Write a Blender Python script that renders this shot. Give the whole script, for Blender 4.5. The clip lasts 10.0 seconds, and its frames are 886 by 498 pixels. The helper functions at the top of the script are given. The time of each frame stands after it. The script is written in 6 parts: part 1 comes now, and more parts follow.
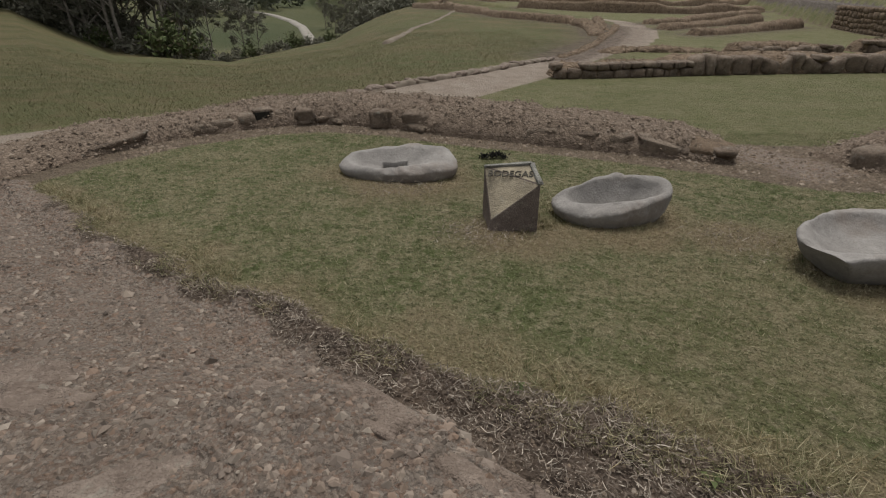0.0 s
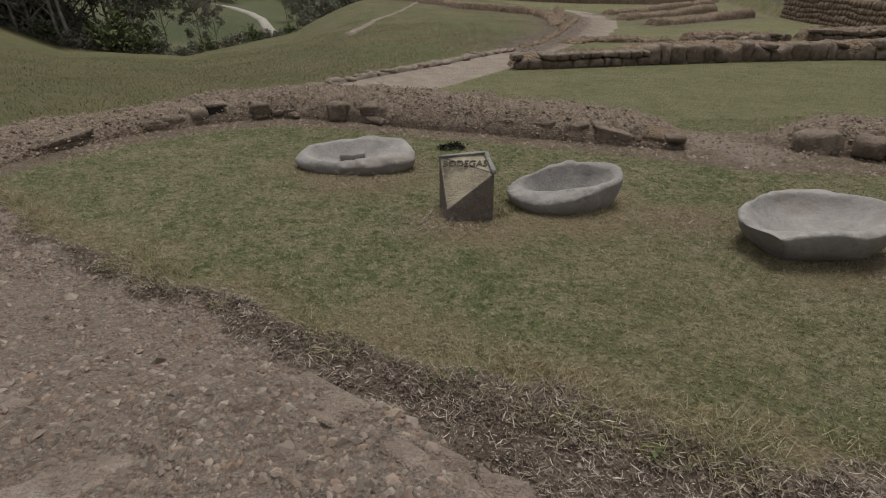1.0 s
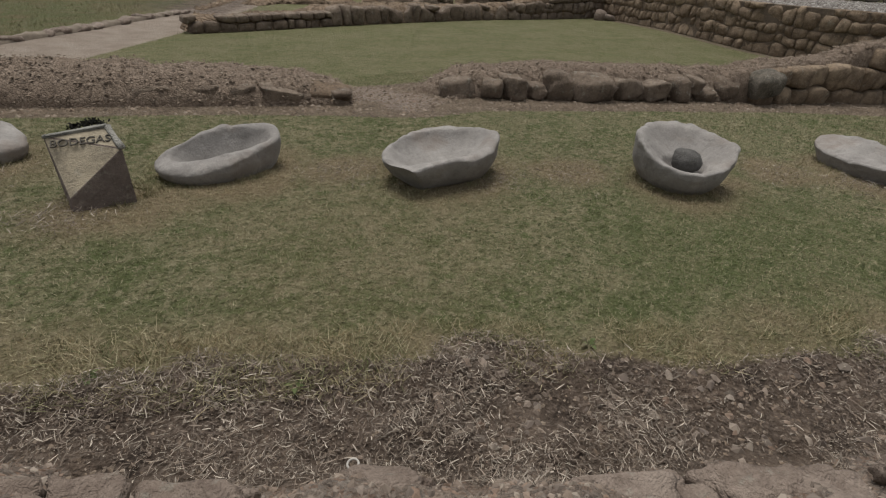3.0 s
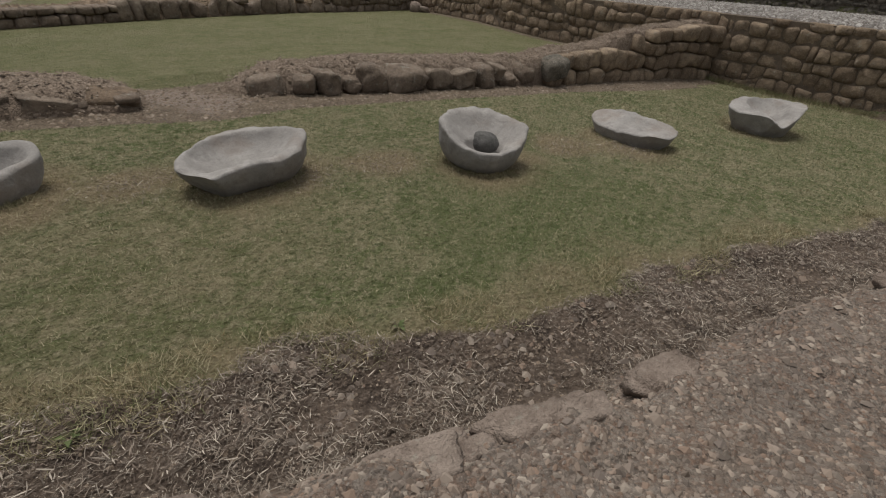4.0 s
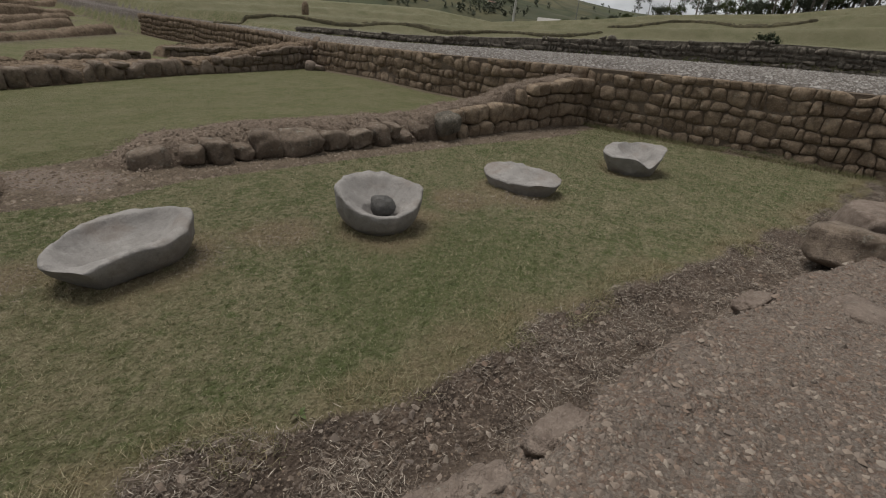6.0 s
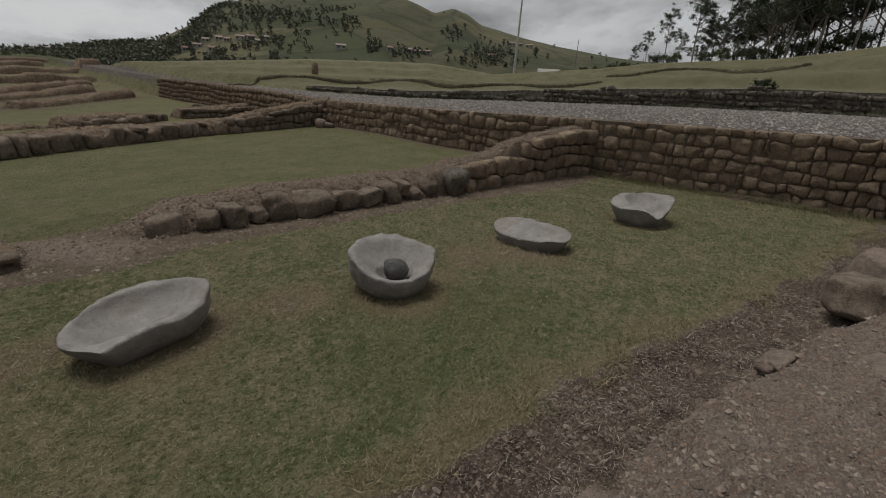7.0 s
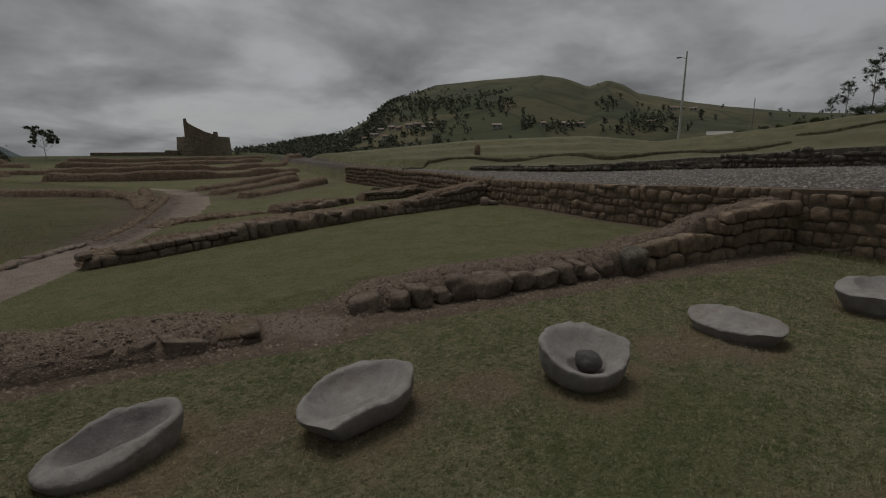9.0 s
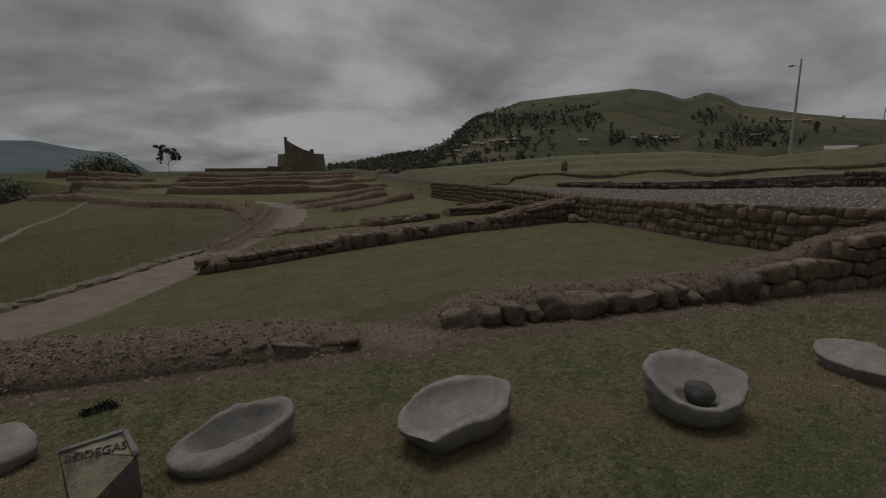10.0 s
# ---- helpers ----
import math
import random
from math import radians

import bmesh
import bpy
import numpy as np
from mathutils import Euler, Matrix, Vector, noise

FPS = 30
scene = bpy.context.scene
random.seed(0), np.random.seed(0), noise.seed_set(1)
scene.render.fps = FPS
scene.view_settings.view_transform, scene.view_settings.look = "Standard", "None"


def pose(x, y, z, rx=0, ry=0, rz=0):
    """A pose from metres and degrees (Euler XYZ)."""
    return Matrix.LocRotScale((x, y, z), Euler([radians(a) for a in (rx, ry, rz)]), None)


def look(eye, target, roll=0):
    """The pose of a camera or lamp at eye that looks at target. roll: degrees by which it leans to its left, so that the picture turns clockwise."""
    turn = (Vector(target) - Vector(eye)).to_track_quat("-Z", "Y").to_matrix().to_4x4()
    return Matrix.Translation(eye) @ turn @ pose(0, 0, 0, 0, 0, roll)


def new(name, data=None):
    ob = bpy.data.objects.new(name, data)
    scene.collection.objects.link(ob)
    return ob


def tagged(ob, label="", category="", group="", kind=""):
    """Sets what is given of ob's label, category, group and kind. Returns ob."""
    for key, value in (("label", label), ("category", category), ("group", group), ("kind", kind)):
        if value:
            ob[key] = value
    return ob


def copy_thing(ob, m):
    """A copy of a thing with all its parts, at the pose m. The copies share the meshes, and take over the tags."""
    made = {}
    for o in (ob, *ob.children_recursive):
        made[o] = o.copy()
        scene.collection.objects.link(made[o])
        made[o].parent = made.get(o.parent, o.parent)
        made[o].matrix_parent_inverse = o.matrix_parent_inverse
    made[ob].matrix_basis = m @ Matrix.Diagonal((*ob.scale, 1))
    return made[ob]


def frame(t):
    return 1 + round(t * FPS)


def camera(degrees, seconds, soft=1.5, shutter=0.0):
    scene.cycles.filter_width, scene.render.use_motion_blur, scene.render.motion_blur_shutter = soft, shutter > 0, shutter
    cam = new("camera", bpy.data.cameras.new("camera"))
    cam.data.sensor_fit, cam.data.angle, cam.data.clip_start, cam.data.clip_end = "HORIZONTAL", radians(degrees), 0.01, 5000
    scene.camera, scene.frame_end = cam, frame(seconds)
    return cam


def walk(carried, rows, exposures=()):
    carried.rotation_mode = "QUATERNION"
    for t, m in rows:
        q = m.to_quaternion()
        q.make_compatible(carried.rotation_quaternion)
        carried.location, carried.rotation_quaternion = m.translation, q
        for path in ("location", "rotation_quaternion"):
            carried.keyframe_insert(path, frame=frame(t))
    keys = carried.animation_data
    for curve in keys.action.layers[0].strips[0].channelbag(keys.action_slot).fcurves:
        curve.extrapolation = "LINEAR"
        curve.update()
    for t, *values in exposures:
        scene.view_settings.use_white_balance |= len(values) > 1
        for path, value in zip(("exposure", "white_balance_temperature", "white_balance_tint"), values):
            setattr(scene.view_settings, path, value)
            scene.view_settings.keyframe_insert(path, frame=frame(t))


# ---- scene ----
cam = camera(85.0, 10.0, soft=1.1)
PATH = [
    (0, (-0.028, 0.082, 1.642), (0.002, 1.832, 0.675), 1.2),
    (0.5, (-0.008, 0.072, 1.641), (0.04, 1.818, 0.666), 0.8),
    (1, (0.08, 0.052, 1.636), (0.226, 1.784, 0.646), 1.2),
    (1.5, (0.22, 0.014, 1.621), (0.569, 1.708, 0.617), 2.7),
    (1.7, (0.29, -0.001, 1.612), (0.736, 1.665, 0.599), 3.2),
    (2, (0.376, -0.035, 1.598), (0.975, 1.575, 0.574), 4.0),
    (2.5, (0.495, -0.088, 1.596), (1.312, 1.414, 0.559), 4.8),
    (3, (0.634, -0.188, 1.599), (1.68, 1.157, 0.553), 5.3),
    (3.2, (0.691, -0.247, 1.616), (1.833, 1.013, 0.563), 5.5),
    (4.3, (0.857, -0.484, 1.667), (2.378, 0.353, 0.674), 7.2),
    (4.5, (0.871, -0.521, 1.686), (2.435, 0.257, 0.712), 7.4),
    (5, (0.891, -0.541, 1.713), (2.516, 0.159, 0.782), 7.3),
    (5.5, (0.902, -0.523, 1.76), (2.551, 0.173, 0.868), 6.7),
    (7, (0.938, -0.433, 1.98), (2.657, 0.35, 1.32), 3.9),
    (7.5, (0.91, -0.344, 2.041), (2.6, 0.556, 1.462), 2.7),
    (8, (0.86, -0.265, 2.086), (2.483, 0.788, 1.579), 1.4),
    (8.5, (0.805, -0.196, 2.121), (2.342, 1.001, 1.671), 0.4),
    (9, (0.737, -0.117, 2.15), (2.166, 1.223, 1.747), -0.2),
    (9.5, (0.661, -0.048, 2.154), (1.97, 1.419, 1.789), -0.4),
    (9.6, (0.637, -0.04, 2.149), (1.923, 1.45, 1.793), -0.4),
    (10, (0.59, -0.009, 2.163), (1.782, 1.56, 1.824), -0.2),
]
walk(cam, [(t, look(eye, target, roll)) for t, eye, target, roll in PATH], [(0, 0.12), (1, 0.16), (2, 0.22), (3, 0.20), (4.5, 0.16), (5.5, 0.09), (6.5, -0.22), (7.0, -0.44), (7.5, -0.66), (8.0, -0.88), (8.5, -1.03), (9.0, -1.15), (9.5, -1.23), (10, -1.30)])

# ---------------------------------------------------------------- light
world = bpy.data.worlds.new("overcast")
scene.world = world
world.use_nodes = True
SUN_EL, SUN_AZ = 72.0, 10.0


def overcast_world():
    nt = world.node_tree
    nt.nodes.clear()
    N, L = nt.nodes.new, nt.links.new
    out = N("ShaderNodeOutputWorld")
    bg = N("ShaderNodeBackground")
    sky = N("ShaderNodeTexSky")
    sky.sky_type, sky.sun_disc = "NISHITA", False
    sky.sun_elevation, sky.sun_rotation = radians(SUN_EL), radians(SUN_AZ)
    sky.air_density, sky.dust_density = 1.0, 2.0
    dim = N("ShaderNodeVectorMath")
    dim.operation = "SCALE"
    dim.inputs["Scale"].default_value = 0.10
    L(sky.outputs[0], dim.inputs[0])
    geo = N("ShaderNodeTexCoord")
    # clouds lie on a flat deck: the direction is divided by its height
    sep = N("ShaderNodeSeparateXYZ")
    L(geo.outputs["Generated"], sep.inputs[0])
    h = N("ShaderNodeMath")
    h.operation = "MAXIMUM"
    L(sep.outputs["Z"], h.inputs[0])
    h.inputs[1].default_value = 0.0
    lift = N("ShaderNodeMath")
    lift.operation = "ADD"
    L(h.outputs[0], lift.inputs[0])
    lift.inputs[1].default_value = 0.30
    deck = N("ShaderNodeVectorMath")
    deck.operation = "DIVIDE"
    comb = N("ShaderNodeCombineXYZ")
    for k in ("X", "Y", "Z"):
        L(lift.outputs[0], comb.inputs[k])
    L(geo.outputs["Generated"], deck.inputs[0])
    L(comb.outputs[0], deck.inputs[1])
    big = N("ShaderNodeTexNoise")
    big.inputs["Scale"].default_value, big.inputs["Detail"].default_value, big.inputs["Roughness"].default_value = 1.25, 5.0, 0.5
    big.inputs["Distortion"].default_value = 0.4
    L(deck.outputs[0], big.inputs["Vector"])
    small = N("ShaderNodeTexNoise")
    small.inputs["Scale"].default_value, small.inputs["Detail"].default_value, small.inputs["Roughness"].default_value = 4.5, 6.0, 0.55
    L(deck.outputs[0], small.inputs["Vector"])
    mixn = N("ShaderNodeMath")
    mixn.operation = "MULTIPLY_ADD"
    L(small.outputs["Fac"], mixn.inputs[0])
    mixn.inputs[1].default_value = 0.22
    L(big.outputs["Fac"], mixn.inputs[2])
    ramp = N("ShaderNodeValToRGB")
    ramp.color_ramp.elements[0].position, ramp.color_ramp.elements[0].color = 0.42, (0.30, 0.308, 0.318, 1)
    ramp.color_ramp.elements[1].position, ramp.color_ramp.elements[1].color = 0.80, (0.96, 0.975, 0.985, 1)
    mid = ramp.color_ramp.elements.new(0.60)
    mid.color = (0.555, 0.567, 0.58, 1)
    L(mixn.outputs[0], ramp.inputs[0])
    gap = N("ShaderNodeMapRange")
    gap.inputs["From Min"].default_value, gap.inputs["From Max"].default_value = 0.72, 0.86
    gap.inputs["To Min"].default_value, gap.inputs["To Max"].default_value = 0.0, 0.35
    L(mixn.outputs[0], gap.inputs["Value"])
    mix = N("ShaderNodeMix")
    mix.data_type = "RGBA"
    L(gap.outputs[0], mix.inputs[0])
    L(ramp.outputs[0], mix.inputs[6])
    L(dim.outputs[0], mix.inputs[7])
    # an overcast sky is a little brighter towards the horizon
    low = N("ShaderNodeMapRange")
    low.inputs["From Min"].default_value, low.inputs["From Max"].default_value = 0.0, 0.55
    low.inputs["To Min"].default_value, low.inputs["To Max"].default_value = 0.95, 1.06
    L(h.outputs[0], low.inputs["Value"])
    # and brighter towards the veiled sun
    sunny = N("ShaderNodeVectorMath")
    sunny.operation = "DOT_PRODUCT"
    L(geo.outputs["Generated"], sunny.inputs[0])
    sunny.inputs[1].default_value = (math.sin(radians(SUN_AZ)), math.cos(radians(SUN_AZ)), 0)
    glow = N("ShaderNodeMath")
    glow.operation = "MULTIPLY_ADD"
    L(sunny.outputs["Value"], glow.inputs[0])
    glow.inputs[1].default_value, glow.inputs[2].default_value = 0.20, 0.90
    both = N("ShaderNodeMath")
    both.operation = "MULTIPLY"
    L(glow.outputs[0], both.inputs[0])
    L(low.outputs[0], both.inputs[1])
    gain = N("ShaderNodeVectorMath")
    gain.operation = "SCALE"
    L(mix.outputs[2], gain.inputs[0])
    L(both.outputs[0], gain.inputs["Scale"])
    L(gain.outputs[0], bg.inputs["Color"])
    bg.inputs["Strength"].default_value = 0.86
    L(bg.outputs[0], out.inputs[0])


overcast_world()
sun = new("sun", bpy.data.lights.new("sun", "SUN"))
sun.data.energy, sun.data.angle, sun.data.color = 2.75, radians(28), (1.0, 0.96, 0.9)
sun.matrix_basis = look((math.sin(radians(SUN_AZ)) * 50, math.cos(radians(SUN_AZ)) * 50, 50 * math.tan(radians(SUN_EL))), (0, 0, 0))

# ---------------------------------------------------------------- materials
MATS = {}


class Nodes:
    """Short ways to build a node material."""

    def __init__(self, name):
        self.mat = bpy.data.materials.new(name)
        self.mat.use_nodes = True
        self.nt = self.mat.node_tree
        self.bsdf = self.nt.nodes["Principled BSDF"]
        self.bsdf.inputs["Specular IOR Level"].default_value = 0.25
        MATS[name] = self.mat

    def n(self, kind):
        return self.nt.nodes.new(kind)

    def link(self, a, b):
        self.nt.links.new(a, b)

    def pos(self, kind="world"):
        if kind == "world":
            return self.n("ShaderNodeNewGeometry").outputs["Position"]
        return self.n("ShaderNodeTexCoord").outputs["Object"]

    def noise(self, vec, scale, detail=4.0, rough=0.55, distort=0.0):
        t = self.n("ShaderNodeTexNoise")
        t.inputs["Scale"].default_value, t.inputs["Detail"].default_value = scale, detail
        t.inputs["Roughness"].default_value, t.inputs["Distortion"].default_value = rough, distort
        self.link(vec, t.inputs["Vector"])
        return t.outputs["Fac"]

    def voronoi(self, vec, scale, feature="F1", out="Distance"):
        t = self.n("ShaderNodeTexVoronoi")
        t.feature = feature
        t.inputs["Scale"].default_value = scale
        self.link(vec, t.inputs["Vector"])
        return t.outputs[out]

    def span(self, v, a, b, lo=0.0, hi=1.0):
        m = self.n("ShaderNodeMapRange")
        m.inputs["From Min"].default_value, m.inputs["From Max"].default_value = a, b
        m.inputs["To Min"].default_value, m.inputs["To Max"].default_value = lo, hi
        self.link(v, m.inputs["Value"])
        return m.outputs[0]

    def math(self, op, a, b):
        m = self.n("ShaderNodeMath")
        m.operation = op
        for k, v in enumerate((a, b)):
            if isinstance(v, (int, float)):
                m.inputs[k].default_value = v
            else:
                self.link(v, m.inputs[k])
        return m.outputs[0]

    def mix(self, f, a, b, blend="MIX"):
        m = self.n("ShaderNodeMix")
        m.data_type, m.blend_type = "RGBA", blend
        for k, v in ((0, f), (6, a), (7, b)):
            if isinstance(v, (int, float)):
                m.inputs[k].default_value = v
            elif isinstance(v, tuple):
                m.inputs[k].default_value = (*v, 1.0)
            else:
                self.link(v, m.inputs[k])
        return m.outputs[2]

    def attr(self, name):
        a = self.n("ShaderNodeAttribute")
        a.attribute_name = name
        return a.outputs["Fac"]

    def bump(self, height, strength, distance):
        b = self.n("ShaderNodeBump")
        b.inputs["Strength"].default_value, b.inputs["Distance"].default_value = strength, distance
        self.link(height, b.inputs["Height"])
        self.link(b.outputs[0], self.bsdf.inputs["Normal"])

    def done(self, color, rough=0.9):
        if isinstance(color, tuple):
            self.bsdf.inputs["Base Color"].default_value = (*color, 1)
        else:
            self.link(color, self.bsdf.inputs["Base Color"])
        if isinstance(rough, (int, float)):
            self.bsdf.inputs["Roughness"].default_value = rough
        else:
            self.link(rough, self.bsdf.inputs["Roughness"])
        return self.mat


def grass_colours(m, p):
    """Mown grass: fresh green, olive and straw in patches of several sizes."""
    c = m.mix(m.span(m.noise(p, 0.8, 4), 0.36, 0.62), (0.122, 0.142, 0.056), (0.208, 0.198, 0.108))
    c = m.mix(m.span(m.noise(p, 2.9, 6, 0.68), 0.44, 0.64), c, (0.305, 0.265, 0.165))
    c = m.mix(m.span(m.noise(p, 5.2, 6, 0.66), 0.51, 0.64, 0.0, 0.85), c, (0.086, 0.120, 0.036))
    c = m.mix(m.span(m.noise(p, 12, 5, 0.7), 0.51, 0.60, 0.0, 0.8), c, (0.315, 0.280, 0.178))
    c = m.mix(m.span(m.noise(p, 17, 5, 0.7), 0.52, 0.61, 0.0, 0.75), c, (0.058, 0.074, 0.024))
    return m.mix(m.span(m.noise(p, 70, 3), 0.35, 0.65, 0.0, 0.5), c, (0.095, 0.092, 0.042))


def gravel_colours(m, p):
    """Packed earth with grit: pinkish brown with grey and rusty grains."""
    c = m.mix(m.span(m.noise(p, 1.3, 4), 0.35, 0.65), (0.255, 0.203, 0.162), (0.335, 0.272, 0.222))
    c = m.mix(m.span(m.noise(p, 0.9, 5, 0.6), 0.50, 0.66, 0.0, 0.6), c, (0.232, 0.194, 0.168))
    c = m.mix(m.span(m.noise(p, 5.0, 5, 0.65), 0.5, 0.72), c, (0.245, 0.158, 0.115))
    c = m.mix(m.span(m.noise(p, 2.1, 5, 0.65), 0.54, 0.70, 0.0, 0.8), c, (0.20, 0.152, 0.12))
    for scale, k in ((34, 0.75), (75, 0.9)):
        sp = m.n("ShaderNodeSeparateColor")
        m.link(m.voronoi(p, scale, out="Color"), sp.inputs[0])
        c = m.mix(m.span(sp.outputs[0], 0.6, 1.0, 0.0, k), c, (0.32, 0.275, 0.235))
        c = m.mix(m.span(sp.outputs[1], 0.6, 1.0, 0.0, k * 0.6), c, (0.14, 0.113, 0.094))
        c = m.mix(m.span(sp.outputs[2], 0.75, 1.0, 0.0, k * 0.8), c, (0.25, 0.16, 0.115))
        c = m.mix(m.span(m.voronoi(p, scale, "DISTANCE_TO_EDGE"), 0.10, 0.0, 0.0, 0.35), c, (0.13, 0.10, 0.08))
    return c


def mat_ground():
    m = Nodes("ground_surface")
    p = m.pos()
    grass = grass_colours(m, p)
    gravel = gravel_colours(m, p)
    # rank meadow beyond the low wall: longer, browner
    grass = m.mix(m.math("MULTIPLY", m.attr("rear"), 0.6), grass, m.mix(m.span(m.noise(p, 1.1, 6, 0.65), 0.38, 0.62), (0.122, 0.126, 0.048), (0.180, 0.165, 0.085)))
    meadow = m.mix(m.span(m.noise(p, 0.35, 5), 0.35, 0.65), (0.078, 0.084, 0.032), (0.150, 0.124, 0.062))
    meadow = m.mix(m.span(m.noise(p, 0.11, 4), 0.42, 0.60), meadow, (0.105, 0.112, 0.046))
    meadow = m.mix(m.span(m.noise(p, 2.3, 5), 0.45, 0.75), meadow, (0.15, 0.12, 0.065))
    earth = m.mix(m.span(m.noise(p, 4, 5), 0.35, 0.65), (0.060, 0.044, 0.034), (0.148, 0.11, 0.084))
    earth = m.mix(m.span(m.noise(p, 45, 4), 0.48, 0.75), earth, (0.215, 0.168, 0.134))
    straw = m.mix(m.span(m.noise(p, 30, 5), 0.35, 0.65), (0.27, 0.212, 0.135), (0.185, 0.138, 0.085))
    trod = m.mix(m.span(m.noise(p, 2.5, 4), 0.35, 0.65), (0.275, 0.222, 0.180), (0.34, 0.285, 0.235))
    rubble = m.mix(m.span(m.noise(p, 1.5, 5), 0.35, 0.65), (0.185, 0.166, 0.150), (0.26, 0.238, 0.218))
    rubble = m.mix(m.span(m.voronoi(p, 9), 0.1, 0.5), rubble, (0.12, 0.10, 0.088))
    edge = m.noise(p, 9, 5, 0.65)

    def cut(name, soft=0.35):
        a = m.math("ADD", m.attr(name), m.math("MULTIPLY", m.math("SUBTRACT", edge, 0.5), 0.9))
        return m.span(a, 0.5 - soft / 2, 0.5 + soft / 2)

    grass = m.mix(m.math("MULTIPLY", m.attr("fresh"), 0.6), grass, m.mix(m.span(m.noise(p, 6, 5, 0.65), 0.4, 0.6), (0.075, 0.105, 0.032), (0.13, 0.14, 0.058)))
    c = m.mix(cut("meadow", 0.6), grass, meadow)
    c = m.mix(m.math("MULTIPLY", cut("straw", 0.9), 0.85), c, straw)
    c = m.mix(cut("rubble"), c, rubble)
    c = m.mix(cut("trod"), c, trod)
    spoil = m.mix(m.span(m.noise(p, 3.5, 5), 0.35, 0.65), (0.138, 0.105, 0.075), (0.205, 0.160, 0.116))
    spoil = m.mix(m.span(m.noise(p, 40, 4), 0.48, 0.72), spoil, (0.095, 0.070, 0.052))
    c = m.mix(cut("apron"), c, spoil)
    c = m.mix(cut("earth"), c, earth)
    c = m.mix(cut("gravel"), c, gravel)
    pale = m.mix(m.span(m.noise(p, 0.9, 5, 0.6), 0.35, 0.65), (0.150, 0.146, 0.082), (0.215, 0.200, 0.125))
    c = m.mix(m.math("MULTIPLY", m.attr("slope"), 0.8), c, pale)
    # farmland and woods far away
    field = m.mix(m.span(m.noise(p, 0.012, 4), 0.35, 0.65), (0.045, 0.058, 0.022), (0.085, 0.085, 0.04))
    field = m.mix(m.span(m.voronoi(p, 0.02, out="Color"), 0.2, 0.8, 0.0, 0.45), field, (0.10, 0.095, 0.045))
    c = m.mix(m.attr("far"), c, field)
    fine = m.noise(p, 120, 4, 0.7)
    grit = m.voronoi(p, 55)
    lump = m.voronoi(p, 23)
    m.bump(m.math("ADD", m.math("ADD", fine, grit), m.math("MULTIPLY", lump, 1.8)), 1.0, 0.028)
    return m.done(c, 0.95)


def mat_carved():
    """Grey andesite of the carved basins."""
    m = Nodes("carved_stone")
    p = m.pos("object")
    c = m.mix(m.span(m.noise(p, 3.5, 6, 0.65), 0.35, 0.65), (0.205, 0.191, 0.180), (0.295, 0.279, 0.264))
    c = m.mix(m.span(m.noise(p, 1.3, 4), 0.45, 0.7), c, (0.225, 0.203, 0.186))
    c = m.mix(m.span(m.noise(p, 16, 5, 0.7), 0.55, 0.72, 0.0, 0.7), c, (0.13, 0.12, 0.112))
    c = m.mix(m.span(m.noise(p, 90, 3), 0.35, 0.65, 0.0, 0.35), c, (0.15, 0.142, 0.135))
    c = m.mix(m.span(m.noise(p, 6, 6, 0.7), 0.56, 0.70, 0.0, 0.5), c, (0.35, 0.337, 0.32))
    c = m.mix(m.span(m.voronoi(p, 38), 0.10, 0.0, 0.0, 0.6), c, (0.11, 0.103, 0.097))
    c = m.mix(m.span(m.noise(p, 2.6, 5, 0.6), 0.52, 0.68, 0.0, 0.65), c, (0.185, 0.152, 0.130))
    m.bump(m.math("ADD", m.noise(p, 40, 6, 0.7), m.noise(p, 9, 4)), 0.6, 0.016)
    return m.done(c, 0.85)


def mat_rock(name, a, b, dark, lichen=0.0, relief=0.026):
    if name in ("wall_stone", "berm_stone", "ruin_stone"):
        a, b, dark = ((c[0] * 1.02, c[1] * 0.98, c[2] * 0.93) for c in (a, b, dark))
    m = Nodes(name)
    p = m.pos("world")
    rnd = m.n("ShaderNodeObjectInfo").outputs["Random"]
    isl = m.n("ShaderNodeNewGeometry").outputs["Random Per Island"]
    r = m.math("FRACT", m.math("ADD", rnd, isl), 0)
    c = m.mix(r, a, b)
    c = m.mix(m.span(m.noise(p, 7, 6, 0.65), 0.4, 0.68), c, dark)
    c = m.mix(m.span(m.noise(p, 34, 5, 0.7), 0.5, 0.75, 0.0, 0.6), c, tuple(min(1, v * 1.35) for v in b))
    if lichen:
        c = m.mix(m.span(m.noise(p, 11, 5, 0.7), 0.58, 0.66, 0.0, lichen), c, (0.33, 0.32, 0.27))
    m.bump(m.math("ADD", m.math("MULTIPLY", m.noise(p, 14, 6, 0.7), 1.6), m.noise(p, 90, 3)), 0.9, relief)
    return m.done(c, 0.92)


def mat_grains(name, cols, rough=0.9):
    """Small loose pieces, each with its own colour."""
    m = Nodes(name)
    r = m.n("ShaderNodeNewGeometry").outputs["Random Per Island"]
    ramp = m.n("ShaderNodeValToRGB")
    ramp.color_ramp.interpolation = "LINEAR"
    for k, c in enumerate(cols):
        at = k / (len(cols) - 1)
        e = ramp.color_ramp.elements[k] if k < 2 else ramp.color_ramp.elements.new(at)
        e.position, e.color = at, (*c, 1)
    m.link(r, ramp.inputs[0])
    return m.done(ramp.outputs[0], rough)


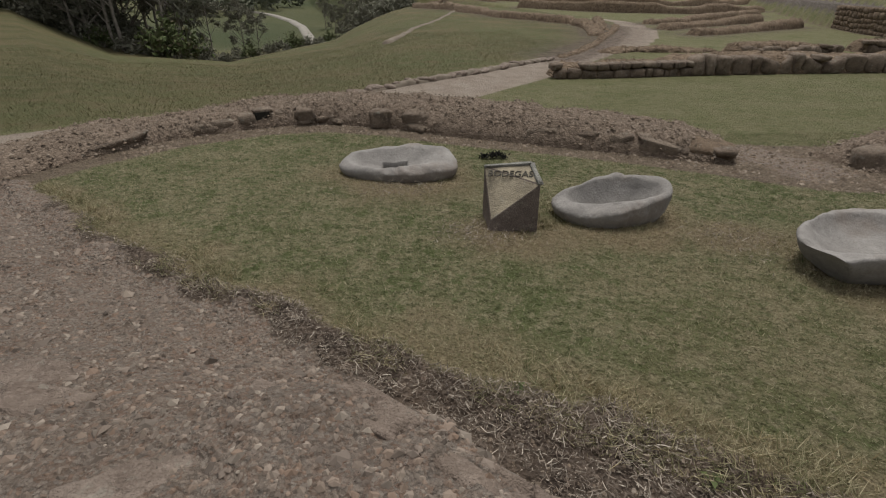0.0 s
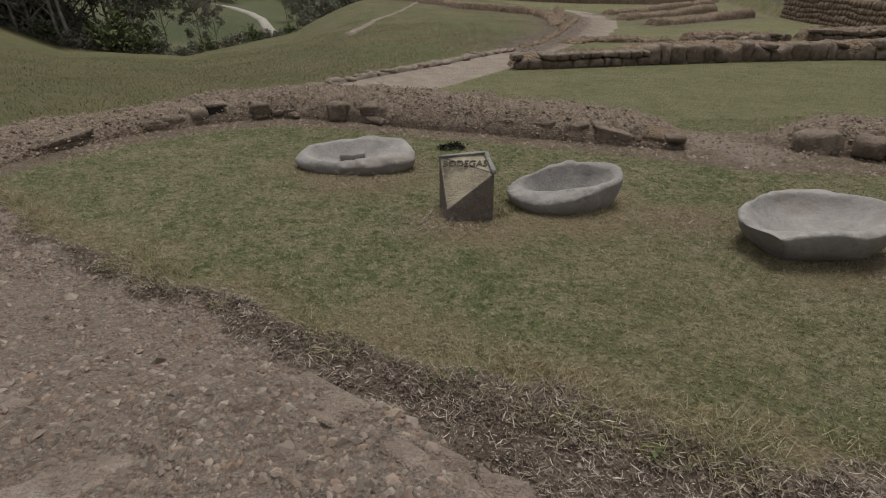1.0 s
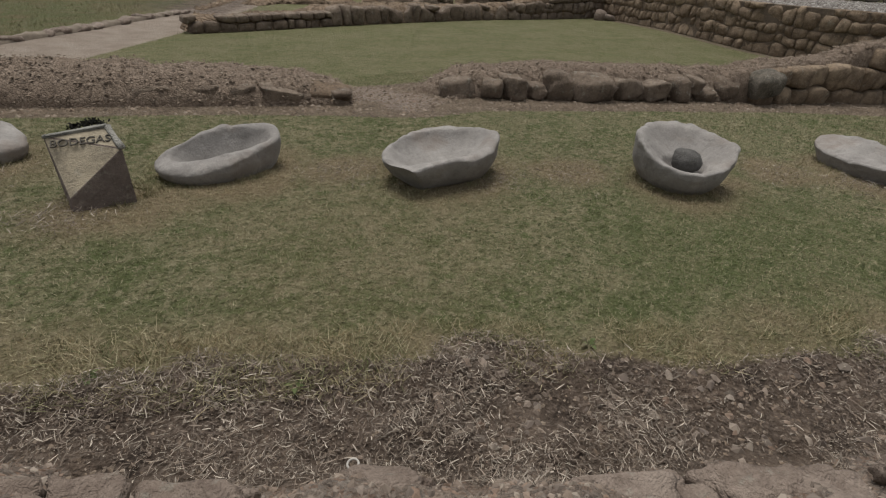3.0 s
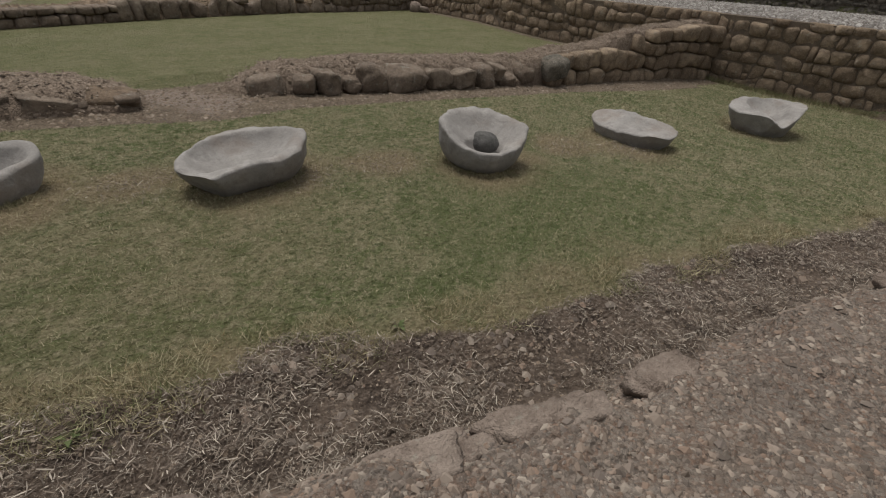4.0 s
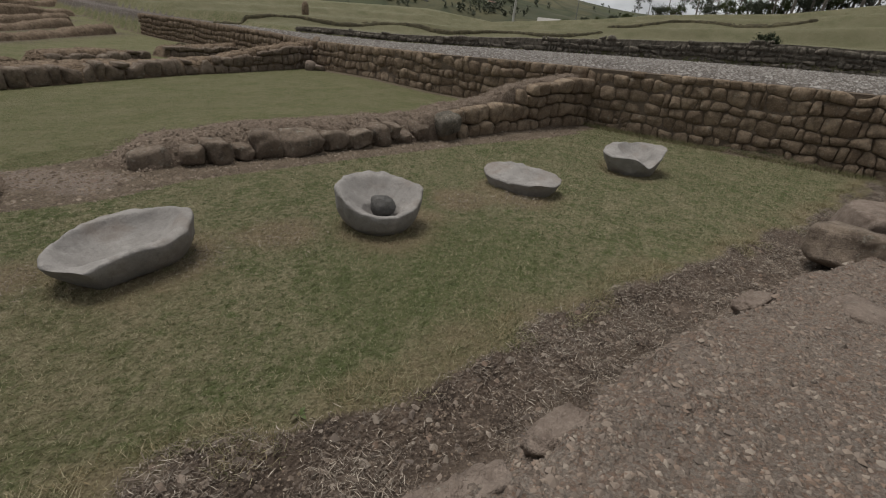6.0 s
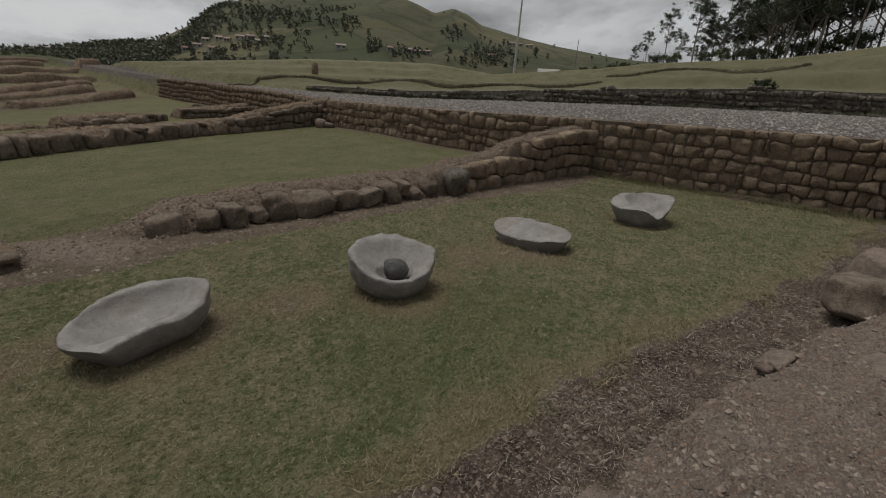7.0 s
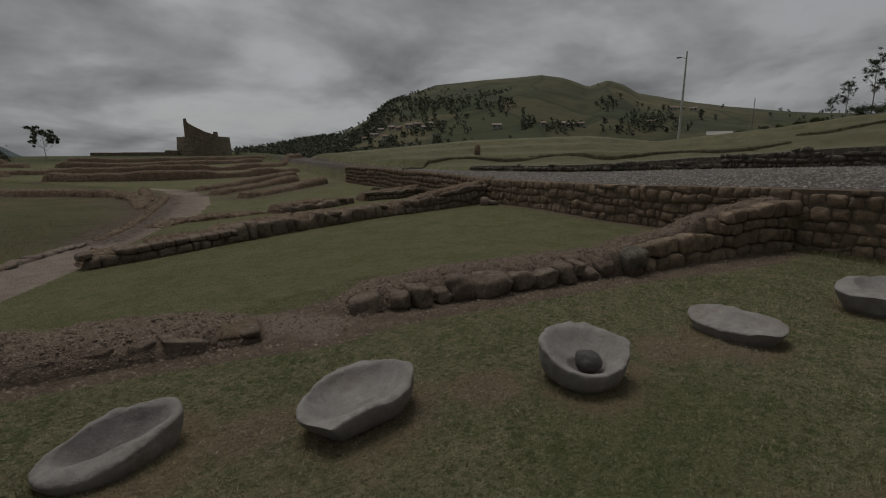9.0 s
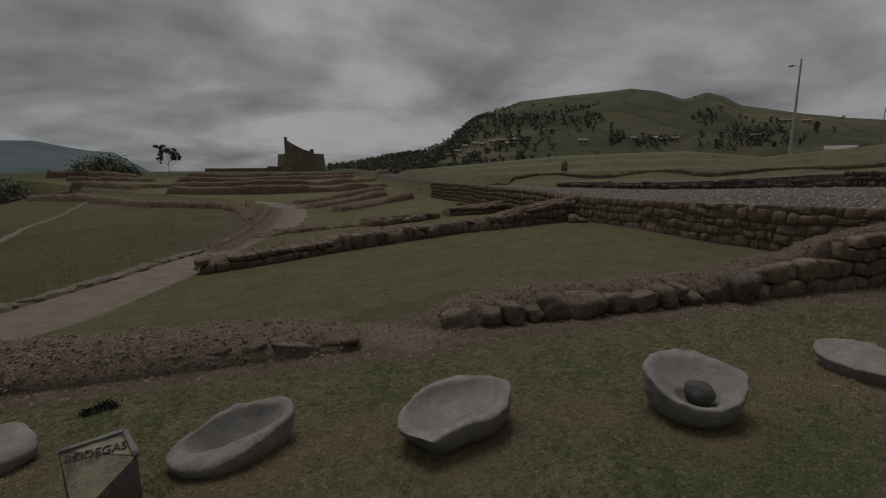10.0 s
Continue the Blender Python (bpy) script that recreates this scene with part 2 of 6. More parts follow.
def mat_blades(name="grass_blade", tip=(0.43, 0.38, 0.25), share=0.9, mute=0.0):
    m = Nodes(name)
    p = m.pos()
    c = m.mix(mute, grass_colours(m, p), (0.138, 0.138, 0.060))
    r = m.n("ShaderNodeNewGeometry").outputs["Random Per Island"]
    dry = m.mix(m.span(m.noise(p, 5, 3), 0.4, 0.6), (0.28, 0.20, 0.108), (0.33, 0.262, 0.162))
    c = m.mix(m.math("MULTIPLY", m.attr("straw"), m.span(m.noise(p, 8, 4, 0.6), 0.3, 0.6)), c, dry)
    c = m.mix(m.span(r, 0.55, 1.0, 0.0, share), c, tip)
    c = m.mix(m.span(r, 0.40, 0.0, 0.0, 0.75), c, (0.050, 0.070, 0.020))
    return m.done(c, 0.7)


def mat_plain(name, a, b, scale, rough=0.85, metal=0.0):
    m = Nodes(name)
    p = m.pos()
    c = m.mix(m.span(m.noise(p, scale, 5), 0.35, 0.65), a, b)
    m.bsdf.inputs["Metallic"].default_value = metal
    return m.done(c, rough)


def mat_bank(name, a, b, dark, scale, depth):
    """Earth and rubble: stones of uneven tone set in darker soil."""
    m = Nodes(name)
    p = m.pos()
    warp = m.n("ShaderNodeVectorMath")
    warp.operation = "MULTIPLY_ADD"
    nz = m.n("ShaderNodeTexNoise")
    nz.inputs["Scale"].default_value = scale * 1.3
    m.link(p, nz.inputs["Vector"])
    m.link(nz.outputs["Color"], warp.inputs[0])
    warp.inputs[1].default_value = (0.5 / scale,) * 3
    m.link(p, warp.inputs[2])
    cell = m.n("ShaderNodeSeparateColor")
    m.link(m.voronoi(warp.outputs[0], scale, out="Color"), cell.inputs[0])
    c = m.mix(cell.outputs[0], a, b)
    c = m.mix(m.span(cell.outputs[1], 0.55, 0.8), c, dark)
    edge = m.voronoi(warp.outputs[0], scale, "DISTANCE_TO_EDGE")
    c = m.mix(m.span(edge, 0.10, 0.02, 0.0, 0.5), c, dark)
    c = m.mix(m.span(m.noise(p, scale * 0.35, 5, 0.65), 0.42, 0.68), c, tuple((u + v) / 2 for u, v in zip(a, dark)))
    c = m.mix(m.span(m.noise(p, scale * 6, 4, 0.7), 0.45, 0.75, 0.0, 0.6), c, tuple(v * 1.35 for v in b))
    m.bump(m.math("ADD", m.span(edge, 0.0, 0.15), m.noise(p, scale * 5, 4)), 0.8, depth)
    return m.done(c, 0.95)


mat_ground()
mat_carved()
mat_rock("wall_stone", (0.175, 0.132, 0.096), (0.32, 0.255, 0.19), (0.125, 0.096, 0.072), 0.4)
mat_rock("berm_stone", (0.155, 0.122, 0.098), (0.235, 0.195, 0.160), (0.098, 0.078, 0.064), 0.45)
mat_rock("ruin_stone", (0.16, 0.118, 0.085), (0.235, 0.182, 0.135), (0.09, 0.068, 0.051), 0.35)
mat_rock("dark_stone", (0.115, 0.10, 0.082), (0.235, 0.205, 0.17), (0.055, 0.05, 0.039), 0.5)
mat_rock("ledge_rock", (0.21, 0.165, 0.135), (0.265, 0.215, 0.18), (0.135, 0.102, 0.083), 0.35)
mat_rock("grinding_stone", (0.105, 0.10, 0.095), (0.125, 0.12, 0.115), (0.07, 0.068, 0.065), 0.2)
mat_grains("pebbles", [(0.085, 0.068, 0.056), (0.215, 0.168, 0.134), (0.185, 0.130, 0.098), (0.25, 0.203, 0.166), (0.13, 0.106, 0.091), (0.22, 0.176, 0.142), (0.285, 0.242, 0.20), (0.105, 0.085, 0.071), (0.195, 0.157, 0.13)])
mat_grains("terrace_chips", [(0.20, 0.183, 0.168), (0.29, 0.272, 0.252), (0.13, 0.118, 0.108), (0.36, 0.342, 0.32), (0.22, 0.195, 0.172)])
mat_grains("rubble_chips", [(0.085, 0.064, 0.048), (0.215, 0.165, 0.124), (0.13, 0.096, 0.070), (0.275, 0.225, 0.178), (0.11, 0.086, 0.066), (0.24, 0.19, 0.146), (0.155, 0.118, 0.088)])
mat_grains("straw_litter", [(0.10, 0.078, 0.063), (0.27, 0.22, 0.178), (0.05, 0.038, 0.030), (0.44, 0.385, 0.32), (0.07, 0.054, 0.044), (0.20, 0.158, 0.125)])
mat_grains("meadow_grass", [(0.095, 0.098, 0.042), (0.14, 0.125, 0.062), (0.175, 0.145, 0.085), (0.105, 0.108, 0.046)])
mat_blades()
mat_blades("green_blade", (0.24, 0.22, 0.12), 0.7, 0.5)
mat_plain("bark", (0.15, 0.13, 0.112), (0.26, 0.232, 0.20), 3.0)
mat_grains("leaves_dark", [(0.030, 0.038, 0.020), (0.055, 0.066, 0.034), (0.04, 0.05, 0.027)])
mat_grains("leaves_grey", [(0.055, 0.066, 0.048), (0.10, 0.112, 0.075), (0.075, 0.086, 0.06)])
mat_grains("leaves_green", [(0.05, 0.07, 0.027), (0.10, 0.125, 0.048), (0.07, 0.085, 0.036), (0.11, 0.09, 0.06)])
mat_plain("concrete_pole", (0.38, 0.37, 0.35), (0.47, 0.46, 0.44), 2.0)
mat_plain("lamp_metal", (0.20, 0.20, 0.20), (0.26, 0.26, 0.26), 5.0, 0.5, 0.6)
mat_plain("house_wall", (0.26, 0.25, 0.23), (0.38, 0.36, 0.33), 0.1)
mat_plain("house_roof", (0.20, 0.12, 0.09), (0.30, 0.27, 0.25), 0.05)
mat_plain("window_dark", (0.02, 0.02, 0.022), (0.03, 0.03, 0.032), 1.0, 0.3)
mat_plain("road_dust", (0.22, 0.20, 0.175), (0.28, 0.26, 0.23), 0.3)
# far mountains: aerial haze is put into the base colour as blue
mat_plain("hazed_slope", (0.052, 0.078, 0.088), (0.085, 0.112, 0.118), 0.006)
# black of the burnt tuft, also the painted shade in the drain hole
mat_plain("char_and_shade", (0.010, 0.010, 0.009), (0.03, 0.028, 0.022), 40.0)
mat_plain("letter_cut", (0.05, 0.045, 0.038), (0.10, 0.09, 0.075), 30.0)
mat_rock("sign_face", (0.33, 0.285, 0.205), (0.36, 0.31, 0.23), (0.20, 0.172, 0.13), 0.5, 0.007)
mat_rock("wall_joint", (0.155, 0.12, 0.09), (0.18, 0.14, 0.105), (0.11, 0.086, 0.066), 0.0)
mat_rock("sign_stone", (0.135, 0.108, 0.094), (0.15, 0.12, 0.105), (0.10, 0.08, 0.07), 0.2, 0.010)
mat_rock("sign_lichen", (0.27, 0.265, 0.24), (0.30, 0.29, 0.265), (0.17, 0.165, 0.15), 0.5)
mat_bank("ruin_bank", (0.175, 0.125, 0.085), (0.265, 0.20, 0.142), (0.105, 0.075, 0.052), 8.0, 0.05)
# terrace turf, darkened in the colour to draw its thin shadow
mat_bank("turf_edge_shadow", (0.08, 0.07, 0.042), (0.12, 0.105, 0.06), (0.05, 0.043, 0.028), 6.0, 0.05)
mat_bank("bank_earth", (0.205, 0.155, 0.118), (0.28, 0.22, 0.172), (0.125, 0.094, 0.072), 30.0, 0.02)
mat_bank("castle_stone", (0.175, 0.145, 0.105), (0.23, 0.19, 0.14), (0.13, 0.105, 0.078), 1.4, 0.05)
mat_plain("kerb_stone", (0.13, 0.105, 0.082), (0.20, 0.168, 0.135), 5.0, 0.95)
mat_plain("ring_shell", (0.32, 0.30, 0.275), (0.42, 0.40, 0.365), 60.0, 0.6)
mat_grains("leaves_wood", [(0.135, 0.135, 0.100), (0.195, 0.190, 0.145), (0.165, 0.165, 0.125), (0.15, 0.135, 0.11)])
# leaves of distant trees, paled in the colour to imitate haze
mat_grains("leaves_hazed", [(0.10, 0.108, 0.078), (0.145, 0.15, 0.108), (0.12, 0.13, 0.094)])

# ---------------------------------------------------------------- mesh helpers
def mesh_from(name, verts, faces, mat, smooth=True):
    """verts (n,3) and faces (m,k) arrays into a mesh."""
    me = bpy.data.meshes.new(name)
    verts, faces = np.asarray(verts, np.float32), np.asarray(faces, np.int32)
    me.vertices.add(len(verts))
    me.vertices.foreach_set("co", verts.ravel())
    k = faces.shape[1]
    me.loops.add(faces.size)
    me.loops.foreach_set("vertex_index", faces.ravel())
    me.polygons.add(len(faces))
    me.polygons.foreach_set("loop_start", np.arange(0, faces.size, k, dtype=np.int32))
    me.polygons.foreach_set("use_smooth", np.full(len(faces), smooth))
    me.update(calc_edges=True)
    me.materials.append(MATS[mat])
    return me


def part(name, bm, material, parent, label="", smooth=False):
    """Links a bmesh as one mesh object under a thing or a part."""
    me = bpy.data.meshes.new(name)
    bm.to_mesh(me)
    bm.free()
    for f in me.polygons:
        f.use_smooth = smooth
    me.materials.append(MATS[material])
    ob = new(name, me)
    ob.parent = parent
    if label:
        tagged(ob, label)
    return ob


def grid_faces(nu, nv, wrap=False):
    """Quads of a grid with nu rows of nv vertices; wrap closes each row."""
    u, v = np.arange(nu - 1), np.arange(nv if wrap else nv - 1)
    U, V = np.meshgrid(u, v, indexing="ij")
    W = (V + 1) % nv
    return np.stack([U * nv + V, U * nv + W, (U + 1) * nv + W, (U + 1) * nv + V], -1).reshape(-1, 4)


NOISE = np.random.default_rng(99).uniform(-1, 1, 1 << 16)


def hash01(i, j, k):
    """A fixed pseudo-random value in -1..1 for whole numbers i, j, k."""
    return NOISE[(i * 73856093 ^ j * 19349663 ^ k * 83492791) & 65535]


def vnoise(x, y, z=0.0, seed=0):
    """Smooth value noise in -1..1."""
    flat = np.ndim(z) == 0 and float(z) == int(z)
    x, y = np.asarray(x, float), np.asarray(y, float)
    xi, yi = np.floor(x), np.floor(y)
    fx, fy = x - xi, y - yi
    fx, fy = fx * fx * (3 - 2 * fx), fy * fy * (3 - 2 * fy)
    xi, yi = xi.astype(np.int64) + seed * 131, yi.astype(np.int64)

    def level(k):
        a, b = hash01(xi, yi, k), hash01(xi + 1, yi, k)
        c, d = hash01(xi, yi + 1, k), hash01(xi + 1, yi + 1, k)
        low = a + (b - a) * fx
        return low + (c + (d - c) * fx - low) * fy

    if flat:
        return level(np.int64(z))
    z = np.asarray(z, float)
    zi = np.floor(z)
    fz = z - zi
    fz = fz * fz * (3 - 2 * fz)
    zi = zi.astype(np.int64)
    low = level(zi)
    return low + (level(zi + 1) - low) * fz


def fbm(x, y, z=0.0, octaves=4, seed=0):
    s, amp, tot = 0, 1.0, 0
    for o in range(octaves):
        s = s + amp * vnoise(np.asarray(x) * 2**o, np.asarray(y) * 2**o, np.asarray(z) * 2**o, seed + o)
        tot += amp
        amp *= 0.5
    return s / tot


def smooth(a, b, x):
    t = np.clip((x - a) / (b - a), 0, 1)
    return t * t * (3 - 2 * t)


def polydist(x, y, pts):
    """Distance to a polyline, signed (positive to the left of its run), and the run length there."""
    best = np.full(np.shape(x), 1e9)
    side = np.ones(np.shape(x))
    run = np.zeros(np.shape(x))
    at = 0.0
    for (ax, ay), (bx, by) in zip(pts[:-1], pts[1:]):
        dx, dy = bx - ax, by - ay
        ll = math.hypot(dx, dy)
        t = np.clip(((x - ax) * dx + (y - ay) * dy) / ll**2, 0, 1)
        d = np.hypot(x - ax - t * dx, y - ay - t * dy)
        s = np.sign(dx * (y - ay) - dy * (x - ax))
        m = d < best - 1e-9
        best, side, run = np.where(m, d, best), np.where(m, s, side), np.where(m, at + t * ll, run)
        at += ll
    return best, side * best, run


# ---------------------------------------------------------------- the lie of the land
MOUND = [(-9, 7.0), (-3.9, 3.9), (-2.2, 2.55), (-1.4, 2.12), (-0.46, 1.72), (0.15, 1.33), (0.43, 1.14), (1.1, 0.75), (1.73, 0.33), (2.33, 0.04),
         (3.06, -0.39), (4.43, -1.02), (5.15, -1.43), (6.17, -2.07), (7.2, -2.7), (10.5, -4.4), (14, -7), (20, -14)]
LAWN = [(-3.6, 3.95), (-2.7, 3.38), (-2.05, 3.0), (-1.2, 2.53), (-0.48, 2.12), (0.06, 1.89), (0.44, 1.69), (0.87, 1.44), (1.36, 1.2), (1.62, 1.12),
        (2.2, 0.84), (3.04, 0.27), (3.6, 0.1), (4.74, -0.46), (6.14, -1.3), (8.05, -2.33), (10.5, -3.4), (13.0, -4.6), (18, -8)]
BERM = [(-9, 0.9), (-5.2, 3.7), (-4.4, 4.6), (-4.1, 5.15), (-3.75, 5.65), (-3.3, 6.08), (-2.35, 6.68), (-1.5, 6.9), (-0.4, 6.75), (0.95, 6.25), (2.2, 5.85), (3.1, 5.45), (3.8, 5.15), (4.7, 5.1),
        (6.2, 4.55), (7.7, 3.98), (9.2, 3.4), (11.2, 2.45), (13.4, 1.6)]
WALL = [(32, 52), (24.5, 33), (23.2, 27), (19.5, 17.5), (16.6, 12.2), (15.1, 8.6), (14.0, 5.9), (13.6, 3.2), (13.35, 1.4), (12.95, -1.4), (12.4, -4.3), (11.3, -9), (9.5, -16), (7, -30)]
UPPER = [(33, 48), (25, 30), (22.3, 18), (23.0, 10.5), (24.6, 5.5), (25.6, 1.0), (26.0, -3.2), (26.6, -10), (27, -20), (26, -40)]
TRAIL = [(-8, 4.2), (-4.2, 7.7), (-2.2, 9.0), (-0.1, 10.7), (0.65, 11.85), (1.6, 13.1), (2.9, 14.7), (3.8, 16.1), (4.9, 17.7), (6.1, 19.6), (7.4, 21.3), (9.4, 25.3), (10.95, 29.4), (12.0, 33.6), (12.0, 36), (11.2, 38.5)]
TRAIL_W = [1.9, 1.9, 2.0, 2.1, 2.1, 2.0, 1.9, 1.6, 1.5, 1.5, 1.9, 2.1, 2.0, 1.5, 1.0, 0.7]



# low ruined walls on the plain to the north: x, y, width, height
RUINS = ([(-2.6, 58, 1.2, 0.55), (1.2, 48.2, 1.2, 0.55), (4.6, 37.3, 1.1, 0.5), (8.3, 32.6, 1.0, 0.5)], [(4.0, 17.0, 0.4, 0.06), (6.0, 20.6, 0.4, 0.08), (7.2, 23.2, 0.45, 0.12), (8.9, 27.0, 0.45, 0.14), (10.3, 31.2, 0.45, 0.18)],
         [(8.5, 32.0, 1.2, 0.5), (8.3, 28.8, 1.2, 0.3), (7.5, 25.0, 1.0, 0.12)], [(10.0, 34.0, 0.9, 0.35), (9.4, 31.0, 0.8, 0.3), (8.9, 28.6, 0.7, 0.15)],
         [(12.9, 26.8, 1.0, 0.3), (17, 29.6, 1.1, 0.4), (22.6, 33.4, 1.0, 0.5)], [(12.6, 30.0, 1.0, 0.3), (16.5, 33.2, 1.0, 0.36), (22.5, 37.5, 1.0, 0.5)], [(13.2, 33.8, 1.0, 0.3), (19, 38.5, 1.1, 0.42), (26, 44, 1.0, 0.5)],
         [(7.6, 51.5, 1.2, 0.8), (13.4, 46.8, 1.2, 0.8), (22, 46, 1.2, 0.75), (30, 50, 1.2, 0.6)], [(6.2, 64, 1.2, 0.75), (14, 60, 1.2, 0.8), (26, 58, 1.2, 0.7), (40, 66, 1.2, 0.6)], [(12, 76, 1.2, 0.7), (24, 72, 1.2, 0.7), (40, 78, 1.2, 0.6)],
         [(16, 92, 1.4, 0.8), (30, 88, 1.4, 0.7), (48, 92, 1.4, 0.7)], [(-3.5, 76, 1.2, 0.7), (2, 70, 1.2, 0.7), (6, 60, 1.2, 0.6)], [(-2.5, 100, 1.4, 1.6), (3, 98, 1.4, 1.3), (9, 90, 1.4, 0.8)], [(0, 86, 1.2, 0.7), (6, 84, 1.2, 0.7), (10, 79, 1.2, 0.6)])


def trail_width(run):
    at = np.cumsum([0] + [math.dist(a, b) for a, b in zip(TRAIL[:-1], TRAIL[1:])])
    return np.interp(run, at, TRAIL_W)


def wall_top(y):
    return np.interp(y, [-16, -4, 1.5, 12, 30, 60], [1.65, 1.46, 1.30, 0.95, 0.85, 0.8])


def land(x, y, masks=False):
    """Height of the ground at x, y, and what covers it."""
    x, y = np.asarray(x, float), np.asarray(y, float)
    r = np.hypot(x - 0.9, y + 0.2)
    az = np.degrees(np.arctan2(x - 0.9, y + 0.2))
    dw, sw, _ = polydist(x, y, WALL)
    db, sb, _ = polydist(x, y, BERM)
    du, su, _ = polydist(x, y, UPPER)
    dt, st, runt = polydist(x, y, TRAIL)
    dm, sm, runm = polydist(x, y, MOUND)
    dl, sl, _ = polydist(x, y, LAWN)
    sl = sl + 0.17 * fbm(x * 2.6, y * 2.6, 0, 5, 31)
    bumps = fbm(x * 0.6, y * 0.6, 0, 3, 5)

    # the lawn with the basins, level
    near = 0.025 * bumps
    # the lawn behind the low wall, tipping to the path
    back = np.minimum(0.12 + 0.03 * x - 0.052 * y, 0.12)
    back = np.maximum(back, -0.45)
    # the ruins beyond, rising slowly
    north = np.interp(r, [0, 30, 45, 80, 130, 200, 400], [-0.45, -0.5, -0.45, 0.1, 1.0, 0.5, -6]) + 0.05 * bumps
    beyond = np.where(y > 12, north + (back - north) * smooth(22, 12, y), back)
    # the meadow to the west falls into a hollow
    low = np.interp(az, [-75, -60, -39, -36, -33, -23, -13, -4.6, 0, 10, 18], [2.0, 0.6, -0.9, -2.2, -3.4, -4.3, -2.9, -0.95, -0.6, -0.5, -0.5])
    drop = np.interp(az, [-75, -45, -36, -28, -20, -12, -6, 2, 10], [0.06, 0.05, -0.03, -0.085, -0.10, -0.11, -0.08, -0.05, -0.02])
    brink = np.interp(az, [-12, -6, 0], [45, 58, 66])
    mead = np.where(r < brink, -0.4 + (low + 0.4) * np.clip((r - 8) / (brink - 8), 0, 1) ** 1.25, low + drop * (np.minimum(r, brink + 70) - brink)) + 0.06 * bumps
    rise = np.interp(az, [-75, -40, -20, -8, 2, 14], [0.03, 0.03, 0.022, 0.016, -0.01, -0.02])
    mead = mead + np.clip(r - 170, 0, 400) * rise
    west = smooth(-0.4, 0.6, st - 0.5 * trail_width(runt)) * smooth(20, 8, az)
    beyond = beyond + (mead - beyond) * west
    z = near + (beyond - near) * smooth(-0.35, 0.35, sb)
    # east of the retaining wall: a gravelled terrace, a second wall, then the hillside
    top = wall_top(y) + 0.012 * np.clip(sw, 0, 30)
    step = np.interp(y, [-10, -3, 1, 10, 20, 40], [0.95, 0.85, 0.75, 0.38, 0.2, 0.1])
    crest = np.interp(az, [30, 36, 42, 50, 63, 70, 81, 86, 91, 97, 104, 120], [1.4, 1.9, 2.5, 3.3, 3.75, 3.0, 4.35, 5.2, 5.6, 6.1, 7.4, 12])
    t = np.clip((r - 27) / 36, 0, 1)
    bench = np.interp(t, [0, 0.14, 0.165, 0.36, 0.39, 0.66, 0.69, 1.0], [0, 0.03, 0.18, 0.27, 0.43, 0.60, 0.74, 1.0])
    hill = top + step + (crest - top - step) * bench + 0.06 * bumps
    for t0, up in ((0.155, 0.20), (0.378, 0.2), (0.675, 0.2)):
        wave = 0.012 * np.sin(az * 0.55 + t0 * 40)
        hill = hill + up * np.clip(1 - (t - t0 - wave) / 0.28, 0, 1) * smooth(t0 + wave, t0 + wave + 0.012, t)
    hill = hill + np.where(r > 66, -np.clip(r - 66, 0, 150) * np.interp(az, [60, 85, 100], [0.06, 0.0, -0.07]), 0)
    east = top + (hill - top) * smooth(0.0, 0.35, su)
    z = z + (east - z) * smooth(0.15, 0.42, sw)
    # the trodden mound that the path runs on
    rise = np.interp(x, [-4, -2.2, -1.2, -0.5, 2, 5, 8, 12], [0.04, 0.10, 0.24, 0.33, 0.31, 0.28, 0.28, 0.25])
    soft = np.interp(x, [-4, -2.2, -0.9, 0], [1.6, 1.2, 0.45, 0.28])
    wob = 0.17 * fbm(x * 1.9, y * 1.9, 0, 4, 9)
    inside = -sm + wob
    mound = rise * smooth(0.0, 1.0, inside / soft) + np.where(inside > 0, 0.10 * smooth(0.2, 1.6, inside), 0)
    lip = smooth(-0.05, 0.1, inside) * smooth(0.75, 0.2, inside) * (x > -1.3)
    mound = mound + lip * 0.07 * fbm(x * 3.3, y * 3.3, 0, 3, 17)
    mound = mound + np.where(inside > 0, 0.035 * fbm(x * 4, y * 4, 0, 4, 3) + 0.010 * vnoise(x * 21, y * 21, 0, 6), 0)
    z = z + np.where(sb < 0, mound, mound * smooth(0.5, 0, sb)) * smooth(0.3, 0.0, sw)
    # a shallow worn gutter between grass and ledge
    gut = smooth(0.0, 0.25, -sl) * smooth(0.1, -0.1, -sm)
    z = z - 0.05 * gut * (sw < 0) + gut * (sw < 0) * 0.028 * fbm(x * 8, y * 8, 0, 3, 2)
    if not masks:
        return z
    lawn_side = (sb < 0) & (sw < 0.3)
    gravel = np.where(lawn_side, smooth(-0.10, 0.12, -sm + 0.34 * smooth(0.2, -1.6, x) + 0.5 * wob + 0.16 * fbm(x * 6, y * 6, 0, 4, 19)), 0)
    gravel = np.maximum(gravel, smooth(1.15, 0.3, np.hypot((x - 3.75 + 0.35 * (y - 5.2)) / 0.62, (y - 5.25) / 1.15) + 0.5 * fbm(x * 1.7, y * 1.7, 0, 4, 23)) * 0.9)
    earth = np.where(lawn_side, smooth(-0.12, 0.1, -sl), 0)
    apron = np.where(lawn_side, smooth(1.0, 0.78, db), smooth(0.95, 0.6, db))
    apron = np.where((x > 12.0) & lawn_side, smooth(0.9, 0.5, db), apron)
    apron = np.maximum(apron, smooth(0.36, 0.10, np.abs(sw + 0.12)) * 0.70)
    straw = np.where(lawn_side, smooth(0.45, 0.0, sl + 0.35 * fbm(x * 1.9, y * 1.9, 0, 4, 41)) * 0.75, 0)
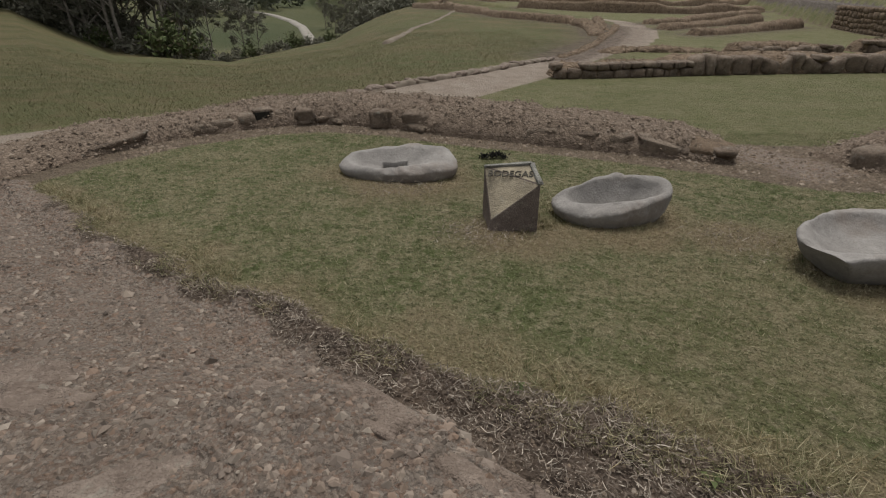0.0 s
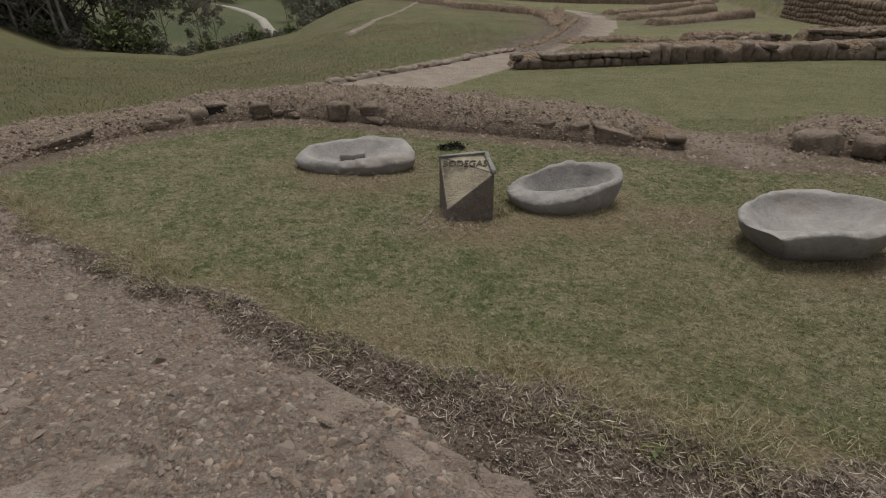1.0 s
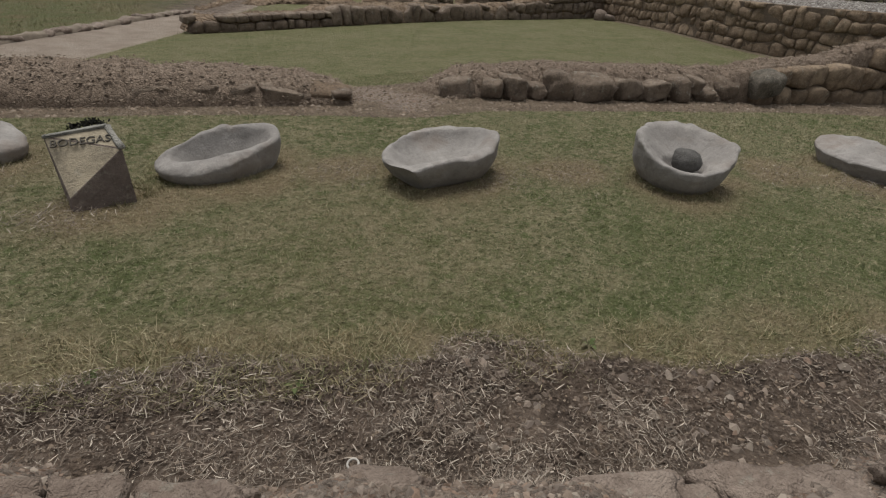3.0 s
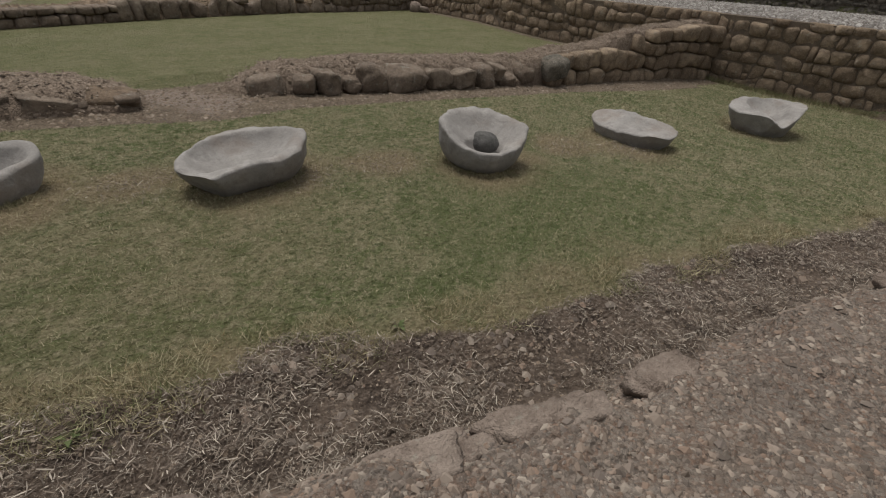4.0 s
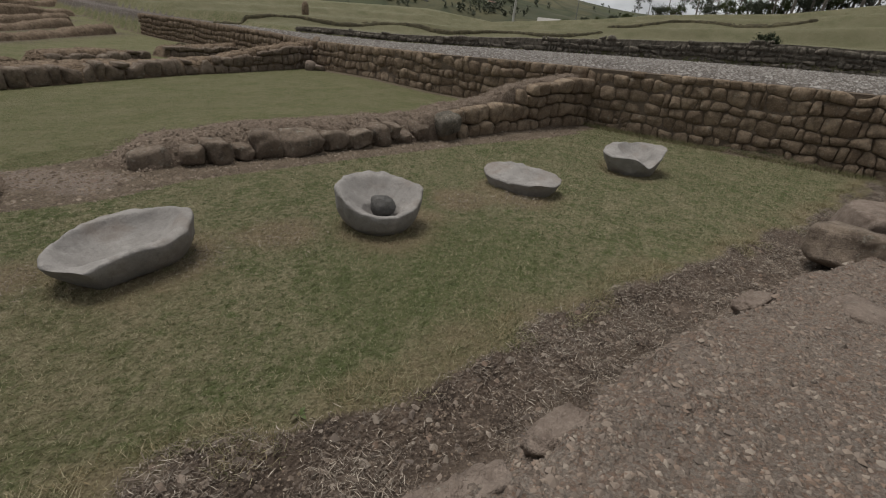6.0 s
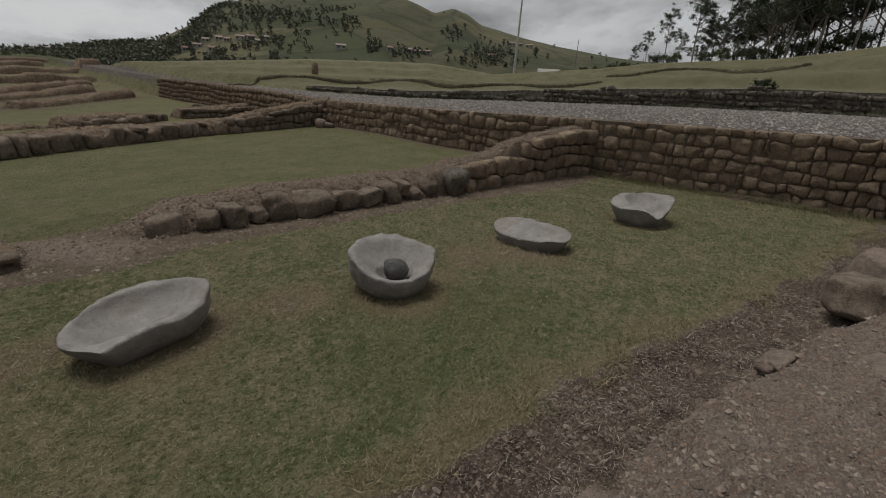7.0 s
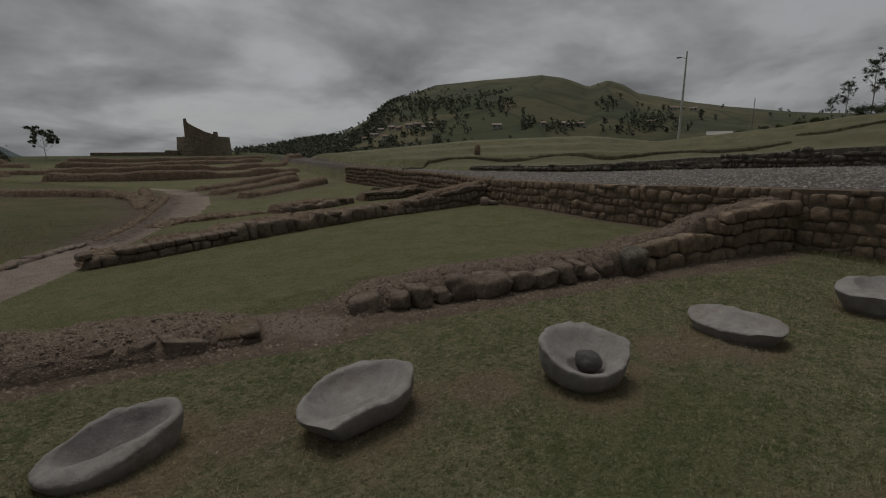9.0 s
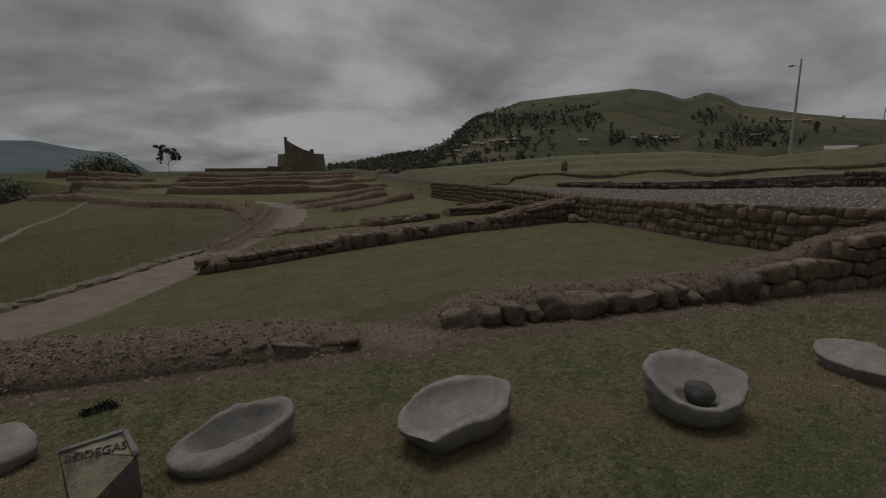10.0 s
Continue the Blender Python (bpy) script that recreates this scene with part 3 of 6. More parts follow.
    for cx, cy, a in ((-0.38, 4.45, 0.85), (0.62, 3.35, 0.65), (1.45, 3.6, 0.8), (2.95, 2.85, 0.85), (4.8, 1.75, 0.8), (6.85, 1.0, 0.8), (9.3, -0.1, 0.8), (2.2, 3.3, 0.5), (4.0, 2.4, 0.55), (6.0, 1.5, 0.5)):
        straw = np.maximum(straw, smooth(a * 1.1, a * 0.4, np.hypot(x - cx, (y - cy) * 1.2) + 0.3 * a * fbm(x * 2.2, y * 2.2, 0, 4, 43)))
    straw = np.maximum(straw, np.where(lawn_side, 0.28 * smooth(1.6, 0.4, np.hypot(x - 1.9, y - 2.1) + 0.8 * fbm(x * 1.3, y * 1.3, 0, 4, 47)), 0))
    trod = smooth(0.12, -0.08, dt - 0.5 * trail_width(runt)) * (~lawn_side)
    meadow = np.maximum(west * smooth(0.2, 0.6, sb), 0.46 * smooth(0.2, 0.6, su) * (sw > 0.3))
    rubble = smooth(0.25, 0.4, sw) * smooth(0.1, -0.2, su)
    apron = apron * (1 - rubble)
    earth = earth * (1 - rubble)
    for line in RUINS:
        dr = polydist(x, y, [q[:2] for q in line])[0]
        earth = np.maximum(earth, np.maximum(smooth(1.5, 0.6, dr) * 0.62, smooth(4.0, 0.8, dr) * 0.45))
    far = smooth(70, 110, r)
    rear = np.where(lawn_side, 0.0, smooth(0.3, 1.0, sb) * smooth(0.3, 0.0, sw))
    return z, dict(gravel=gravel, apron=apron, earth=earth, straw=straw, trod=trod, meadow=meadow, rubble=rubble, far=far, rear=rear, fresh=np.where(lawn_side, smooth(1.5, 0.4, np.hypot((x - 4.1) * 0.8, (y - 0.95) * 1.2) + 0.7 * fbm(x * 1.2, y * 1.2, 0, 4, 53)), 0.0), slope=smooth(0.1, 0.5, su) * (sw > 0.3))


def build_ground():
    az = np.concatenate([np.arange(-62, 128, 0.5), np.arange(128, 298, 3.0)])
    rad = np.concatenate([[0.004, 0.1, 0.18], np.geomspace(0.25, 12, 330), np.geomspace(12.3, 120, 270), np.geomspace(124, 4200, 60)])
    R, A = np.meshgrid(rad, np.radians(az), indexing="ij")
    X, Y = 0.9 + R * np.sin(A), -0.2 + R * np.cos(A)
    Z, masks = land(X, Y, True)
    deep = np.interp(np.degrees(A), [-62, 6, 18, 128, 240, 298], [120, 120, 14, 14, 14, 120])
    Z = np.where(R > 300, Z * np.clip((900 - R) / 600, 0, 1) - deep * smooth(300, 900, R), Z)
    V = np.stack([X, Y, Z], -1).reshape(-1, 3)
    centre = np.array([[0.9, -0.2, float(land(np.array([0.9]), np.array([-0.2]))[0])]])
    n = len(az)
    F = grid_faces(len(rad), n, True)
    me = mesh_from("ground", np.concatenate([V, centre]), F[:, ::-1], "ground_surface")
    for key, val in masks.items():
        a = me.attributes.new(key, "FLOAT", "POINT")
        a.data.foreach_set("value", np.concatenate([val.ravel(), [1.0 if key == "gravel" else 0.0]]).astype(np.float32))
    return tagged(new("ground", me), "mown lawn, trodden gravel and meadow of the ruin", "ground", kind="structure")


build_ground()


# a raster of the near land, for quick look-ups
RAS_X, RAS_Y, RAS_STEP = -14.0, -16.0, 0.2
RAS = land(*np.meshgrid(RAS_X + RAS_STEP * np.arange(400), RAS_Y + RAS_STEP * np.arange(640), indexing="ij"))


def height(x, y):
    i, j = (x - RAS_X) / RAS_STEP, (y - RAS_Y) / RAS_STEP
    if not (0 <= i < 398 and 0 <= j < 638):
        return float(land(np.array([x]), np.array([y]))[0])
    a, b = int(i), int(j)
    t, u = i - a, j - b
    return float((RAS[a, b] * (1 - t) + RAS[a + 1, b] * t) * (1 - u) + (RAS[a, b + 1] * (1 - t) + RAS[a + 1, b + 1] * t) * u)


# ---------------------------------------------------------------- low ridges of earth and rubble
def resample(pts, step):
    """Points and extra columns along a polyline at even steps, softened."""
    P = np.array(pts, float)
    at = np.concatenate([[0], np.cumsum(np.hypot(*np.diff(P[:, :2], axis=0).T))])
    n = max(3, int(at[-1] / step))
    s = np.linspace(0, at[-1], n)
    Q = np.stack([np.interp(s, at, P[:, k]) for k in range(P.shape[1])], 1)
    k = max(1, int(0.25 / step))
    if k > 1 and n > 4 * k:
        ker = np.ones(2 * k + 1) / (2 * k + 1)
        for c in range(Q.shape[1]):
            Q[:, c] = np.convolve(np.pad(Q[:, c], k, mode="reflect", reflect_type="odd"), ker, "valid")
    return Q, s


def ridge(name, pts, mat, label, category, res=0.06, rough=0.05, lean=2.4, kind="structure", level=None, ragged=0.0):
    """A rounded bank along points of x, y, width, height, resting on the ground."""
    Q, s = resample(pts, res)
    d = np.gradient(Q[:, :2], axis=0)
    d /= np.hypot(d[:, 0], d[:, 1])[:, None]
    nrm = np.stack([-d[:, 1], d[:, 0]], 1)
    if ragged:
        way = s + pts[0][0] * 3.7
        Q[:, 3] *= np.clip(1 + ragged * (vnoise(way * 0.30, 1, 0, 3) + 0.6 * vnoise(way * 1.1, 2, 0, 4)), 0.15, 2)
        Q[:, 2] *= 1 + 0.5 * ragged * vnoise(way * 0.45, 3, 0, 5)
        Q[:, :2] += nrm * (0.35 * ragged * vnoise(way * 0.35, 4, 0, 6))[:, None]
    nv = max(9, int(np.max(Q[:, 2]) / res) + 5)
    v = np.linspace(-1, 1, nv)
    ends = np.minimum(smooth(0, 0.3, s), smooth(0, 0.3, s[-1] - s)) * 0.8 + 0.2
    X = Q[:, None, 0] + nrm[:, None, 0] * v[None] * Q[:, None, 2] / 2
    Y = Q[:, None, 1] + nrm[:, None, 1] * v[None] * Q[:, None, 2] / 2
    base = land(X, Y)
    foot = land(Q[:, 0], Q[:, 1]) if level is None else np.full(len(Q), level)
    prof = np.clip(1 - np.abs(v) ** lean, 0, 1)
    crown = (foot + Q[:, 3] * ends)[:, None]
    Z = base + (np.maximum(crown, base) - base) * prof[None]
    Z = Z + prof[None] * rough * (fbm(X * 3.5, Y * 3.5, 0, 4, 21) + 0.5 * vnoise(X * 14, Y * 14, 0, 4))
    Z[:, 0] -= 0.12
    Z[:, -1] -= 0.12
    Z[0] -= 0.12
    Z[-1] -= 0.12
    lat = rough * 0.8 * fbm(X * 4, Y * 4, 3.3, 3, 8) * prof[None]
    X, Y = X + nrm[:, None, 0] * lat, Y + nrm[:, None, 1] * lat
    me = mesh_from(name, np.stack([X, Y, Z], -1).reshape(-1, 3), grid_faces(len(Q), nv)[:, ::-1], mat)
    return tagged(new(name, me), label, category, kind=kind)


# ---------------------------------------------------------------- stones


def stone_data(mat, count=9, seed=1):
    """A few rounded, uneven block stones of unit size, 48 triangles each."""
    rs = np.random.default_rng(seed)
    made = []
    for k in range(count):
        bm = bmesh.new()
        bmesh.ops.create_cube(bm, size=1.0)
        bmesh.ops.subdivide_edges(bm, edges=bm.edges[:], cuts=1, use_grid_fill=True)
        for v in bm.verts:
            c = v.co.copy()
            ball = c.normalized() * 0.56
            v.co = c.lerp(ball, 0.30) + Vector(rs.uniform(-0.075, 0.075, 3))
        me = bpy.data.meshes.new("stone")
        bm.to_mesh(me)
        bm.free()
        for f in me.polygons:
            f.use_smooth = True
        me.materials.append(MATS[mat])
        made.append(me)
    return made


def face_layout(line, low, top, course, width, seed):
    """Irregular courses along a line: yields x, y, heading, z, width, height of each stone."""
    rs = np.random.default_rng(seed)
    Q, s = resample([(*p, 0) for p in line], 0.1)
    length = s[-1]
    head = np.unwrap(np.arctan2(np.gradient(Q[:, 1]), np.gradient(Q[:, 0])))
    out = []
    # each row's upper edge wanders, so that courses swell and pinch
    def edge(row, n, u):
        if row <= 0 or row >= n:
            return row / n
        return (row + 0.30 * float(vnoise(u * 0.9, row * 7.7, 0, seed)) + 0.16 * float(vnoise(u * 2.7, row * 3.1, 0, seed + 1))) / n
    for row in range(10):
        u = -rs.uniform(0, 0.3)
        while u < length:
            w = rs.uniform(*width) ** 1.0 * (0.6 if rs.uniform() < 0.16 else 1.0)
            mid = min(max(u + w / 2, 0), length)
            x, y, a = (float(np.interp(mid, s, c)) for c in (Q[:, 0], Q[:, 1], head))
            z0, z1 = low(x, y), top(x, y)
            n = max(1, round((z1 - z0) / course))
            if row < n:
                e0, e1 = edge(row, n, mid), edge(row + 1, n, mid)
                out.append((x, y, a, z0 + (z1 - z0) * (e0 + e1) / 2, w, max(0.12, (z1 - z0) * (e1 - e0))))
            u += w
    return out


def masonry(parent, line, low, top, course, width, depth, inset, mat, seed, joint=0.010, bulge=0.085, limit=300, ragged=0.0):
    """Roughly coursed facing stones along a line: each a part with its own rounded outline."""
    rs = np.random.default_rng(seed)
    Q, s = resample([(*p, 0) for p in line], 0.1)
    length = float(s[-1])
    head = np.unwrap(np.arctan2(np.gradient(Q[:, 1]), np.gradient(Q[:, 0])))

    def at(u):
        u = min(max(u, 0), length)
        x, y, a = (float(np.interp(u, s, c)) for c in (Q[:, 0], Q[:, 1], head))
        return x, y, a, low(x, y), top(x, y)

    def edge(row, u):
        x, y, a, z0, z1 = at(u)
        if row <= 0:
            return z0
        z = z0 + course * (row + 0.26 * float(vnoise(u * 1.1, row * 7.7, 0, seed)) + 0.24 * float(vnoise(u * 3.3, row * 3.1, 0, seed + 1)))
        cap = z1 + ragged * float(vnoise(u * 2.3, 5.5, 0, seed + 9))
        return min(z, cap) if z < cap - course * 0.35 else cap

    made = 0
    for row in range(9):
        u = -rs.uniform(0, 0.2)
        lean = rs.uniform(-0.03, 0.03)
        while u < length and made < limit:
            w = rs.uniform(*width)
            if rs.uniform() < 0.15:
                w = width[0] * rs.uniform(0.55, 0.9)
            nlean = rs.uniform(-0.06, 0.06)
            mid = u + w / 2
            x, y, a, z0, z1 = at(mid)
            if edge(row + 1, mid) - edge(row, mid) < 0.14 or mid < 0 or mid > length:
                u, lean = u + w, nlean
                continue
            if min(edge(row + 1, e) - edge(row, e) for e in (u, u + w)) < 0.07:
                u, lean = u + w, nlean
                continue
            bands = [(row, row + 1, 0.0, 1.0)]
            if w < width[0] * 1.05 and rs.uniform() < 0.22:
                cut = rs.uniform(0.4, 0.6)
                bands = [(row, row + 1, 0.0, cut), (row, row + 1, cut, 1.0)]
            for r0, r1, f0, f1 in bands:
                bl, br, tl, tr = edge(r0, u), edge(r0, u + w), edge(r1, u), edge(r1, u + w)
                bm_, tm_ = edge(r0, mid), edge(r1, mid)
                q = lambda lo, hi, f: lo + (hi - lo) * f
                j = joint / 2
                pts = [(u + j + lean * f0, q(bl, tl, f0) + j), (mid, q(bm_, tm_, f0) + j), (u + w - j + nlean * f0, q(br, tr, f0) + j),
                       (u + w - j + nlean * (f0 + f1) / 2 + rs.uniform(-0.01, 0.015), q(br, tr, (f0 + f1) / 2)), (u + w - j + nlean * f1, q(br, tr, f1) - j), (mid, q(bm_, tm_, f1) - j), (u + j + lean * f1, q(bl, tl, f1) - j), (u + j + lean * (f0 + f1) / 2 + rs.uniform(-0.015, 0.01), q(bl, tl, (f0 + f1) / 2))]
                R = np.array(pts)
                # corners cut, so that the outline is rounded
                nx = np.roll(R, -1, axis=0)
                cutc = rs.uniform(0.25, 0.40)
                R = np.stack([R * (1 - cutc) + nx * cutc, R * cutc + nx * (1 - cutc)], 1).reshape(-1, 2)
                k = len(R)
                c = R.mean(0)
                R = R - c
                puff = bulge * rs.uniform(0.5, 1.4)
                tip = rs.uniform(-0.16, 0.16, 2)
                rings = []
                for sc, out in ((0.97, depth), (1.0, 0.02), (0.96, -puff * 0.5), (0.80, -puff * 0.92)):
                    off = np.full(k, out) + (R @ tip if out < 0.05 else 0) + rs.uniform(-0.012, 0.012, k)
                    rings.append(np.stack([R[:, 0] * sc, off, R[:, 1] * sc], 1))
                V = np.concatenate(rings + [[[0, -puff * rs.uniform(0.9, 1.1), 0]]])
                faces = [tuple(int(i) for i in f) for f in grid_faces(4, k, True)] + [(3 * k + i, 3 * k + (i + 1) % k, 4 * k) for i in range(k)]
                me = bpy.data.meshes.new("stone")
                me.from_pydata([tuple(p) for p in V], [], faces)
                me.polygons.foreach_set("use_smooth", [True] * len(me.polygons))
                me.materials.append(MATS[mat])
                ob = new("stone", me)
                x, y, a, _, _ = at(float(c[0]))
                ob.matrix_basis = Matrix.Translation((x - math.sin(a) * inset, y + math.cos(a) * inset, float(c[1]))) @ Euler((0, 0, a)).to_matrix().to_4x4()
                ob.parent = parent
                made += 1
            u, lean = u + w, nlean


def stone_joined(name, layout, mat, depth, inset, seed):
    """The same stones as one mesh, for far walls."""
    rs = np.random.default_rng(seed)
    bm = bmesh.new()
    bmesh.ops.create_cube(bm, size=1.0)
    bmesh.ops.subdivide_edges(bm, edges=bm.edges[:], cuts=1, use_grid_fill=True)
    bm.verts.ensure_lookup_table()
    base = np.array([list(v.co.lerp(v.co.normalized() * 0.56, 0.4)) for v in bm.verts])
    quads = np.array([[v.index for v in f.verts] for f in bm.faces])
    bm.free()
    V, F = [], []
    for k, (x, y, a, z, w, h) in enumerate(layout):
        p = (base + rs.uniform(-0.05, 0.05, base.shape)) * (w * 1.03, depth, h * 1.05)
        ca, sa = math.cos(a), math.sin(a)
        q = np.stack([p[:, 0] * ca - p[:, 1] * sa + x - sa * inset, p[:, 0] * sa + p[:, 1] * ca + y + ca * inset, p[:, 2] + z], 1)
        V.append(q)
        F.append(quads + k * len(base))
    return mesh_from(name, np.concatenate(V), np.concatenate(F), mat)


def rock(name, at, size, yaw, seed, mat, tilt=(0, 0), flat=0.35, sub=3, parent=None, rough=1.0):
    """A single weathered rock, half sunk in its bed."""
    bm = bmesh.new()
    bmesh.ops.create_icosphere(bm, subdivisions=sub, radius=1.0)
    for v in bm.verts:
        p = v.co.copy()
        for axis in range(3):
            p[axis] = math.copysign(abs(p[axis]) ** (1 - flat), p[axis])
        n1 = noise.noise(v.co * 1.3 + Vector((seed, seed * 2, 0)))
        n2 = noise.noise(v.co * 3.7 + Vector((0, seed, seed * 3)))
        v.co = p * (1 + rough * (0.16 * n1 + 0.06 * n2))
    me = bpy.data.meshes.new(name)
    bm.transform(Matrix.Diagonal((size[0] / 2, size[1] / 2, size[2] / 2, 1)))
    bm.to_mesh(me)
    bm.free()
    for f in me.polygons:
        f.use_smooth = True
    me.materials.append(MATS[mat])
    ob = new(name, me)
    ob.matrix_basis = pose(*at, tilt[0], tilt[1], yaw)
    if parent:
        ob.parent = parent
    return ob


# ---------------------------------------------------------------- walls and banks
def along(poly, a, b):
    """The stretch of a polyline between two of its corners."""
    return poly[a:b + 1]


def wall_core(name, line, low, top, thick, mat, label):
    """The body of a wall behind its facing stones: a thick strip along its line."""
    Q, s = resample([(*p, 0) for p in line], 0.25)
    d = np.gradient(Q[:, :2], axis=0)
    d /= np.hypot(d[:, 0], d[:, 1])[:, None]
    nrm = np.stack([-d[:, 1], d[:, 0]], 1)
    rows = []
    for k, (q, n) in enumerate(zip(Q, nrm)):
        z0, z1 = low(*q[:2]) - 0.25, top(*q[:2]) - 0.005
        rows.append([(q[0] + n[0] * 0.075, q[1] + n[1] * 0.075, z0), (q[0] + n[0] * 0.075, q[1] + n[1] * 0.075, z1),
                     (q[0] + n[0] * (0.10 + thick), q[1] + n[1] * (0.10 + thick), z1 + 0.01), (q[0] + n[0] * (0.10 + thick), q[1] + n[1] * (0.10 + thick), z0)])
    V = np.array(rows).reshape(-1, 3)
    F = np.concatenate([grid_faces(len(Q), 4, True), [[0, 1, 2, 3], [len(V) - 1, len(V) - 2, len(V) - 3, len(V) - 4]]])
    return tagged(new(name, mesh_from(name, V, F, mat, False)), label, "wall", kind="structure")


BERM_STONES = stone_data("berm_stone", 8, 5)


def boulder_row(parent, line, size, tall, mat, seed, sink=0.3):
    """Rough boulders set side by side along a line of x, y."""
    rs = np.random.default_rng(seed)
    forms = []
    for k in range(9):
        ob = rock("stone", (0, 0, 0), (1, 1, 1), 0, seed + k * 3.1, mat, (0, 0), rs.uniform(0.2, 0.5), 2, None, 1.5)
        forms.append(ob.data)
        bpy.data.objects.remove(ob)
    Q, s = resample([(*p, 0) for p in line], 0.1)
    u = 0.0
    while u < s[-1]:
        w = rs.uniform(*size) * (0.55 if rs.uniform() < 0.25 else 1.0)
        x, y = (float(np.interp(u + w / 2, s, Q[:, c])) for c in (0, 1))
        a = math.degrees(math.atan2(*(Q[min(len(Q) - 1, int(u / 0.1) + 2)] - Q[max(0, int(u / 0.1) - 2)])[[1, 0]]))
        h = tall(x) * rs.uniform(0.7, 1.25)
        ob = new("stone", forms[rs.integers(9)])
        ob.matrix_basis = pose(x + rs.normal(0, 0.04), y + rs.normal(0, 0.05), height(x, y) + h * (0.5 - sink * rs.uniform(0.3, 1)), rs.uniform(-14, 14), rs.uniform(-14, 14), a + rs.uniform(-18, 18)) @ Matrix.Diagonal((w * 1.1, rs.uniform(0.18, 0.28), h, 1))
        ob.parent = parent
        u += w * rs.uniform(0.92, 1.25)


low_z = lambda x, y: height(x - 0.35, y - 0.05) - 0.04
retaining = wall_core("wall_east", along(WALL, 4, 11), low_z, lambda x, y: float(wall_top(y)), 0.5, "wall_joint", "retaining wall of rounded brown field stones beside the lawn")
upper_low = lambda x, y: float(wall_top(y)) + 0.1
upper_top = lambda x, y: height(x + 0.6, y)
upper = wall_core("wall_upper", along(UPPER, 2, 7), upper_low, upper_top, 0.4, "dark_stone", "low dark mossy stone wall below the hillside")

# low ruined walls between the lawns: earth and rubble banks
BERM_A = [(-9, 0.9, 1.25, 0.13), (-5.2, 3.7, 1.25, 0.13), (-4.4, 4.6, 1.2, 0.13), (-4.1, 5.15, 1.15, 0.14), (-3.75, 5.65, 1.15, 0.15), (-3.3, 6.08, 1.1, 0.16), (-2.35, 6.68, 1.1, 0.22), (-1.5, 6.9, 1.1, 0.27), (-0.4, 6.75, 1.15, 0.30), (0.95, 6.25, 1.2, 0.3), (2.2, 5.85, 1.2, 0.28), (2.9, 5.55, 1.1, 0.22), (3.35, 5.35, 0.9, 0.10)]
BERM_B = [(4.3, 5.12, 0.8, 0.10), (4.8, 5.22, 0.95, 0.30), (6.2, 4.78, 1.10, 0.38), (7.7, 4.18, 1.05, 0.38), (8.9, 3.66, 0.9, 0.42)]
SPUR = [(8.4, 3.75, 0.9, 0.34), (8.9, 3.48, 0.72, 0.48), (9.7, 3.25, 0.66, 0.56), (10.5, 2.95, 0.62, 0.64), (11.0, 2.76, 0.6, 0.86), (12.2, 2.28, 0.56, 1.0), (13.55, 1.76, 0.56, 1.13)]
berm_west = ridge("low_wall_west", BERM_A, "bank_earth", "crumbled low wall of earth and rubble round the lawn", "wall", 0.05, 0.05, 3.4, level=0.0)
berm_east = ridge("low_wall_east", BERM_B, "bank_earth", "crumbled low wall of earth and rubble with a stone face", "wall", 0.05, 0.05, 2.4, level=0.0)
spur = ridge("wall_spur", SPUR, "bank_earth", "stepped stone wall capped with gravel, meeting the retaining wall", "wall", 0.05, 0.05, 6.0, level=0.0)
for k, (x, y, w, h, z, yaw) in enumerate(((4.60, 4.92, 0.48, 0.30, 0.08, -14), (5.03, 4.70, 0.30, 0.26, 0.10, -40), (5.30, 4.60, 0.34, 0.34, 0.12, -20), (5.60, 4.46, 0.26, 0.22, 0.08, -25), (5.90, 4.36, 0.42, 0.40, 0.14, -28),
                                          (6.38, 4.16, 0.66, 0.36, 0.13, -20), (6.90, 3.97, 0.48, 0.34, 0.11, -14), (7.32, 3.82, 0.44, 0.30, 0.12, -26), (7.66, 3.69, 0.30, 0.38, 0.14, -16), (7.95, 3.60, 0.24, 0.26, 0.20, -20), (8.15, 3.52, 0.34, 0.22, 0.08, -35), (8.52, 3.42, 0.38, 0.30, 0.16, -20))):
    rock("stone", (x + 0.01, y + 0.05, z + 0.01), (w * 0.98, 0.36 + 0.06 * (k % 3), h * 0.92), yaw, k * 1.7 + 3.0, "berm_stone", ((k * 37 % 17) - 8, (k * 53 % 23) - 11), 0.46, 3, berm_east, 1.9)
for k, (x, y, w, h, yaw) in enumerate(((-3.52, 5.28, 0.75, 0.11, 50), (-2.85, 5.92, 0.36, 0.12, 36), (-1.75, 6.42, 0.3, 0.2, 15), (-0.75, 6.34, 0.34, 0.24, -5), (-0.28, 6.30, 0.42, 0.26, -10), (0.28, 6.22, 0.24, 0.2, -20), (0.62, 6.07, 0.3, 0.22, -22),
                                       (1.22, 5.78, 0.5, 0.16, -18), (1.72, 5.62, 0.36, 0.18, -20), (2.05, 5.52, 0.36, 0.2, -18), (2.45, 5.33, 0.6, 0.16, -18), (2.98, 5.32, 0.3, 0.12, -20), (3.05, 5.12, 0.3, 0.1, -15))):
    rock("stone", (x, y + 0.0, 0.035 if x < -2 else 0.10), (w * 0.82, 0.30, h * 0.95), yaw, k + 31.0, "berm_stone", ((k * 37 % 17) - 8, (k * 53 % 19) - 9), 0.5, 3, berm_west, 1.7)
rock("slab", (2.95, 5.22, 0.10), (0.5, 0.34, 0.12), -18, 77.0, "ruin_stone", (14, 6), 0.5, 3, berm_west)
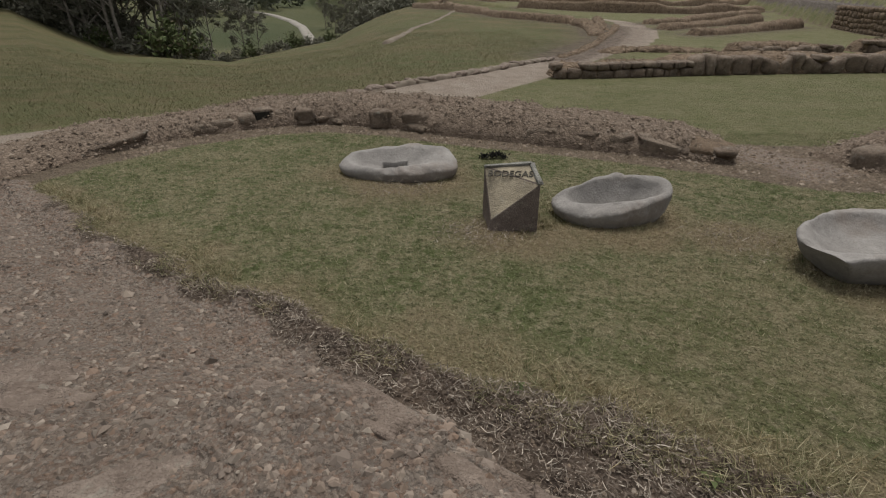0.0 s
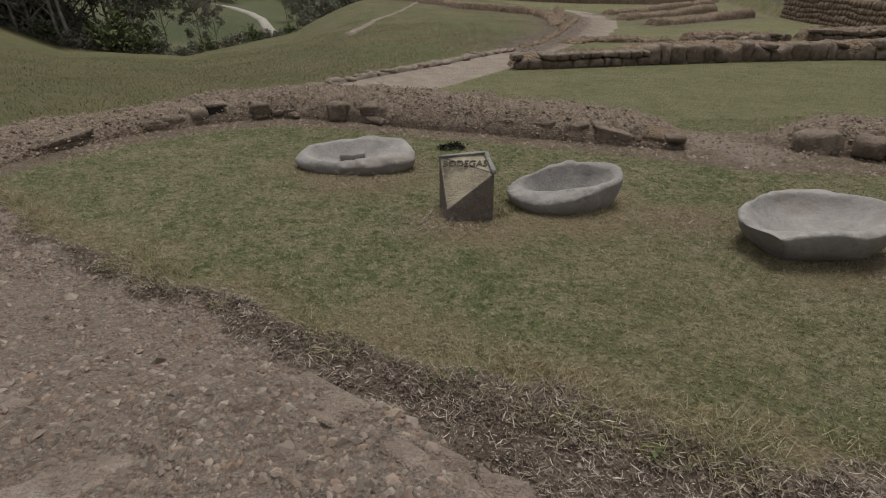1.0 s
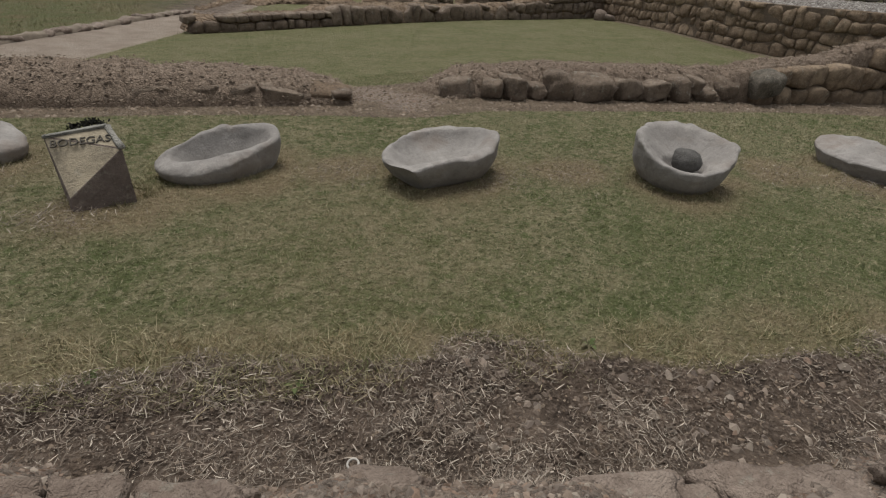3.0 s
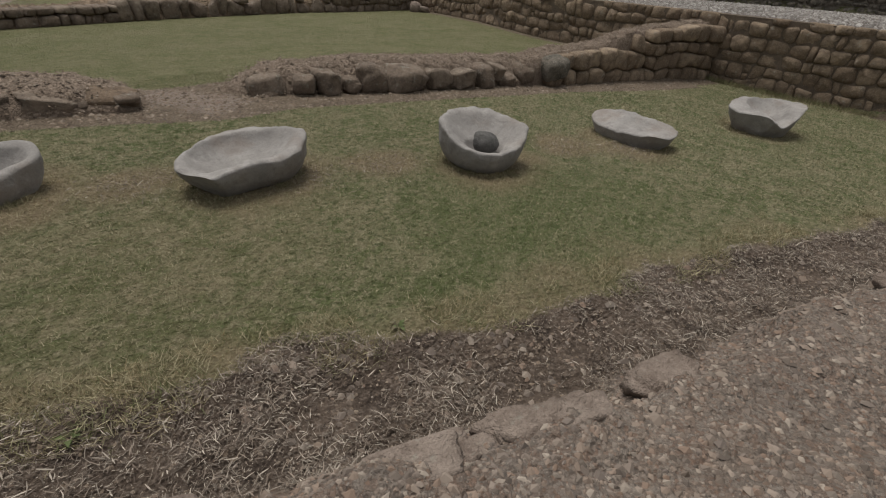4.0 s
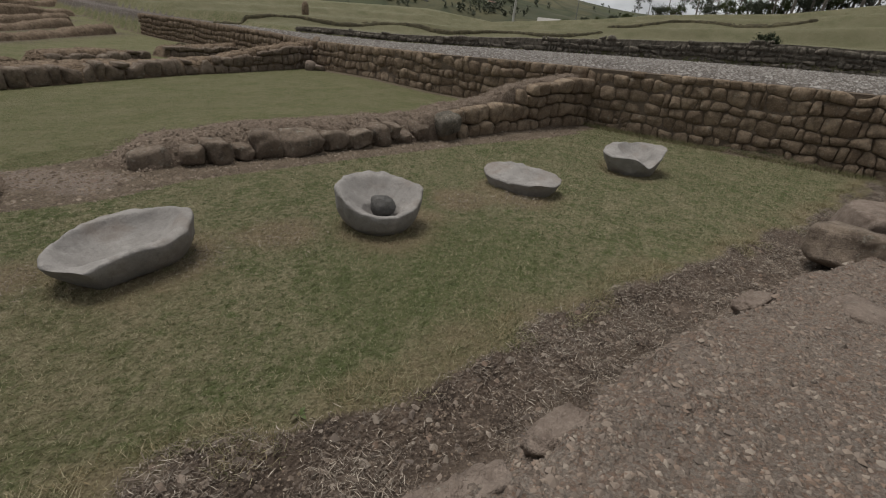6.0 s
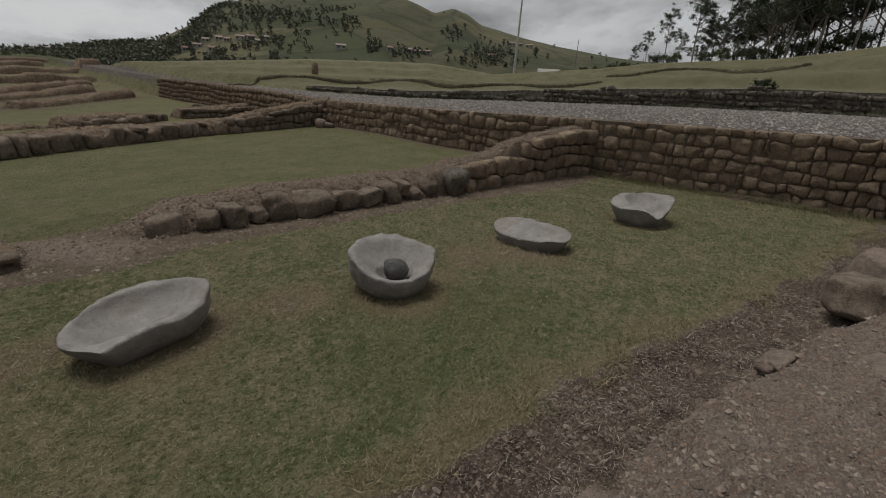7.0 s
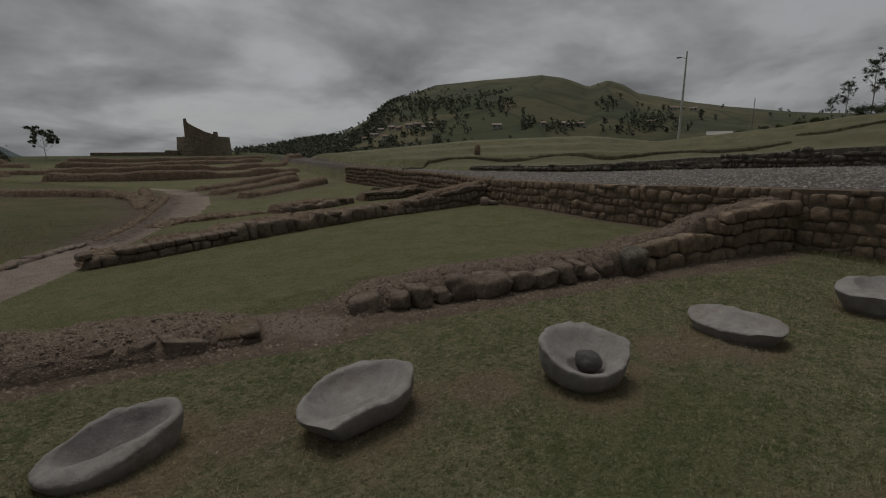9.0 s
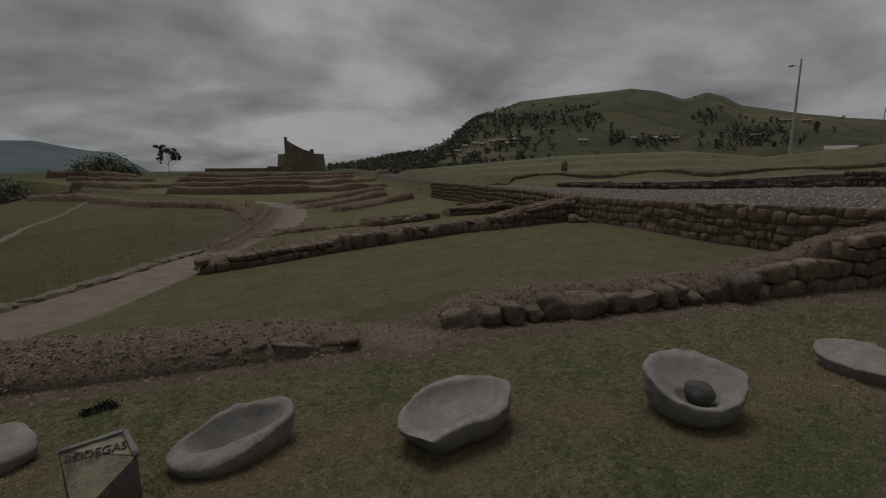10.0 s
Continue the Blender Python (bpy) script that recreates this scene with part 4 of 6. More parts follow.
# small stones showing in the bank's face
rs = np.random.default_rng(61)
Q, run = resample([p[:2] for p in BERM_A[1:]], 0.1)
for k in range(44):
    i = rs.integers(4, len(Q) - 6)
    dx, dy = Q[i + 1] - Q[i - 1]
    ll = math.hypot(dx, dy)
    off = rs.uniform(0.18, 0.5)
    x, y = Q[i][0] + dy / ll * off, Q[i][1] - dx / ll * off
    if x < -1.8:
        continue
    ob = new("stone", BERM_STONES[rs.integers(8)])
    w = rs.uniform(0.10, 0.25)
    ob.matrix_basis = pose(x, y, (0.10 if x < -2.4 else 0.27) - off * (0.12 if x < -2.4 else 0.5), rs.uniform(-15, 15), rs.uniform(-15, 15), math.degrees(math.atan2(dy, dx)) + rs.uniform(-20, 20)) @ Matrix.Diagonal((w, w * rs.uniform(0.6, 1.0), w * rs.uniform(0.35, 0.6), 1))
    ob.parent = berm_west
# the drain hole in the bank: jamb stones, a lintel slab and a block of painted shade
for x, y, z, sx, sy, sz in ((-2.42, 6.18, 0.09, 0.22, 0.24, 0.17), (-2.08, 6.40, 0.09, 0.16, 0.20, 0.16), (-2.24, 6.30, 0.185, 0.26, 0.18, 0.05), (-2.66, 6.02, 0.07, 0.30, 0.22, 0.12)):
    rock("drain_stone", (x, y, z), (sx, sy, sz), 38, x * 7, "berm_stone", (0, 0), 0.45, 2, berm_west)
# a near-black block stands in for the shadow inside the hole
part_bm = bmesh.new()
bmesh.ops.create_cube(part_bm, size=1.0, matrix=pose(-2.24, 6.25, 0.10, 0, 0, 33) @ Matrix.Diagonal((0.17, 0.10, 0.15, 1)))
part("drain_hole", part_bm, "char_and_shade", berm_west)

# ---------------------------------------------------------------- the carved basins
def basin(label, at, rim, dishes, seed, slot=None, under=0.6, shoulder=(0.10, 0.05), front=(0.0, -95, 60), block=False, cuts=(), lump=0.034, foot=(0, 0)):
    """A hollowed boulder. rim: bearing, reach and height of its edge; dishes: x, y, a, b, turn, depth, power of each hollow; cuts: planes that broke pieces off."""
    nth = 168
    th = np.linspace(0, 2 * math.pi, nth, endpoint=False)
    c, s = np.cos(th), np.sin(th)
    def bell(mid, wide):
        return np.exp(-(np.angle(np.exp(1j * (th - radians(mid)))) / radians(wide)) ** 2)

    # the rim runs smoothly through its stations
    st = sorted((q[0] % 360, q[1], q[2]) for q in rim)
    deg = [q[0] - 360 for q in st] + [q[0] for q in st] + [q[0] + 360 for q in st]
    far, lift = (np.interp(np.degrees(th), deg, [q[n] for q in st] * 3) for n in (1, 2))
    ker = np.hanning(9) / np.hanning(9).sum()
    far, H = (np.convolve(np.concatenate([v[-4:], v, v[:4]]), ker, "valid") for v in (far, lift))
    far = far * (1 + 0.025 * fbm(c * 3.1 + seed, s * 3.1, 0, 3, seed))
    ox, oy = far * c, far * s
    H = H * (1 + 0.04 * fbm(c * 3.3, s * 3.3, seed, 4, seed + 4))
    hx, hy = dishes[0][:2]
    q = 1 - np.linspace(0, 1, 48)[:, None] ** 1.3
    X, Y = hx + (ox - hx) * q, hy + (oy - hy) * q
    Z = H.mean() + (H - H.mean()) * q
    wide = shoulder[0] * (1 + front[0] * bell(front[1], front[2])) * (1 + 0.3 * fbm(c * 2.4, s * 2.4, seed + 3, 2, seed + 6))
    u = np.clip(1 - np.hypot(ox - hx, oy - hy) * (1 - q) / wide, 0, 1)
    Z = Z - shoulder[1] * (1 + 0.5 * front[0] * bell(front[1], front[2])) * (1 - np.sqrt(1 - u * u * 0.98))
    for cx, cy, da, db, turn, deep, p in dishes:
        ct, st = math.cos(radians(turn)), math.sin(radians(turn))
        dx, dy = X - cx, Y - cy
        d = np.hypot((dx * ct + dy * st) / da, (dy * ct - dx * st) / db) * (1 + 0.10 * fbm(X * 4, Y * 4, 0, 3, seed + 2))
        g = 1 - d ** p
        Z = Z - deep * np.minimum(0.5 * (g + np.sqrt(g * g + 0.01)), 1.0)
    if slot:
        m = smooth(1.0, 0.75, np.maximum(np.abs(X - hx) / slot[0], np.abs(Y - hy) / slot[1]))
        Z = Z * (1 - m) - 0.12 * m
    side = []
    for t in np.linspace(0, 1, 22)[:-1]:
        f = t * math.pi / 2
        r, h = (under + (1 - under) * t ** 0.75, t) if block else (under + (1 - under) * math.sin(f) ** 0.9, (1 - math.cos(f)) ** 0.85)
        side.append(np.stack([ox * r + foot[0] * (1 - h), oy * r + foot[1] * (1 - h), -0.03 + (Z[0] + 0.03) * h], 1))
    P = np.concatenate([[np.stack([0 * ox, 0 * oy, -0.03 + 0 * ox], 1)], side, np.stack([X, Y, Z], -1)])
    n = fbm(P[..., 0] * 3.0 + seed, P[..., 1] * 3.0, P[..., 2] * 3.0, 4, seed) * lump + vnoise(P[..., 0] * 24, P[..., 1] * 24, P[..., 2] * 24, seed) * 0.005 + vnoise(P[..., 0] * 11, P[..., 1] * 11, P[..., 2] * 11, seed) * 0.009
    P[2:-1] += (n[..., None] * np.stack([c, s, np.full_like(c, 0.6)], 1)[None])[2:-1]
    for az, el, dist in cuts:
        nv = np.array([math.cos(radians(el)) * math.cos(radians(az)), math.cos(radians(el)) * math.sin(radians(az)), math.sin(radians(el))])
        over = np.maximum(P @ nv - dist - 0.012 * fbm(P[..., 0] * 7, P[..., 1] * 7, P[..., 2] * 7, 3, seed + 5), 0)
        P = P - over[..., None] * nv
    ob = new("stone_basin", mesh_from("stone_basin", P.reshape(-1, 3), grid_faces(len(P), nth, True), "carved_stone"))
    ob.matrix_basis = pose(at[0], at[1], height(*at) - 0.01)
    return tagged(ob, label, "stone basin", "carved stones on the lawn")


basin("ring-shaped grey stone basin with a slot cut through it", (-0.40, 4.59), [(180, 0.59, 0.13), (168, 0.53, 0.19), (139, 0.375, 0.215), (95, 0.285, 0.235), (43, 0.40, 0.25), (27, 0.51, 0.24), (2, 0.59, 0.19), (-10, 0.59, 0.15), (-36, 0.36, 0.15), (-88, 0.235, 0.135), (-140, 0.31, 0.13), (191, 0.52, 0.12)],
      [(-0.04, 0.01, 0.42, 0.185, 2, 0.10, 2.0)], 2, slot=(0.125, 0.06), under=0.72, shoulder=(0.11, 0.055), front=(0.3, -90, 60), lump=0.022)
basin("long grey stone trough with a chipped back rim", (1.37, 3.64), [(165, 0.475, 0.14), (157, 0.39, 0.18), (137, 0.285, 0.235), (115, 0.25, 0.265), (85, 0.24, 0.295), (62, 0.258, 0.318), (56, 0.262, 0.306), (50, 0.278, 0.312), (31, 0.335, 0.33), (14, 0.445, 0.335), (0, 0.475, 0.30), (-12, 0.44, 0.26), (-30, 0.31, 0.23), (-67, 0.235, 0.20), (-113, 0.26, 0.16), (-146, 0.34, 0.12), (180, 0.46, 0.12)],
      [(0.03, 0.03, 0.375, 0.155, -7, 0.165, 2.4), (-0.10, 0.02, 0.20, 0.09, -7, 0.02, 2.0)], 5, under=0.66, shoulder=(0.045, 0.03), front=(0.9, -105, 70), lump=0.022)
basin("broad pale grey stone trough with a worn front lip", (2.92, 2.88), [(-24, 0.47, 0.33), (-12, 0.51, 0.36), (10, 0.50, 0.34), (30, 0.51, 0.31), (47, 0.51, 0.29), (70, 0.43, 0.285), (100, 0.385, 0.275), (133, 0.39, 0.265), (160, 0.48, 0.25), (180, 0.555, 0.24), (192, 0.555, 0.23), (200, 0.60, 0.215), (208, 0.59, 0.215), (222, 0.46, 0.25), (240, 0.37, 0.28), (262, 0.345, 0.275), (280, 0.35, 0.265), (300, 0.38, 0.285), (318, 0.42, 0.30)],
      [(0.0, 0.03, 0.45, 0.30, 8, 0.17, 2.6), (-0.08, -0.12, 0.32, 0.12, 12, 0.03, 1.7), (-0.40, -0.08, 0.20, 0.12, 20, 0.03, 2.0)], 8, under=0.50, shoulder=(0.035, 0.022), front=(0.8, -45, 40), cuts=((-82, -20, 0.27), (-48, -24, 0.36), (200, -40, 0.275)), lump=0.026, foot=(0.10, 0.03))
basin("deep round grey stone mortar with a broken rim", (4.74, 1.81), [(20, 0.42, 0.43), (34, 0.44, 0.445), (39, 0.42, 0.42), (45, 0.44, 0.44), (75, 0.43, 0.445), (100, 0.43, 0.435), (128, 0.44, 0.425), (140, 0.45, 0.41), (150, 0.41, 0.38), (175, 0.40, 0.34), (209, 0.39, 0.30), (240, 0.38, 0.30), (275, 0.38, 0.33), (305, 0.39, 0.37), (325, 0.42, 0.40), (338, 0.40, 0.405), (0, 0.40, 0.42)],
      [(-0.05, -0.03, 0.385, 0.375, 0, 0.20, 1.7), (-0.10, -0.07, 0.18, 0.17, 0, 0.06, 3.0)], 11, under=0.47, shoulder=(0.045, 0.03), front=(0.8, 205, 70), lump=0.030)
basin("small flat grey grinding stone with a shallow dish", (6.98, 1.06), [(108, 0.47, 0.165), (92, 0.52, 0.185), (72, 0.52, 0.23), (54, 0.46, 0.275), (35, 0.34, 0.285), (0, 0.26, 0.275), (-35, 0.33, 0.255), (-58, 0.47, 0.235), (-72, 0.54, 0.215), (-98, 0.53, 0.195), (-118, 0.51, 0.185), (-138, 0.44, 0.18), (-155, 0.37, 0.175), (180, 0.33, 0.155), (160, 0.30, 0.145), (138, 0.33, 0.15), (120, 0.41, 0.155)],
      [(0.02, -0.10, 0.15, 0.30, 0, 0.04, 2.2)], 14, under=0.72, shoulder=(0.03, 0.018), block=True, cuts=((176, -24, 0.25), (120, -16, 0.40), (-130, -14, 0.42), (98, -12, 0.46), (-75, -30, 0.40), (-110, -34, 0.34), (-150, -30, 0.27)), lump=0.042)
basin("hollowed grey boulder with its front edge broken away", (9.28, -0.13), [(121, 0.55, 0.31), (83, 0.42, 0.385), (16, 0.37, 0.405), (-31, 0.55, 0.43), (-66, 0.49, 0.45), (-84, 0.46, 0.44), (-102, 0.45, 0.37), (-122, 0.46, 0.30), (214, 0.50, 0.22), (202, 0.52, 0.25), (185, 0.54, 0.285), (158, 0.54, 0.28), (138, 0.57, 0.30)],
      [(0.05, 0.0, 0.32, 0.28, 15, 0.14, 2.6), (-0.24, -0.20, 0.26, 0.17, 25, 0.07, 2.0)], 17, under=0.62, shoulder=(0.03, 0.018), block=True, cuts=((176, -22, 0.36), (-120, -14, 0.42), (145, -10, 0.50)), lump=0.030)
rock("grinding_ball", (4.645, 1.74, 0.255), (0.245, 0.24, 0.21), 20, 4.2, "grinding_stone", (0, 0), 0.0, 4)
tagged(bpy.data.objects["grinding_ball"], "dark round grinding stone lying in the mortar", "grinding stone")


# ---------------------------------------------------------------- the inscribed block
def sign_block():
    base = new("inscribed_block")
    base.matrix_basis = pose(0.55, 3.5, height(0.55, 3.5), 0, 0, 0)
    lo = [(-0.185, -0.14, -0.05), (0.19, -0.145, -0.05), (0.185, 0.14, -0.05), (-0.20, 0.17, -0.05)]
    hi = [(-0.165, -0.115, 0.080), (0.188, -0.085, 0.362), (0.142, 0.105, 0.462), (-0.209, 0.185, 0.405)]
    bm = bmesh.new()
    v = [bm.verts.new(p) for p in lo + hi]
    for f in ((3, 2, 1, 0), (0, 1, 5, 4), (1, 2, 6, 5), (2, 3, 7, 6), (3, 0, 4, 7)):
        bm.faces.new([v[i] for i in f])
    for f in ((4, 5, 7), (5, 6, 7)):
        bm.faces.new([v[i] for i in f]).material_index = 1
    bmesh.ops.bevel(bm, geom=bm.edges[:], offset=0.006, segments=2, affect="EDGES", profile=0.6)
    block = part("block", bm, "sign_stone", base)
    block.data.materials.append(MATS["sign_face"])
    # raised worn border on the top and right edges
    for a, b, w in ((hi[3], hi[2], 0.035), (hi[2], hi[1], 0.035)):
        a, b = Vector(a), Vector(b)
        bm = bmesh.new()
        bmesh.ops.create_cube(bm, size=1.0)
        bmesh.ops.subdivide_edges(bm, edges=bm.edges[:], cuts=3, use_grid_fill=True)
        d = b - a
        for q in bm.verts:
            q.co += Vector((0, noise.noise(q.co * 4 + a) * 0.25, noise.noise(q.co * 5 + b) * 0.3))
        m = Matrix.Translation((a + b) / 2) @ d.to_track_quat("X", "Z").to_matrix().to_4x4() @ Matrix.Diagonal((d.length * 1.0, w, 0.016, 1))
        bm.transform(m)
        part("border", bm, "sign_lichen", base, smooth=True)
    # the word, cut along the upper part of the slanting face
    p0, p1, p2 = Vector(hi[3]), Vector(hi[2]), Vector(hi[1])
    ex = (p2 - p0).normalized()
    nrm = (p1 - p0).cross(p2 - p1)
    nrm = nrm if nrm.z > 0 else -nrm
    nrm.normalize()
    ex = (p1 - p0).normalized() * 0.86 + (p2 - p0).normalized() * 0.25
    ex = (ex - nrm * ex.dot(nrm)).normalized()
    ey = nrm.cross(ex)
    cu = bpy.data.curves.new("word", "FONT")
    cu.body, cu.size, cu.align_x, cu.align_y, cu.extrude = "BODEGAS", 0.078, "CENTER", "CENTER", 0.004
    word = new("word_temp", cu)
    bpy.context.view_layer.update()
    me = bpy.data.meshes.new_from_object(word.evaluated_get(bpy.context.evaluated_depsgraph_get()))
    bpy.data.objects.remove(word)
    me.materials.clear()
    me.materials.append(MATS["letter_cut"])
    ob = new("lettering", me)
    mid = p0 + (p1 - p0) * 0.5 + (p2 - p1) * 0.45 + (p0 - p1) * 0.02
    mm = Matrix((( *[ex[0], ey[0], nrm[0]], mid[0]), (*[ex[1], ey[1], nrm[1]], mid[1]), (*[ex[2], ey[2], nrm[2]], mid[2]), (0, 0, 0, 1)))
    ob.matrix_basis = mm @ Matrix.Translation((0, 0, 0.003))
    ob.parent = base
    tagged(ob, "worn dark letters reading BODEGAS")
    tagged(base, "brown stone block with a slanting inscribed face on the lawn", "sign")


sign_block()

# ---------------------------------------------------------------- far and middle distance
ORIGIN = (0.9, -0.2)


def polar(az, r):
    a = radians(az)
    return ORIGIN[0] + r * math.sin(a), ORIGIN[1] + r * math.cos(a)


def far_hill():
    """The green hill with fields, a shoulder and a second knoll."""
    az = np.linspace(18, 128, 260)
    rad = np.concatenate([np.linspace(170, 700, 90), np.linspace(715, 1300, 20)])
    sil = np.interp(az, [18, 25, 31, 35, 38.3, 41.5, 46, 51.5, 57.9, 60.2, 62.9, 64.9, 66.5, 68, 72, 76.3, 81.5, 86.6, 95, 128], [-0.6, 0.1, 0.9, 1.5, 3.3, 5.5, 7.0, 7.4, 7.8, 7.4, 6.4, 7.0, 6.5, 5.6, 4.8, 4.1, 3.4, 2.9, 2.5, 2.0])
    R, A = np.meshgrid(rad, az, indexing="ij")
    E = np.broadcast_to(sil, R.shape)
    X, Y = ORIGIN[0] + R * np.sin(np.radians(A)), ORIGIN[1] + R * np.cos(np.radians(A))
    peak = np.tan(np.radians(E)) * 700 + 2.1
    q = np.clip((R - 170) / 530, 0, 1)
    Z = -16 + (peak + 16) * (0.25 * q + 0.75 * q * q * (3 - 2 * q)) + fbm(X / 90, Y / 90, 0, 4, 3) * 9 * q * (1 - q) * 3
    Z = np.where(R > 700, peak - (R - 700) * 0.12, Z)
    me = mesh_from("hill", np.stack([X, Y, Z], -1).reshape(-1, 3), grid_faces(len(rad), len(az))[:, ::-1], "hill_farmland")
    tagged(new("hill", me), "high green hill with fields and scattered trees under cloud", "hill", kind="structure")
    return rad, az, Z


def mat_hill():
    m = Nodes("hill_farmland")
    p = m.pos()
    c = m.mix(m.span(m.noise(p, 0.012, 5), 0.38, 0.62), (0.046, 0.049, 0.026), (0.090, 0.082, 0.044))
    cell = m.n("ShaderNodeSeparateColor")
    m.link(m.voronoi(p, 0.016, out="Color"), cell.inputs[0])
    c = m.mix(m.span(cell.outputs[0], 0.45, 0.9, 0.0, 0.7), c, (0.112, 0.098, 0.052))
    c = m.mix(m.span(cell.outputs[1], 0.6, 0.9, 0.0, 0.6), c, (0.036, 0.050, 0.021))
    c = m.mix(m.span(m.voronoi(p, 0.016, "DISTANCE_TO_EDGE"), 0.05, 0.0, 0.0, 0.7), c, (0.025, 0.032, 0.015))
    c = m.mix(m.span(m.noise(p, 0.09, 5, 0.7), 0.5, 0.66, 0.0, 0.8), c, (0.036, 0.043, 0.023))
    return m.done(c, 0.95)


mat_hill()
HILL_R, HILL_AZ, HILL_Z = far_hill()


def hill_z(az, r):
    i = np.clip(np.searchsorted(HILL_R, r) - 1, 0, len(HILL_R) - 2)
    j = np.clip(np.searchsorted(HILL_AZ, az) - 1, 0, len(HILL_AZ) - 2)
    t, u = (r - HILL_R[i]) / (HILL_R[i + 1] - HILL_R[i]), (az - HILL_AZ[j]) / (HILL_AZ[j + 1] - HILL_AZ[j])
    return (HILL_Z[i, j] * (1 - t) + HILL_Z[i + 1, j] * t) * (1 - u) + (HILL_Z[i, j + 1] * (1 - t) + HILL_Z[i + 1, j + 1] * t) * u


def leaf_cloud(centres, radii, count, size, rs, squash=0.8):
    """Small leaf quads round a set of centres. Returns verts and faces."""
    centres, radii = np.asarray(centres, float), np.asarray(radii, float)
    pick = rs.integers(len(centres), size=count)
    d = rs.normal(size=(count, 3))
    d /= np.linalg.norm(d, axis=1)[:, None]
    p = centres[pick] + d * (radii[pick] * np.abs(rs.normal(0, 0.6, count)))[:, None] * (1, 1, squash)
    a, b = rs.normal(size=(count, 3)), rs.normal(size=(count, 3))
    a /= np.linalg.norm(a, axis=1)[:, None]
    b -= a * np.sum(a * b, 1)[:, None]
    b /= np.linalg.norm(b, axis=1)[:, None]
    sz = size * rs.uniform(0.6, 1.4, count)[:, None]
    a, b = a * sz, b * sz * 0.45
    V = np.stack([p - a, p + b, p + a, p - b], 1).reshape(-1, 3)
    return V, np.arange(count * 4).reshape(-1, 4)


def tube(points, radii, sides=6):
    P = np.array(points, float)
    d = np.gradient(P, axis=0)
    d /= np.linalg.norm(d, axis=1)[:, None]
    ref = np.where(np.abs(d[:, 2:3]) > 0.9, [[1.0, 0, 0]], [[0, 0, 1.0]])
    u = np.cross(d, ref)
    u /= np.linalg.norm(u, axis=1)[:, None]
    w = np.cross(d, u)
    t = np.linspace(0, 2 * math.pi, sides, endpoint=False)
    ring = P[:, None] + np.array(radii)[:, None, None] * (u[:, None] * np.cos(t)[None, :, None] + w[:, None] * np.sin(t)[None, :, None])
    return ring.reshape(-1, 3), grid_faces(len(P), sides, True)


def joined(pieces):
    V, F, k = [], [], 0
    for v, f in pieces:
        V.append(v)
        F.append(f + k)
        k += len(v)
    return np.concatenate(V), np.concatenate(F)


def eucalyptus(seed, tall=11.0, leaves=1500, leaf=0.22, mat="leaves_grey", first=0.35, spread=0.24, name="eucalyptus_tree", label="tall slender eucalyptus with an open grey-green crown"):
    """A tapered, bent trunk, rising limbs, and a crown in loose clumps with gaps."""
    rs = np.random.default_rng(seed)
    top = new(name)
    n = 14
    zz = np.linspace(-0.2, tall * 0.97, n)
    bend = np.cumsum(rs.normal(0, 0.012 * tall, (n, 2)), axis=0) * np.linspace(0, 1, n)[:, None]
    T = np.column_stack([bend, zz])
    rr = np.interp(zz / tall, [0, 1], [0.012 * tall, 0.003 * tall])
    pieces = [tube(T, rr, 7)]
    tips, rad = [], []
    for k in range(22):
        f = rs.uniform(first, 0.98)
        s = np.array([np.interp(f * tall * 0.97, zz, T[:, c]) for c in range(3)])
        a = rs.uniform(0, 2 * math.pi)
        ll = tall * spread * rs.uniform(0.5, 1.0) * (1.25 - 0.75 * f)
        e = s + (math.cos(a) * ll, math.sin(a) * ll, ll * rs.uniform(0.5, 1.1))
        mid = (s + e) / 2 + (0, 0, -0.06 * ll)
        pieces.append(tube([s, mid, e], [0.006 * tall * (1.3 - f), 0.004 * tall * (1.3 - f), 0.0012 * tall], 5))
        for q in range(rs.integers(2, 5)):
            t = e + rs.normal(0, 0.045 * tall, 3)
            pieces.append(tube([mid, (mid + t) / 2 + (0, 0, 0.02 * tall), t], [0.0018 * tall, 0.0012 * tall, 0.0006 * tall], 4))
            tips.append(t)
            rad.append(tall * rs.uniform(0.04, 0.085))
    tips.append(T[-1])
    rad.append(tall * 0.06)
    for nm, (V, F), mt in (("trunk", joined(pieces), "bark"), ("crown", leaf_cloud(tips, rad, leaves, leaf, rs, 0.7), mat)):
        ob = new(nm, mesh_from(nm, V, F, mt, nm == "trunk"))
        ob.parent = top
    return tagged(top, label, "tree")


def shrub(seed, wide=3.0, tall=2.2, leaves=900, leaf=0.16, mat="leaves_green", label="dense dark green bush on the meadow's edge", name="bush"):
    rs = np.random.default_rng(seed)
    top = new(name)
    n = 16
    a, q = rs.uniform(0, 2 * math.pi, n), rs.uniform(0, 1, n) ** 0.5
    cz = rs.uniform(0.2, 0.75, n) * tall * (1.1 - 0.5 * q)
    cen = np.column_stack([np.cos(a) * q * wide * 0.36, np.sin(a) * q * wide * 0.36, cz])
    rad = rs.uniform(0.14, 0.26, n) * min(wide, tall * 1.3)
    stems = [tube([(0, 0, -0.15), tuple(c * (0.5, 0.5, 0.6)), tuple(c)], [0.05, 0.035, 0.012], 5) for c in cen[:9]]
    for nm, (V, F), mt in (("stems", joined(stems), "bark"), ("crown", leaf_cloud(cen, rad, leaves, leaf, rs, 0.9), mat)):
        ob = new(nm, mesh_from(nm, V, F, mt, False))
        ob.parent = top
    return tagged(top, label, "bush")


